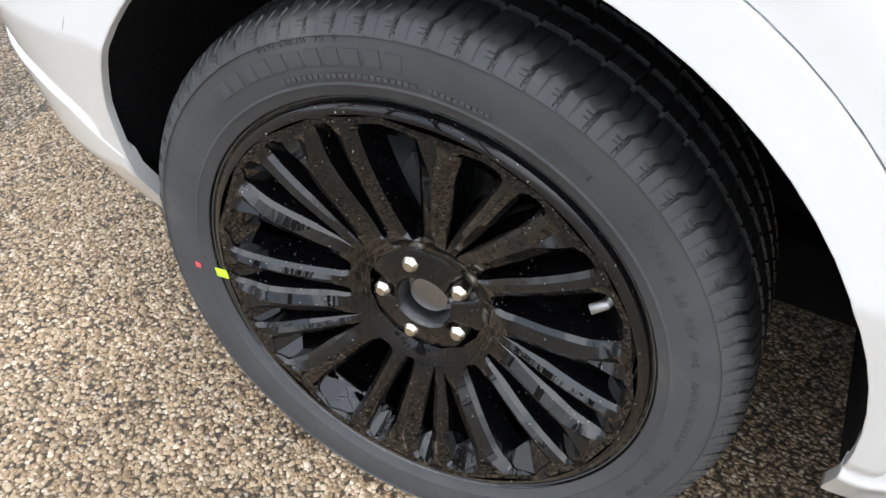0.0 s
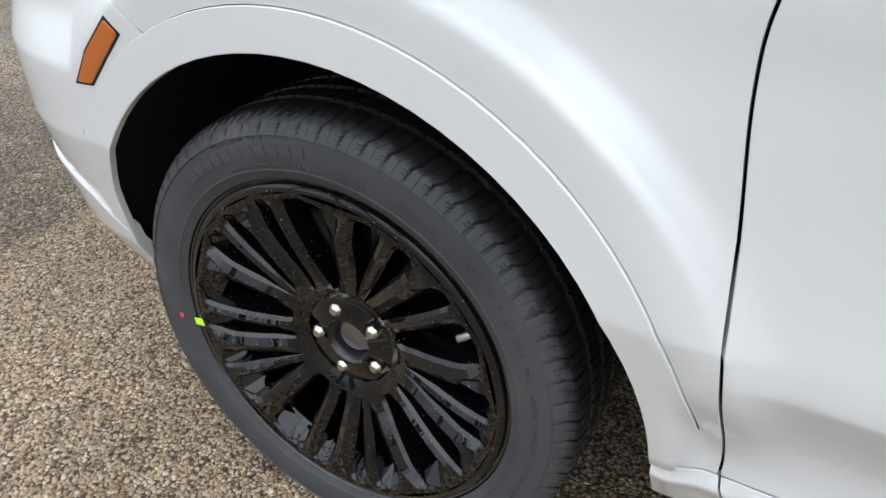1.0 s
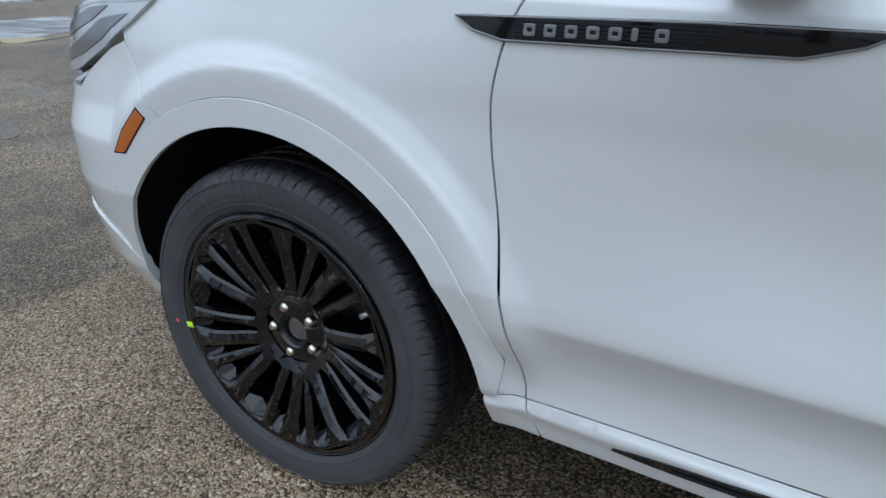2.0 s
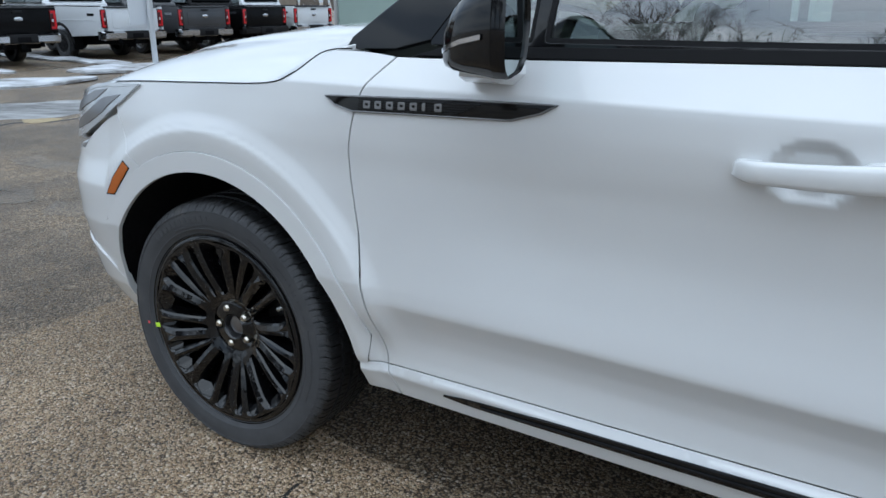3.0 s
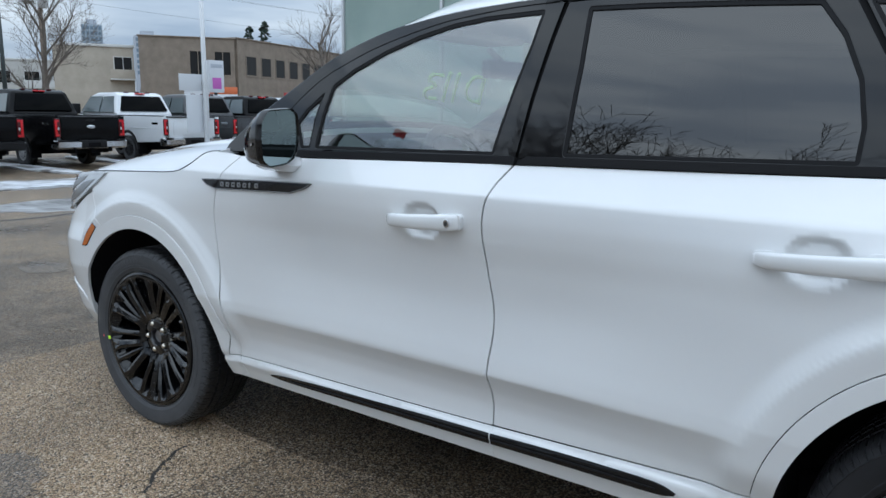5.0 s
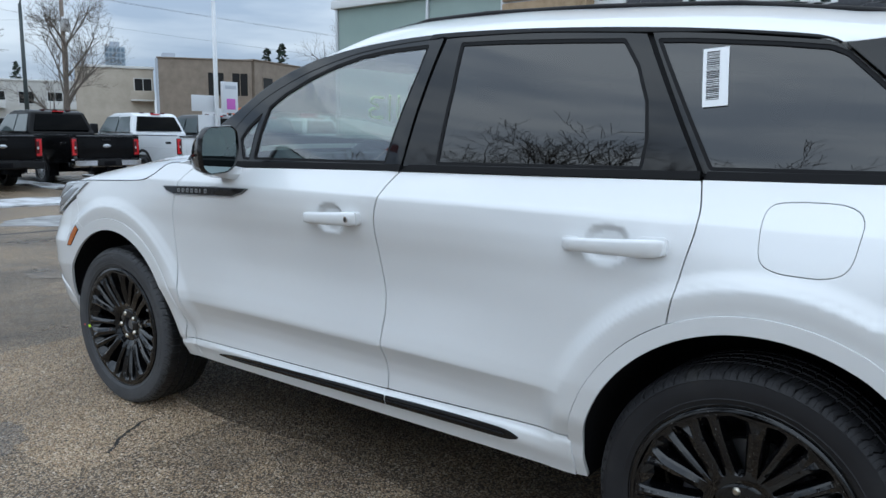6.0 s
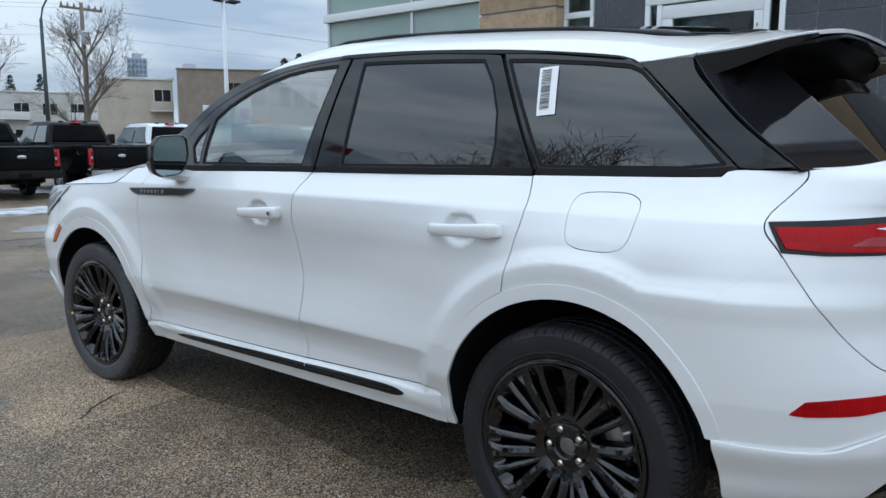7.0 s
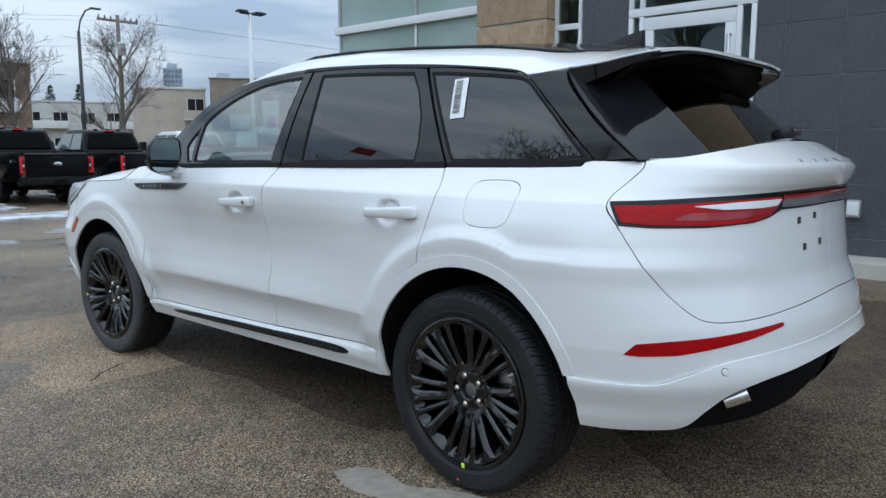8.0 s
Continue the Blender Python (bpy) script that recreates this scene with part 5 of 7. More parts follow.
def spoke_mesh(kind):
    """One spoke of the cast face: flat or ridged top, bevelled edges, drafted flanks round the openings."""
    r, k, turn = SPOKE_R, ORDER.index(kind), 2 * math.pi / 5
    after, before = ORDER[(k + 1) % 4], ORDER[k - 1]
    _, up, open_up = slot(before, kind, 0.0, r) if k else slot(before, kind, -turn, r)
    if not k:
        up = up + turn
    dn, _, open_dn = slot(kind, after, -turn if k == 3 else 0.0, r)
    broad = kind.startswith("broad")
    rise = (.0062 if broad else .0036) * smooth(.094, .125, r) * (1 - smooth(.234, .2485, r))
    cols = []
    for ang, gap, sign in ((up, open_up, 1), (dn, open_dn, -1)):
        e = np.stack([r * np.cos(ang), r * np.sin(ang)], 1)
        t = np.gradient(e, axis=0)
        n = np.stack([-t[:, 1], t[:, 0]], 1) * sign
        n /= np.maximum(np.hypot(n[:, 0], n[:, 1]), 1e-9)[:, None]
        b = np.minimum(.0052, .45 * gap)
        w = np.minimum(.0065, .45 * gap)
        y = dish(r) + .6 * rise
        cols.append([np.c_[e, y], np.c_[e + n * b[:, None], y + b], np.c_[e + n * (b + w)[:, None], y + b + np.minimum(.034, gap * 6)]])
    up_c, dn_c = cols
    fork = smooth(.195, .240, r)
    a, b = up_c[0], dn_c[0]
    lo, hi = .5 - (.03 + .33 * fork if broad else .06), .5 + (.03 + .33 * fork if broad else .06)
    mids = []
    for j, f in enumerate((lo, .5, hi)):
        p = a + (b - a) * np.asarray(f).reshape(-1, 1) if np.ndim(f) else a + (b - a) * f
        q = p.copy()
        q[:, 2] = dish(np.hypot(p[:, 0], p[:, 1])) - .4 * rise * (1 if j != 1 or not broad else 1 - 2.6 * fork)
        mids.append(q)
    rows = [up_c[2], up_c[1], up_c[0], *mids, dn_c[0], dn_c[1], dn_c[2]]
    n, m = len(r), len(rows)
    vs = [(p[i][0], p[i][2], p[i][1]) for i in range(n) for p in rows]
    fs = [(i * m + c, (i + 1) * m + c, (i + 1) * m + c + 1, i * m + c + 1) for i in range(n - 1) for c in range(m - 1)]
    # the chevron ramp that closes the outer end of the opening below this spoke
    hi, lo, _ = slot(kind, after, -turn if k == 3 else 0.0, np.array([.206, .222, .236]))
    c = (hi + lo) / 2
    tips = [(.2490, hi[2], .0008), (.2505, c[2], .0008), (.2490, lo[2], .0008), (.2290, hi[1], .018), (.2200, c[1], .030), (.2290, lo[1], .018)]
    base = len(vs)
    vs += [(q * math.cos(a), float(dish(q)) + y, q * math.sin(a)) for q, a, y in tips]
    fs += [(base, base + 3, base + 4, base + 1), (base + 1, base + 4, base + 5, base + 2)]
    me = mesh_of("spoke", vs, fs, WHEELBLACK)
    me.set_sharp_from_angle(angle=radians(9))
    return me


SPOKE_ME = {kind: spoke_mesh(kind) for kind in ORDER}


def rim_parts(wheel, nut_turn):
    """Rim, spokes and fittings; the wheel's face plane is y = 0, its inside towards positive y."""
    put("rim", lathe("rim", [(.2765, .018), (.2778, .006), (.2762, .0005), (.2730, -.0005), (.2705, .0035), (.2675, .0040), (.2655, -.0010), (.2600, -.0040), (.2558, -.0045), (.2535, .004), (.2520, .030), (.2450, .040), (.2410, .075), (.2380, .15), (.2400, .215), (.262, .222)], WHEELBLACK, 144), wheel, "gloss black alloy rim")
    for k in range(5):
        for kind in ORDER:
            put("spoke", SPOKE_ME[kind], wheel, "", pose(0, 0, 0, 0, -(nut_turn + 36 + 72 * k), 0))
    hub = bmesh.new()
    n = 90
    rows = []
    for r, y in ((.034, .070), (.034, .036), (.037, .0325), (.048, .033), (.062, .036), (.074, .038), (.082, .046), (.088, .090)):
        row = []
        for i in range(n):
            a = 2 * math.pi * i / n
            pocket = max(0.0, math.cos(2.5 * (a - radians(nut_turn)))) ** 8
            dy = .018 * pocket if .045 < r < .075 else 0.0
            rr = r + (.012 * pocket if r > .07 else 0.0)
            row.append(hub.verts.new((rr * math.cos(a), y + dy, rr * math.sin(a))))
        rows.append(row)
    for p, q in zip(rows, rows[1:]):
        for i in range(n):
            hub.faces.new((p[i], q[i], q[(i + 1) % n], p[(i + 1) % n]))
    bmesh.ops.recalc_face_normals(hub, faces=hub.faces[:])
    put("hub", from_bm("hub", hub, WHEELBLACK, 40), wheel, "gloss black wheel centre without its cap")
    put("hub_bore", lathe("hub_bore", [(.034, .036), (.033, .062), (.026, .064), (.024, .048), (.012, .046), (.0, .046)], STEEL, 40), wheel, "bare metal hub bore")
    nut = bmesh.new()
    bmesh.ops.create_cone(nut, cap_ends=True, segments=6, radius1=.0108, radius2=.0108, depth=.026, matrix=pose(0, 0, 0, 90))
    bmesh.ops.bevel(nut, geom=nut.edges[:], offset=.0012, segments=1, affect="EDGES")
    bmesh.ops.create_cone(nut, cap_ends=True, segments=18, radius1=.0098, radius2=.006, depth=.005, matrix=pose(0, -.0155, 0, 90))
    bmesh.ops.create_cone(nut, cap_ends=True, segments=18, radius1=.0145, radius2=.0125, depth=.006, matrix=pose(0, .013, 0, 90))
    nut_me = from_bm("wheel_nut", nut, NUT, 30)
    for k in range(5):
        a = radians(nut_turn + 72 * k)
        put("wheel_nut", nut_me, wheel, "bright hexagonal wheel nut" if k == 0 else "", pose(.054 * math.cos(a), .046, .054 * math.sin(a), 0, 17 * k, 0))


def text_mesh(s, size, material):
    cu = bpy.data.curves.new("lettering", "FONT")
    cu.body, cu.size, cu.extrude, cu.align_x = s, size, 0.0006, "CENTER"
    ob = bpy.data.objects.new("lettering", cu)
    scene.collection.objects.link(ob)
    dg = bpy.context.evaluated_depsgraph_get()
    me = bpy.data.meshes.new_from_object(ob.evaluated_get(dg))
    bpy.data.objects.remove(ob)
    me.name = "lettering"
    me.materials.clear()
    me.materials.append(material)
    return me


def wheel_unit(name, x, side, nut_turn, turn, caliper_angle, track):
    """One wheel with tyre, brake and fittings, standing at its axle. side -1: left."""
    w = new(name)
    w.parent = suv
    w.matrix_basis = OFF @ Matrix.Translation((x, side * track, HUB_Z)) @ pose(0, 0, 0, 0, 0, turn if side < 0 else 180 + turn) @ Matrix.Translation((0, -.1175, 0))
    t = put("tyre", TYRE if name == "front_wheel" else TYRE_SHADED, w, "black road tyre with raised lettering", Matrix.Translation((0, .1150, 0)))
    rim_parts(w, nut_turn)
    put("brake_disc", lathe("brake_disc", [(.070, .060), (.075, .093), (.082, .094), (.162, .094), (.164, .092), (.164, .112), (.10, .112)], STEEL, 72), w, "steel brake disc")
    cal, rows = bmesh.new(), []
    for a0 in np.linspace(-27, 27, 10):
        c, q = math.cos(radians(caliper_angle + a0)), math.sin(radians(caliper_angle + a0))
        tip = 1.0 if abs(a0) < 24 else .86
        rows.append([cal.verts.new((r * tip * c, y, r * tip * q)) for r, y in ((.120, .072), (.150, .062), (.176, .064), (.188, .078), (.188, .125), (.176, .134), (.125, .134))])
    for p, q in zip(rows, rows[1:]):
        for i in range(7):
            cal.faces.new((p[i], p[(i + 1) % 7], q[(i + 1) % 7], q[i]))
    cal.faces.new(rows[0])
    cal.faces.new(rows[-1][::-1])
    bmesh.ops.recalc_face_normals(cal, faces=cal.faces[:])
    put("brake_caliper", from_bm("brake_caliper", cal, ALLOY), w, "cast aluminium brake caliper")
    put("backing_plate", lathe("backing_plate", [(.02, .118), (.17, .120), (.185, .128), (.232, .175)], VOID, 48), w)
    va = radians(27.0 + nut_turn - 38.3)
    put("valve_stem", tube("valve_stem", [(.242 * math.cos(va), .030, .242 * math.sin(va)), (.232 * math.cos(va), .022, .232 * math.sin(va)), (.212 * math.cos(va), .012, .212 * math.sin(va))], .0055, ALLOY, 10), w, "metal tyre valve with grey cap")
    return w, t


TYRE = tyre_mesh()
TYRE_SHADED = TYRE.copy()
TYRE_SHADED.materials[0] = SHADEDRUBBER
fl, fl_tyre = wheel_unit("front_wheel", AXLE_F, -1, 38.9, 2.4, 135, .7945)
rl, rl_tyre = wheel_unit("rear_wheel", AXLE_R, -1, 38.0, 0.0, 12, .784)
wheel_unit("front_wheel", AXLE_F, 1, 38.9, 2.4, 45, .7945)
wheel_unit("rear_wheel", AXLE_R, 1, 10.0, 0.0, 168, .784)


def arc_text(tyre, s, r, mid, size, flip=False, out=-.1236):
    step = math.degrees(size * .66 / r)
    for i, ch in enumerate(s):
        if ch == " ":
            continue
        a = mid - (i - (len(s) - 1) / 2) * step
        put("raised_letter", text_mesh(ch, size, RUBBER), tyre, "", pose(r * math.cos(radians(a)), out, r * math.sin(radians(a)), 90, 0, 0) @ pose(0, 0, 0, 0, 0, a - 90))


def arc_bars(tyre, r, mid, count, w, h, out=-.1236, gap=1.35):
    step = math.degrees(w * gap / r)
    for i in range(count):
        a = mid - (i - (count - 1) / 2) * step
        put("raised_mark", box("raised_mark", RUBBER, -w / 2, w / 2, -.0008, .0006, -h / 2, h / 2, .0004), tyre, "", pose(r * math.cos(radians(a)), out, r * math.sin(radians(a)), 0, 0, 0) @ pose(0, 0, 0, 0, 90 - a, 0))


arc_bars(fl_tyre, .314, 113, 11, .0155, .016)
arc_text(fl_tyre, "OUTSIDE", .302, 62, .011, out=-.1232)
arc_text(fl_tyre, "245/45 R 20 99V", .306, 36, .0135, out=-.1234)
arc_text(fl_tyre, "M+S", .307, 19, .0105, out=-.1234)
arc_text(fl_tyre, "RADIAL TUBELESS", .307, 4, .0105, out=-.1234)
arc_text(fl_tyre, "STANDARD LOAD", .307, -17, .0105, out=-.1234)
arc_text(fl_tyre, "245/45R20 99 V", .3275, 112, .0105, out=-.1226)
arc_bars(fl_tyre, .296, 104, 22, .0050, .0045)
arc_bars(fl_tyre, .296, 82, 10, .0045, .0040)


def shoulder_marks(tyre):
    """Raised E-shaped marks on the blocks where sidewall and tread meet."""
    bm = bmesh.new()
    for k in range(70):
        for w, r0, r1, y in ((.0105, .3375, .3393, -.1196), (.0085, .3415, .3430, -.1176), (.0085, .3452, .3466, -.1150)):
            o = len(bm.verts)
            a0 = 2 * math.pi * (k + .45) / 70
            for a, r in ((a0 - w / r0 / 2, r0), (a0 + w / r0 / 2, r0), (a0 + w / r0 / 2, r1), (a0 - w / r0 / 2, r1)):
                bm.verts.new((r * math.cos(a), y, r * math.sin(a)))
                bm.verts.new((r * math.cos(a), y + .006, r * math.sin(a)))
            bm.verts.ensure_lookup_table()
            v = bm.verts
            bm.faces.new([v[o], v[o + 2], v[o + 4], v[o + 6]])
            for i in range(4):
                bm.faces.new([v[o + 2 * i], v[o + 2 * i + 1], v[o + (2 * i + 3) % 8], v[o + (2 * i + 2) % 8]])
    bmesh.ops.recalc_face_normals(bm, faces=bm.faces[:])
    put("shoulder_texture", from_bm("shoulder_texture", bm, tyre.data.materials[0], 0), tyre)["kind"] = "stuff"


for ty in (fl_tyre, rl_tyre):
    shoulder_marks(ty)
for wheel_ob, a, r in ((fl, 188.5, .2645), (rl, 272.0, .262)):
    put("sticker", box("sticker", YELLOW, -.0065, .0065, -.0006, .0006, -.009, .009, .0003), wheel_ob, "small lime green sticker", pose(r * math.cos(radians(a)), -.0045, r * math.sin(radians(a)), 0, 90 - a, 0))
for tyre_ob, a, r in ((fl_tyre, 187.0, .297), (rl_tyre, 268.0, .318)):
    put("paint_dot", box("paint_dot", PINK, -.004, .004, -.0005, .0005, -.004, .004, .0003), tyre_ob, "small red paint dot", pose(r * math.cos(radians(a)), -.1232, r * math.sin(radians(a))))
# ---- more materials, for the surroundings ----
ASPHALT = mat("aggregate_asphalt", (0.1, 0.09, 0.08), 0.7, spec=0.20)


STONES = [(0.0, (0.12, 0.092, 0.062)), (0.25, (0.24, 0.172, 0.105)), (0.5, (0.32, 0.248, 0.165)), (0.75, (0.38, 0.31, 0.225)), (0.93, (0.44, 0.38, 0.30)), (1.0, (0.54, 0.49, 0.42))]


def asphalt_nodes(m, gain=1.0, rough=(0.40, 0.75)):
    b = m.node_tree.nodes["Principled BSDF"]
    v = place_of(m)
    bent = node(m, "ShaderNodeTexNoise", Scale=60.0, Detail=2.0)
    tie(m, v, bent.inputs["Vector"])
    vv = blend(m, 0.012, v, bent.outputs["Color"], "ADD")
    vor = node(m, "ShaderNodeTexVoronoi", Scale=125.0, Randomness=1.0)
    tie(m, vv, vor.inputs["Vector"])
    big = node(m, "ShaderNodeTexVoronoi", Scale=78.0, Randomness=1.0)
    tie(m, vv, big.inputs["Vector"])
    sep, sep2 = node(m, "ShaderNodeSeparateColor"), node(m, "ShaderNodeSeparateColor")
    tie(m, vor.outputs["Color"], sep.inputs["Color"])
    tie(m, big.outputs["Color"], sep2.inputs["Color"])
    tones = STONES
    small = blend(m, ramp(m, vor.outputs["Distance"], [(0.38, (1, 1, 1)), (0.66, (0, 0, 0))]), (0.055, 0.044, 0.034), ramp(m, sep.outputs["Red"], tones))
    pick = ramp(m, sep2.outputs["Green"], [(0.62, (0, 0, 0)), (0.66, (1, 1, 1))])
    core = ramp(m, big.outputs["Distance"], [(0.36, (1, 1, 1)), (0.46, (0, 0, 0))])
    col = blend(m, blend(m, 1.0, pick, core, "MULTIPLY"), small, ramp(m, sep2.outputs["Red"], tones))
    wide = node(m, "ShaderNodeTexNoise", Scale=0.45, Detail=6.0, Roughness=0.62)
    tie(m, v, wide.inputs["Vector"])
    wet = ramp(m, wide.outputs["Fac"], [(0.38, (0.62 * gain, 0.59 * gain, 0.56 * gain)), (0.52, (1.0 * gain, 0.96 * gain, 0.92 * gain)), (0.64, (1.32 * gain, 1.27 * gain, 1.22 * gain))])
    mid = node(m, "ShaderNodeTexNoise", Scale=3.1, Detail=8.0, Roughness=0.7)
    tie(m, v, mid.inputs["Vector"])
    worn = ramp(m, mid.outputs["Fac"], [(0.34, (0.74, 0.74, 0.76)), (0.50, (1.0, 1.0, 1.0)), (0.66, (1.24, 1.21, 1.16))])
    tie(m, blend(m, 1.0, blend(m, 1.0, col, wet, "MULTIPLY"), worn, "MULTIPLY"), b.inputs["Base Color"])
    rr = node(m, "ShaderNodeMapRange", From_Min=0.38, From_Max=0.60, To_Min=rough[0], To_Max=rough[1])
    tie(m, wide.outputs["Fac"], rr.inputs["Value"])
    tie(m, rr.outputs["Result"], b.inputs["Roughness"])
    k = node(m, "ShaderNodeBump", Strength=1.0, Distance=0.006)
    k.invert = True
    tie(m, vor.outputs["Distance"], k.inputs["Height"])
    tie(m, k.outputs["Normal"], b.inputs["Normal"])


asphalt_nodes(ASPHALT, 0.96, (0.26, 0.52))
# darkened asphalt: wetness and shade put into one colour
SHADEDASPHALT = mat("shaded_wet_asphalt", (0.06, 0.05, 0.045), 0.5, spec=0.2)
asphalt_nodes(SHADEDASPHALT, 0.62)
SNOW = grain(mat("dirty_snow", (0.7, 0.72, 0.75), 0.7), [(0.35, (0.20, 0.19, 0.18)), (0.5, (0.48, 0.49, 0.51)), (0.65, (0.66, 0.68, 0.71))], scale=1.6, bump=0.8, fine=25.0, bump_size=0.02)
SALT = grain(mat("dried_salt_patch", (0.3, 0.28, 0.25), 0.8), [(0.3, (0.22, 0.19, 0.155)), (0.7, (0.34, 0.30, 0.255))], scale=14.0, bump=0.5, fine=180.0)
CONCRETE = grain(mat("pale_concrete", (0.42, 0.40, 0.36), 0.85), [(0.3, (0.34, 0.32, 0.28)), (0.7, (0.48, 0.46, 0.41))], scale=3.0, bump=0.3, fine=90.0)
TILE = grain(mat("dark_grey_tile", (0.06, 0.063, 0.07), 0.28), [(0.3, (0.062, 0.066, 0.075)), (0.7, (0.092, 0.096, 0.108))], scale=2.5, rough_range=(0.18, 0.34), fine=40.0)
GROUT = mat("grey_grout", (0.36, 0.36, 0.37), 0.9)
PRECAST = grain(mat("tan_precast", (0.36, 0.27, 0.17), 0.85), [(0.25, (0.24, 0.17, 0.10)), (0.5, (0.36, 0.265, 0.165)), (0.75, (0.42, 0.32, 0.21))], scale=11.0, bump=0.6, fine=60.0, bump_size=0.004)
FRAMEGREY = mat("silver_aluminium_frame", (0.55, 0.56, 0.57), 0.35, metal=0.7)
FRAMEWHITE = mat("white_aluminium_frame", (0.72, 0.74, 0.75), 0.4)
DOORGLASS = pane_mat("clear_door_glass", (0.55, 0.66, 0.64), 0.0, 0.08)
DRAPE = mat("pale_interior_wall", (0.52, 0.60, 0.55), 0.9)
TRUCKBLACK = mat("black_truck_paint", (0.0035, 0.0035, 0.004), 0.25, spec=0.14)
TRUCKWHITE = mat("white_truck_paint", (0.66, 0.68, 0.70), 0.3, coat=1.0)
TRUCKGREY = mat("grey_truck_paint", (0.035, 0.036, 0.040), 0.3, coat=0.5)
CHROMEDULL = mat("chrome_bumper", (0.55, 0.56, 0.58), 0.2, metal=1.0)
BARK = grain(mat("grey_bark", (0.14, 0.12, 0.10), 0.95), [(0.3, (0.09, 0.076, 0.062)), (0.7, (0.20, 0.17, 0.145))], scale=5.0, stretch=(6, 6, 1), bump=0.8, fine=30.0, bump_size=0.02)
NEEDLE = grain(mat("dark_spruce_needles", (0.02, 0.035, 0.025), 0.9), [(0.3, (0.012, 0.022, 0.016)), (0.7, (0.035, 0.055, 0.038))], scale=2.0)
WOODPOLE = grain(mat("weathered_pole", (0.2, 0.16, 0.13), 0.9), [(0.3, (0.14, 0.11, 0.09)), (0.7, (0.27, 0.22, 0.18))], scale=3.0, stretch=(8, 8, 0.4), bump=0.5, fine=20.0)
DARKSTEEL = mat("dark_green_steel", (0.03, 0.04, 0.04), 0.5)
POLEWHITE = mat("white_painted_pole", (0.68, 0.70, 0.72), 0.5)
STUCCO_TAN = grain(mat("tan_brick_wall", (0.24, 0.20, 0.16), 0.9), [(0.3, (0.20, 0.165, 0.13)), (0.7, (0.275, 0.23, 0.185))], scale=1.2, bump=0.3, fine=14.0, bump_size=0.02)
STUCCO_CREAM = grain(mat("cream_stucco", (0.45, 0.40, 0.33), 0.9), [(0.3, (0.39, 0.345, 0.28)), (0.7, (0.50, 0.45, 0.375))], scale=0.8, bump=0.2, fine=10.0, bump_size=0.02)
STUCCO_WHITE = grain(mat("pale_apartment_wall", (0.52, 0.51, 0.48), 0.9), [(0.3, (0.45, 0.44, 0.41)), (0.7, (0.57, 0.56, 0.53))], scale=0.8)
BRICKBROWN = grain(mat("brown_brick_wall", (0.22, 0.16, 0.12), 0.9), [(0.3, (0.17, 0.12, 0.09)), (0.7, (0.27, 0.20, 0.15))], scale=2.0)
FARGLASS = mat("far_window_glass", (0.018, 0.018, 0.018), 0.12, spec=0.18)
TRUCKGLASS = mat("dark_truck_glass", (0.003, 0.0033, 0.0036), 0.08, spec=0.04)
TRUCKSIDE = mat("tinted_truck_side_glass", (0.10, 0.12, 0.125), 0.06, spec=0.8)
TRUCKRED = mat("truck_lamp_red", (0.55, 0.012, 0.018), 0.15)
LAMPHOUSE = mat("dark_red_lamp", (0.07, 0.004, 0.006), 0.12)
TOWERGLASS = mat("far_tower_glass", (0.16, 0.22, 0.28), 0.3)
TRIMWHITE = mat("white_window_trim", (0.62, 0.62, 0.60), 0.6)
SIGNRED = mat("red_sign", (0.45, 0.035, 0.04), 0.5)
SIGNWHITE = mat("white_sign", (0.60, 0.62, 0.65), 0.5)
SIGNORANGE = mat("orange_sign", (0.62, 0.16, 0.06), 0.5)
SIGNMAGENTA = mat("magenta_print", (0.50, 0.12, 0.45), 0.5)
# pale blue tower, its colour lightened further to paint in distance haze
TOWERBLUE = mat("far_blue_tower", (0.34, 0.40, 0.46), 0.5)
TOWERGREY = mat("far_grey_tower", (0.42, 0.45, 0.50), 0.7)
CABLE = mat("overhead_cable", (0.12, 0.12, 0.13), 0.7)

# ---- ground and building ----
def lie(x, y):
    """Height of the ground: the yard rises a little to the building and falls towards the street."""
    x, y = np.asarray(x, float), np.asarray(y, float)
    return .16 * smooth(1.3, 3.8, y) * smooth(-9, -3, x) - .38 * smooth(1.5, 15, -x)


xs = np.concatenate([np.linspace(-900, -40, 18), np.linspace(-36, -4, 33), np.linspace(-3, 6, 37), np.linspace(8, 60, 14), np.linspace(90, 900, 10)])
ys = np.concatenate([np.linspace(-900, -40, 14), np.linspace(-34, -4, 16), np.linspace(-3, 5, 33), np.linspace(6, 60, 28), np.linspace(90, 900, 10)])
gx, gy = np.meshgrid(xs, ys, indexing="ij")
nx, ny = gx.shape
ground = tagged(new("ground", mesh_of("ground", np.stack([gx, gy, lie(gx, gy)], -1).reshape(-1, 3), [(i * ny + j, (i + 1) * ny + j, (i + 1) * ny + j + 1, i * ny + j + 1) for i in range(nx - 1) for j in range(ny - 1)], ASPHALT)), "wet exposed-aggregate asphalt yard with brown stones", "ground", kind="structure")


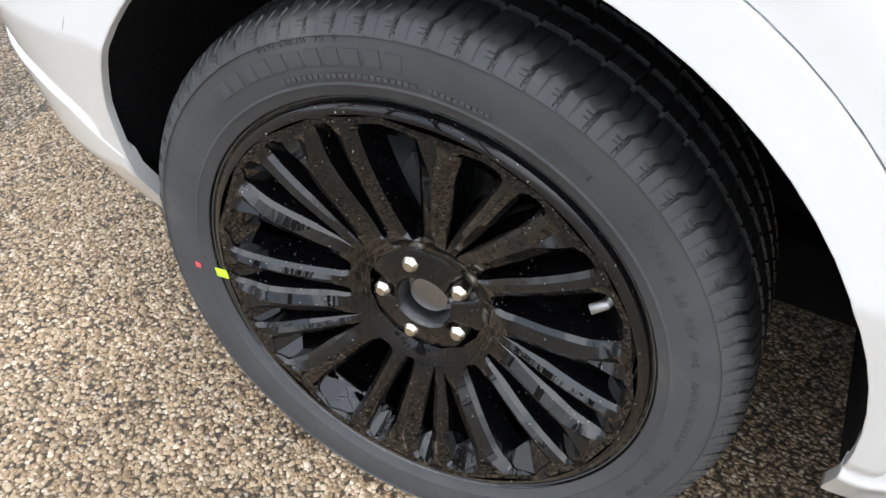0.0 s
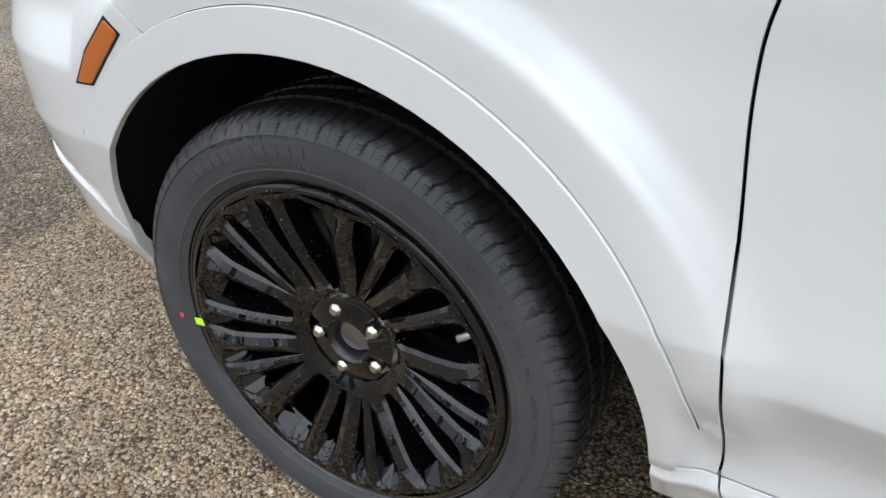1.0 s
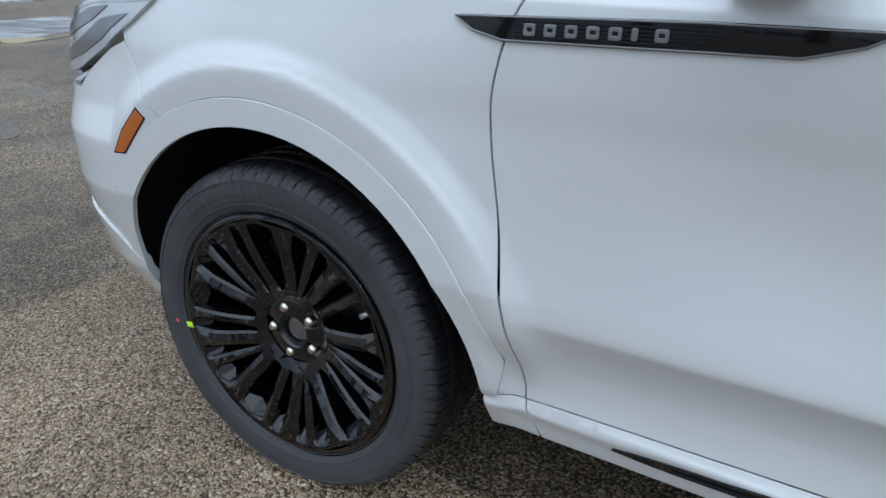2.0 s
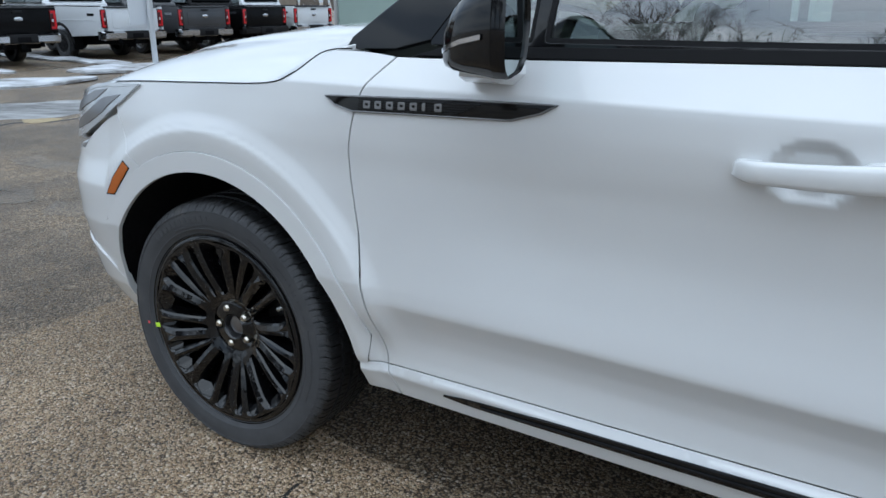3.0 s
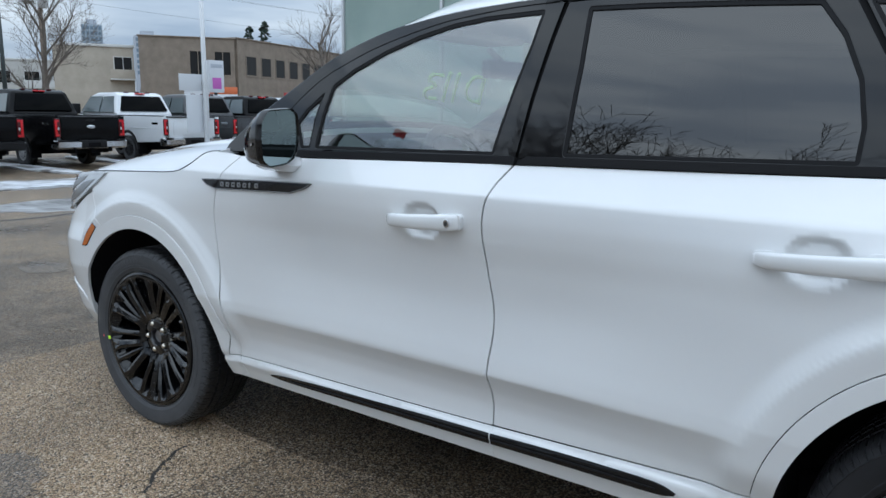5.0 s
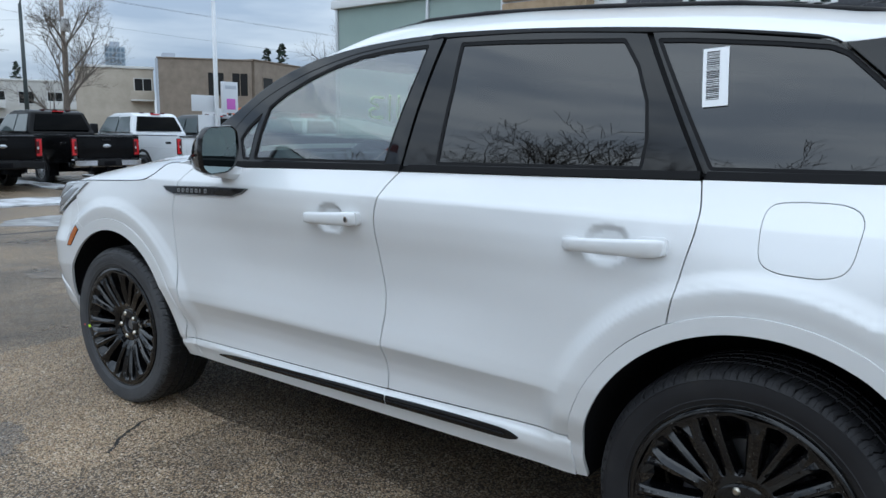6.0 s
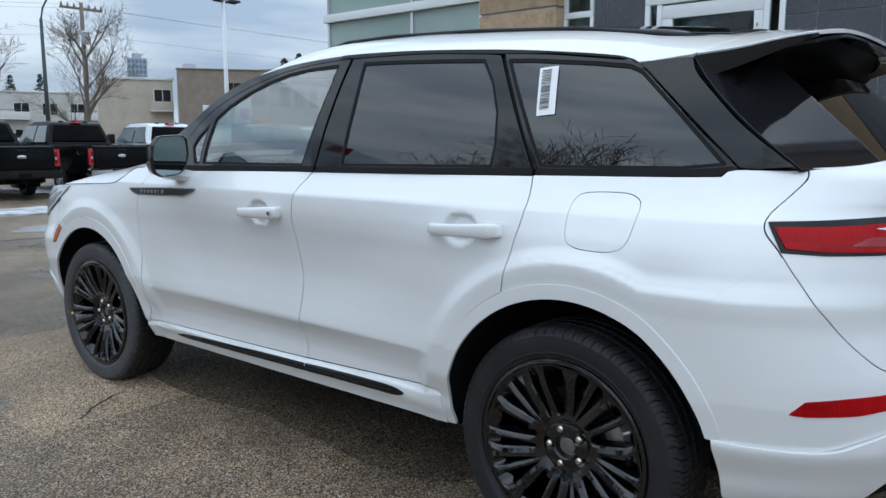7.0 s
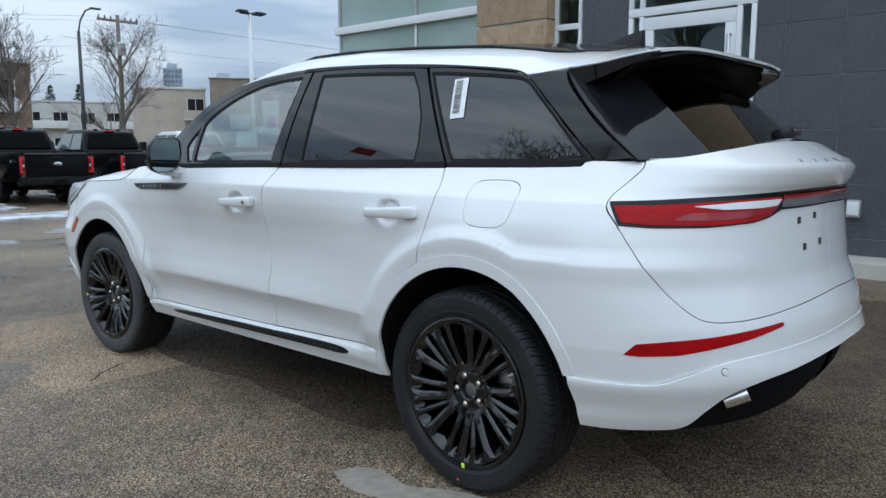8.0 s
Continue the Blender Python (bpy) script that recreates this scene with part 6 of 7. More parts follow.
def patch(name, outline, material, label, category, height=.006, crown=.0, wob=0.0, kind="structure", seed=3):
    """A low irregular layer on the ground."""
    rng = np.random.default_rng(seed)
    o = dens(bend(list(outline) + [outline[0]], 6)[:-1], .12)
    ph = rng.uniform(0, 6.28, 6)
    c = o.mean(0)
    ang = np.arctan2(o[:, 1] - c[1], o[:, 0] - c[0])
    k = 1 + wob * sum(np.sin((i + 2) * ang * 1.7 + ph[i]) for i in range(6)) / 3
    o = c + (o - c) * k[:, None]
    me = sheet(name, [tuple(p) for p in o], lambda x, y: np.stack([x, y, lie(x, y) + height + crown * (np.sin(x * 3.1 + y) * np.cos(y * 2.3) * .5 + .5)], -1), material, step=.2, gap=0, depth=height + .02)
    return tagged(new(name, me), label, category, kind=kind)


PEBBLE = mat("brown_pebbles", (0.2, 0.15, 0.1), 0.6)
p_geo = node(PEBBLE, "ShaderNodeNewGeometry")
p_noise = node(PEBBLE, "ShaderNodeTexNoise", Scale=420.0, Detail=3.0)
tie(PEBBLE, place_of(PEBBLE), p_noise.inputs["Vector"])
p_wide = node(PEBBLE, "ShaderNodeTexNoise", Scale=0.45, Detail=6.0, Roughness=0.62)
tie(PEBBLE, place_of(PEBBLE), p_wide.inputs["Vector"])
p_wet = ramp(PEBBLE, p_wide.outputs["Fac"], [(0.38, (0.66, 0.61, 0.55)), (0.52, (1.0, 0.93, 0.85)), (0.64, (1.32, 1.24, 1.15))])
tie(PEBBLE, blend(PEBBLE, 1.0, p_wet, blend(PEBBLE, 0.35, ramp(PEBBLE, p_geo.outputs["Random Per Island"], STONES), p_noise.outputs["Color"], "SOFT_LIGHT"), "MULTIPLY"), PEBBLE.node_tree.nodes["Principled BSDF"].inputs["Base Color"])


def pebbles(x0, x1, y0, y1, count, seed):
    """Rounded stones half sunk in the asphalt."""
    rng = np.random.default_rng(seed)
    ring_n = 6
    c = np.stack([rng.uniform(x0, x1, count), rng.uniform(y0, y1, count)], 1)
    r = rng.uniform(.0022, .0048, count) * rng.choice([1, 1, 1, 1.35], count)
    st, an, h = rng.uniform(.62, 1.0, count), rng.uniform(0, np.pi, count), r * rng.uniform(.35, .75, count)
    a = np.arange(ring_n) * 2 * np.pi / ring_n
    rows = []
    for f, hz in ((1.0, -.10), (.82, .55)):
        jit = rng.uniform(.82, 1.12, (count, ring_n))
        px, py = np.cos(a)[None] * jit * (r * f)[:, None], np.sin(a)[None] * jit * (r * f * st)[:, None]
        qx, qy = px * np.cos(an)[:, None] - py * np.sin(an)[:, None], px * np.sin(an)[:, None] + py * np.cos(an)[:, None]
        rows.append(np.stack([c[:, :1] + qx, c[:, 1:] + qy, np.repeat((h * hz)[:, None], ring_n, 1)], -1))
    top = np.stack([c[:, 0], c[:, 1], h * .8], -1)[:, None]
    v = np.concatenate([rows[0], rows[1], top], 1)
    k = ring_n
    one = [(i, (i + 1) % k, k + (i + 1) % k, k + i) for i in range(k)] + [(k + i, k + (i + 1) % k, 2 * k, 2 * k) for i in range(k)]
    m = 2 * k + 1
    quads = np.array(one[:k])[None] + (np.arange(count) * m)[:, None, None]
    tris = np.array([f[:3] for f in one[k:]])[None] + (np.arange(count) * m)[:, None, None]
    return v.reshape(-1, 3), [tuple(f) for f in quads.reshape(-1, 4)] + [tuple(f) for f in tris.reshape(-1, 3)]


pv, pf = pebbles(-1.25, .55, -1.45, -.35, 36000, 4)
tagged(new("loose_stones", mesh_of("loose_stones", pv, pf, PEBBLE)), "rounded brown and grey stones set in the asphalt", "stones", kind="stuff")

# behind the car: wet ground, with shade also painted into its colour
patch("wet_patch", [(2.3, .9), (2.7, .1), (3.2, -.25), (3.8, -.55), (4.8, -.7), (7.0, -.3), (7.6, 1.6), (6.5, 3.2), (4.2, 3.5), (2.6, 2.6)], SHADEDASPHALT, "darker aggregate asphalt, wet and with shade painted in", "wet patch", .003, wob=.03)
# under the car: dark sheet painted in for the car's own shade
patch("wet_patch", [(-.75, .85), (-.70, -.30), (-.20, -.62), (.45, -.74), (1.20, -.70), (1.95, -.76), (2.22, -.40), (2.15, .85), (.60, 1.0)], SHADEDASPHALT, "darker aggregate asphalt, wet and with shade painted in", "wet patch", .003, wob=.02, seed=8)
FILM = mat("shallow_puddle_on_asphalt", (0.06, 0.055, 0.05), 0.3, spec=0.45)
asphalt_nodes(FILM, 0.8, (0.20, 0.50))
TAR = grain(mat("dark_tar_stain", (0.02, 0.019, 0.018), 0.6), [(0.35, (0.010, 0.010, 0.009)), (0.7, (0.035, 0.032, 0.029))], scale=60.0, bump=0.5, fine=150.0)
SLUSH = grain(mat("thin_grey_slush", (0.3, 0.3, 0.3), 0.6), [(0.38, (0.10, 0.095, 0.088)), (0.52, (0.26, 0.255, 0.25)), (0.66, (0.42, 0.42, 0.42))], scale=2.2, detail=9.0, stretch=(.5, 1.6, 1), bump=0.4, fine=60.0, rough_range=(0.25, 0.7))
SAND = grain(mat("yellow_grit", (0.42, 0.33, 0.19), 0.9), [(0.35, (0.30, 0.23, 0.13)), (0.7, (0.46, 0.37, 0.22))], scale=30.0, bump=0.5, fine=150.0)
for i, pts in enumerate(([(-4.9, 1.05), (-4.8, 1.32), (-4.45, 1.22), (-4.15, 1.26), (-3.82, 1.02), (-4.25, .98)], [(-2.85, .18), (-3.05, .42), (-2.82, .46), (-2.58, .28)], [(-3.9, .38), (-3.54, .52), (-3.22, .32), (-3.44, .14)], [(-.35, -1.52), (-.10, -1.34), (.12, -1.42), (.25, -1.62), (-.05, -1.72)])):
    patch("puddle", pts, FILM, "shallow puddle film on the asphalt", "puddle", .0025, wob=.13, seed=20 + i)
for i, pts in enumerate(([(-10.4, 3.4), (-9.2, 4.5), (-7.5, 3.7), (-7.3, 3.0), (-8.1, 2.3), (-9.4, 2.2)], [(-9.0, .4), (-7.9, 1.1), (-7.2, .9), (-7.6, -.2)])):
    patch("slush_patch", pts, SLUSH, "thin smear of grey slush and salt", "slush", .004, wob=.10, seed=30 + i)
patch("grit_patch", [(-7.5, 2.66), (-7.05, 2.86), (-6.8, 2.62), (-7.05, 2.47)], SAND, "small spill of yellow grit beside a pavement seam", "grit", .006, wob=.15, seed=41)
patch("tar_seam", [(-7.6, 1.2), (-7.28, 2.06), (-7.30, 2.5), (-6.82, 2.66), (-6.72, 3.3), (-6.66, 3.28), (-6.74, 2.6), (-7.20, 2.42), (-7.18, 2.05), (-7.5, 1.2)], TAR, "dark seam in the asphalt", "seam", .003)
patch("oil_stain", [(1.18, -.50), (1.22, -.42), (1.32, -.36), (1.36, -.42), (1.33, -.49), (1.25, -.46)], TAR, "dark wet stain under the sill", "stain", .0015, wob=.12, seed=44)
crack_pts = [(.47, -1.25), (.43, -1.19), (.385, -1.155), (.36, -1.12), (.34, -1.10), (.315, -1.045), (.28, -1.00), (.275, -.95)]
rngc = random.Random(6)
crack = [(x + rngc.uniform(-.006, .006), y + rngc.uniform(-.006, .006)) for x, y in crack_pts]
tagged(new("asphalt_crack", sheet("asphalt_crack", [(x - .006, y - .004) for x, y in crack] + [(x + .005, y + .004) for x, y in crack[::-1]], lambda x, y: np.stack([x, y, lie(x, y) + .0018], -1), TAR, step=.03, gap=0, depth=0)), "narrow dark crack in the asphalt", "crack", kind="structure")
stone = bmesh.new()
bmesh.ops.create_icosphere(stone, subdivisions=2, radius=.016)
for v in stone.verts:
    v.co = v.co * (1 + .25 * math.sin(v.co.x * 190 + v.co.y * 130)) * (1 if v.co.z > 0 else .5)
stone_ob = tagged(new("loose_stone", from_bm("loose_stone", stone, SALT, 60)), "small pale loose stone beside the tyre", "stone")
stone_ob.location = (2.34, -.745, .008)
patch("salt_patch", [(2.25, -1.11), (2.33, -1.00), (2.44, -.99), (2.56, -1.01), (2.70, -.93), (2.90, -.90), (3.02, -1.00), (2.80, -1.06), (2.55, -1.14), (2.41, -1.16)], SALT, "pale dried silt patch on the asphalt", "stain", .004, wob=.02)
for i, pts in enumerate(([(-13.5, 1.5), (-13.0, 4.0), (-12.6, 6.2), (-13.4, 7.5), (-14.4, 6.5), (-14.8, 3.5)], [(-14.3, 7.8), (-13.7, 9.8), (-14.2, 11.5), (-15.6, 11.2), (-15.8, 8.6)], [(-16.9, 3.0), (-16.6, 4.3), (-19.0, 4.2), (-21, 3.6), (-19.5, 2.9)], [(-16.6, 6.8), (-16.5, 7.4), (-22, 7.4), (-22, 6.7)], [(-16.6, 9.8), (-16.5, 10.5), (-22, 10.5), (-22, 9.9)])):
    patch("snow_strip", pts, SNOW, "low strip of dirty leftover snow on asphalt", "snow", .03, .05, .07, seed=i)

WALL_Y = 4.30


def solid(name, material, *args, label="", category="", kind="structure", bevel=0.0):
    ob = new(name, box(name, material, *args, bevel))
    return tagged(ob, label, category, kind=kind) if label else ob


solid("pavement", CONCRETE, -4.2, 14, 3.86, WALL_Y + .02, -.1, .285, label="pale concrete walk along the building", category="pavement", bevel=.015)
wall_tile = solid("wall_tile", GROUT, -.04, .51, WALL_Y + .012, WALL_Y + .35, 0, 7.5, label="dark grey tiled wall with pale joints", category="wall")
wall_tile_east = solid("wall_tile_east", GROUT, 1.79, 14, WALL_Y + .012, WALL_Y + .35, 0, 7.5, label="dark grey tiled wall with pale joints", category="wall")
solid("wall_over_door", GROUT, .51, 1.79, WALL_Y + .012, WALL_Y + .35, 3.3, 7.5, label="dark grey tiled wall over the door", category="wall")
solid("wall_upper", PRECAST, -.36, 14, WALL_Y - .03, WALL_Y + .011, 3.62, 7.45, label="tan precast upper wall of the building", category="wall")
tile_me = {}


def tiles(wall, x0, x1, z0, z1, w=.486, h=.466, ox=.095, oz=.435):
    z = oz - math.ceil((oz - z0) / h) * h
    while z < z1:
        x = ox - math.ceil((ox - x0) / w) * w
        while x < x1:
            a, b, c, d = max(x, x0), min(x + w, x1), max(z, z0), min(z + h, z1)
            if b - a > .03 and d - c > .03:
                key = (round(b - a, 3), round(d - c, 3))
                if key not in tile_me:
                    tile_me[key] = box("tile", TILE, .0045, key[0] - .0045, 0, .014, .0045, key[1] - .0045, .0015, 1)
                put("tile", tile_me[key], wall, "", Matrix.Translation((a, WALL_Y, c)))
            x += w
        z += h


tiles(wall_tile, -.04, .51, .29, 3.6)
tiles(wall_tile_east, 1.79, 5.2, .29, 3.6)
solid("wall_north", DRAPE, -3.9, 13, 9.0, 9.3, 0, 7.5, label="pale inner wall of the showroom", category="wall")
solid("wall_west", FRAMEGREY, -4.0, -3.9, WALL_Y + .10, 9.3, 0, .4, label="low end wall of the showroom", category="wall")
solid("roof_slab", CONCRETE, -4.2, 14, WALL_Y - .1, 9.4, 7.5, 7.9, label="flat roof of the building", category="roof")
solid("ceiling", DRAPE, -3.9, 13.9, WALL_Y + .3, 9.0, 3.9, 4.1, label="pale showroom ceiling", category="ceiling")
solid("showroom_floor", CONCRETE, -3.9, 13.9, WALL_Y + .35, 9.0, .2, .29, label="showroom floor", category="floor")
solid("wall_upper_west", DRAPE, -4.0, -3.9, WALL_Y + .1, 9.3, 7.0, 7.5, label="upper end wall of the showroom", category="wall")

# glazed front: panes between mullions, and round the corner
SPANDREL = mat("green_back_painted_glass", (0.30, 0.39, 0.36), 0.06, spec=0.6)
grain(SPANDREL, [(0.35, (0.27, 0.355, 0.33)), (0.65, (0.33, 0.42, 0.39))], scale=0.6, rough_range=(0.03, 0.08))
window_1 = tagged(new("window_1", box("window_1", FRAMEWHITE, -4.06, -1.36, WALL_Y - .035, WALL_Y + .06, 2.775, 2.875, .006)), "green-tinted shop glazing with a pale aluminium rail", "window", kind="structure")
for x in (-4.0, -2.51, -1.47):
    put("mullion", box("mullion", FRAMEGREY, x - .02, x + .02, WALL_Y + .001, WALL_Y + .08, .29, 2.774, .003), window_1)
    put("mullion", box("mullion", FRAMEGREY, x - .02, x + .02, WALL_Y + .001, WALL_Y + .08, 2.876, 7.4, .003), window_1)
for a, b in ((-3.98, -2.53), (-2.49, -1.49), (-1.45, -1.37)):
    for c, d in ((.30, 2.77), (2.88, 5.2), (5.2, 7.4)):
        p = put("pane", box("pane", SPANDREL, a, b, WALL_Y + .03, WALL_Y + .036, c, d), window_1)
        p.visible_shadow = False
window_2 = tagged(new("window_2", box("window_2", FRAMEWHITE, -4.065, -3.95, WALL_Y + .062, 9.3, 2.775, 2.875, .006)), "green-tinted glazing on the building's end", "window", kind="structure")
for y in (5.9, 7.5, 9.2):
    put("mullion", box("mullion", FRAMEGREY, -4.02, -3.96, y - .02, y + .02, .4, 2.774, .003), window_2)
for a, b in ((WALL_Y + .09, 5.88), (5.92, 7.48), (7.52, 9.18)):
    for c, d in ((.40, 2.77), (2.88, 7.0)):
        p = put("pane", box("pane", SPANDREL, -4.0, -3.994, a, b, c, d), window_2)
        p.visible_shadow = False
for i, x in enumerate((-3.55, -2.9, -2.2, -1.7)):
    dr = bmesh.new()
    for k in range(9):
        box_bm(dr, x + k * .045, x + k * .045 + .038, 5.2 + .03 * (k % 2), 5.23 + .03 * (k % 2), .4, 3.85, .01)
    tagged(new("curtain", from_bm("curtain", dr, DRAPE)), "pale curtain hanging behind the glazing", "curtain", group="curtains")
column = tagged(new("column", box("column", PRECAST, -1.36, -.38, WALL_Y - .17, WALL_Y + .3, .285, 2.575, .012)), "tan precast column with a shadow joint", "column", kind="structure")
put("block", box("block", PRECAST, -1.36, -.38, WALL_Y - .17, WALL_Y + .3, 2.595, 4.6, .012), column)
put("block", box("block", PRECAST, -1.36, -.38, WALL_Y - .17, WALL_Y + .3, 4.62, 7.45, .012), column)
put("joint", box("joint", GROUT, -1.34, -.40, WALL_Y - .15, WALL_Y + .28, 2.56, 2.61), column)
window_3 = tagged(new("window_3", box("window_3", FRAMEWHITE, -.375, -.045, WALL_Y - .02, WALL_Y + .05, 2.47, 2.53, .004)), "narrow window in a white aluminium frame", "window", kind="structure")
for x in (-.36, -.06):
    put("window_frame", box("window_frame", FRAMEWHITE, x - .018, x + .018, WALL_Y - .021, WALL_Y + .05, .3, 2.468, .003), window_3)
    put("window_frame", box("window_frame", FRAMEWHITE, x - .018, x + .018, WALL_Y - .021, WALL_Y + .05, 2.532, 5.0, .003), window_3)
for c, d in ((.3, 2.468), (2.532, 5.0)):
    put("pane", box("pane", DOORGLASS, -.34, -.08, WALL_Y + .01, WALL_Y + .016, c, d), window_3).visible_shadow = False
door_1 = tagged(new("door_1", box("door_1", FRAMEWHITE, .51, 1.79, WALL_Y - .015, WALL_Y + .05, 2.51, 2.59, .004)), "white aluminium glazed door with side lights", "door", kind="structure")
for x in (.535, .655, 1.635, 1.765):
    put("door_frame", box("door_frame", FRAMEWHITE, x - .024, x + .024, WALL_Y - .014, WALL_Y + .05, .29, 2.508, .003), door_1)
    put("door_frame", box("door_frame", FRAMEWHITE, x - .024, x + .024, WALL_Y - .014, WALL_Y + .05, 2.592, 3.28, .003), door_1)
for a, b, c, d in ((.56, .63, .3, 2.50), (1.66, 1.74, .3, 2.50), (.56, .63, 2.60, 3.27), (.68, 1.61, 2.60, 3.27), (1.66, 1.74, 2.60, 3.27)):
    put("pane", box("pane", DOORGLASS, a, b, WALL_Y + .015, WALL_Y + .021, c, d), door_1).visible_shadow = False
put("head_rail", box("head_rail", FRAMEWHITE, .51, 1.79, WALL_Y - .013, WALL_Y + .05, 3.25, 3.33, .003), door_1)
leaf = put("door_leaf", box("door_leaf", FRAMEWHITE, .683, 1.607, WALL_Y - .008, WALL_Y + .04, 2.37, 2.492, .003), door_1, "white aluminium door leaf")
put("stile", box("stile", FRAMEWHITE, .683, .785, WALL_Y - .0075, WALL_Y + .04, .31, 2.368, .003), leaf)
put("stile", box("stile", FRAMEWHITE, 1.505, 1.607, WALL_Y - .0075, WALL_Y + .04, .31, 2.368, .003), leaf)
put("bottom_rail", box("bottom_rail", FRAMEWHITE, .787, 1.503, WALL_Y - .007, WALL_Y + .04, .31, .55, .003), leaf)
put("pane", box("pane", DOORGLASS, .787, 1.503, WALL_Y + .012, WALL_Y + .018, .552, 2.368), leaf).visible_shadow = False
put("pull_handle", tube("pull_handle", [(1.555, WALL_Y - .01, 1.15), (1.555, WALL_Y - .055, 1.15), (1.555, WALL_Y - .055, 2.25), (1.555, WALL_Y - .01, 2.25)], .014, FRAMEGREY, 10), leaf)
outlet = thing("power_outlet", (2.70, WALL_Y - .001, .69), "grey weatherproof outlet box on the tiled wall", "outlet")
put("box", box("outlet_box", FRAMEGREY, -.055, .055, -.05, 0, -.075, .075, .01), outlet)
put("cover", box("outlet_cover", FRAMEWHITE, -.045, .045, -.062, -.051, -.055, .06, .005), outlet)


# ---- parked pickup trucks ----
def prism(name, side, y0, y1, material, inset_top=0.0, top=99.0, bevel=.03, tuck=None):
    """A side outline (x, z) drawn out from y0 to y1, leaning in above a height."""
    bm = bmesh.new()
    rows = []
    for y in (y0, y1):
        s = 1 if y > (y0 + y1) / 2 else -1
        rows.append([bm.verts.new((x, y - s * inset_top * max(0, z - top), z)) for x, z in side])
    n = len(side)
    for i in range(n):
        bm.faces.new((rows[0][i], rows[0][(i + 1) % n], rows[1][(i + 1) % n], rows[1][i]))
    bm.faces.new(rows[0][::-1])
    bm.faces.new(rows[1])
    bmesh.ops.recalc_face_normals(bm, faces=bm.faces[:])
    if bevel:
        bmesh.ops.bevel(bm, geom=bm.edges[:], offset=bevel, segments=2, profile=.6, affect="EDGES")
    return from_bm(name, bm, material, 40)


def pickup(place, paint, chrome, label, turn=0.0):
    """A four-door pickup with its tail at the origin, nose to negative x."""
    t = thing("pickup_truck", place, label, "truck", group="parked pickups", turn=turn)
    arch = [(-1.98 + .50 * math.cos(a), .50 + .50 * math.sin(a)) for a in np.linspace(math.pi, 0, 9)]
    archf = [(-5.45 + .50 * math.cos(a), .50 + .50 * math.sin(a)) for a in np.linspace(math.pi, 0, 9)]
    put("bed_side", prism("bed_side", [(-.05, .68), (-.05, 1.42), (-2.50, 1.44), (-2.50, .60)] + arch + [(-1.45, .62)], -1.01, -.93, paint, bevel=.02), t)
    put("bed_side", prism("bed_side", [(-.05, .68), (-.05, 1.42), (-2.50, 1.44), (-2.50, .60)] + arch + [(-1.45, .62)], .93, 1.01, paint, bevel=.02), t)
    put("bed_floor", box("bed_floor", SATIN, -2.5, -.12, -.92, .92, .72, .80, .01), t)
    gate = put("tailgate", box("tailgate", paint, -.12, -.03, -.815, .815, .74, 1.39, .02), t)
    put("gate_lip", prism("gate_lip", [(-.16, 1.385), (.005, 1.395), (-.01, 1.425), (-.16, 1.435)], -.815, .815, SATIN, bevel=.006), gate, "black plastic lip along the gate's top")
    put("gate_handle", box("gate_handle", SATIN, -.03, -.012, -.13, .13, 1.29, 1.345, .008), gate)
    put("gate_panel", box("gate_panel", paint, -.035, -.018, -.66, .66, .86, 1.26, .012), gate)
    put("oval_emblem", lathe("oval_emblem", [(.0, .0), (.105, .0), (.115, .012), (.10, .02), (.0, .018)], CHROMEDULL, 24, axis="z"), gate, "", pose(-.018, 0, 1.14, 0, 90, 0) @ Matrix.Diagonal((.45, 1, 1, 1)))
    for s in (-1, 1):
        lt = put("tail_lamp", box("tail_lamp", LAMPHOUSE, -.16, -.02, s * .91 - .085, s * .91 + .085, .86, 1.36, .03), t, "tall red tail lamp")
        put("red_strip", box("red_strip", TRUCKRED, -.05, -.012, s * .945 - .030, s * .945 + .030, .89, 1.33, .012), lt)
        put("red_strip", box("red_strip", TRUCKRED, -.05, -.013, s * .89 - .050, s * .89 + .024, 1.27, 1.33, .010), lt)
        put("red_strip", box("red_strip", TRUCKRED, -.05, -.013, s * .89 - .050, s * .89 + .024, .89, .95, .010), lt)
        put("clear_window", box("clear_window", FRAMEGREY, -.05, -.0135, s * .885 - .028, s * .885 + .020, 1.06, 1.13, .008), lt)
        put("bed_rail_cap", box("bed_rail_cap", SATIN, -2.50, -.08, s * .97 - .045, s * .97 + .045, 1.425, 1.452, .008), t)
        put("badge_bar", box("badge_bar", CHROMEDULL, -.62, -.30, s * 1.011 - .004, s * 1.011 + .004, 1.18, 1.25, .003), t)
        put("body_crease", prism("body_crease", [(-.18, 1.045), (-2.48, 1.055), (-2.48, 1.09), (-.18, 1.08)], s * 1.010 - .010, s * 1.010 + .010, paint, bevel=.006), t)
        for x in (-2.72, -3.70):
            put("door_handle", box("door_handle", paint, x - .24, x, s * 1.012 - .022, s * 1.012 + .022, 1.25, 1.30, .012), t)
        for x in (-2.60, -3.59):
            put("door_seam", box("door_seam", SEAL, x - .006, x + .006, s * 1.0 - .004, s * 1.0 + .004, .60, 1.47, 0), t)
        put("mud_flap", box("mud_flap", VOID, -1.45, -1.42, s * .86 - .14, s * .86 + .14, .26, .66, .005), t)
        put("arch_flare", ARCHFLARE, t, "", pose(-1.98, s * 1.005, .42, 0, 0, 0 if s < 0 else 180))
        put("side_step", box("side_step", SATIN, -4.75, -2.65, min(s * .88, s * 1.02), max(s * .88, s * 1.02), .42, .48, .02), t)
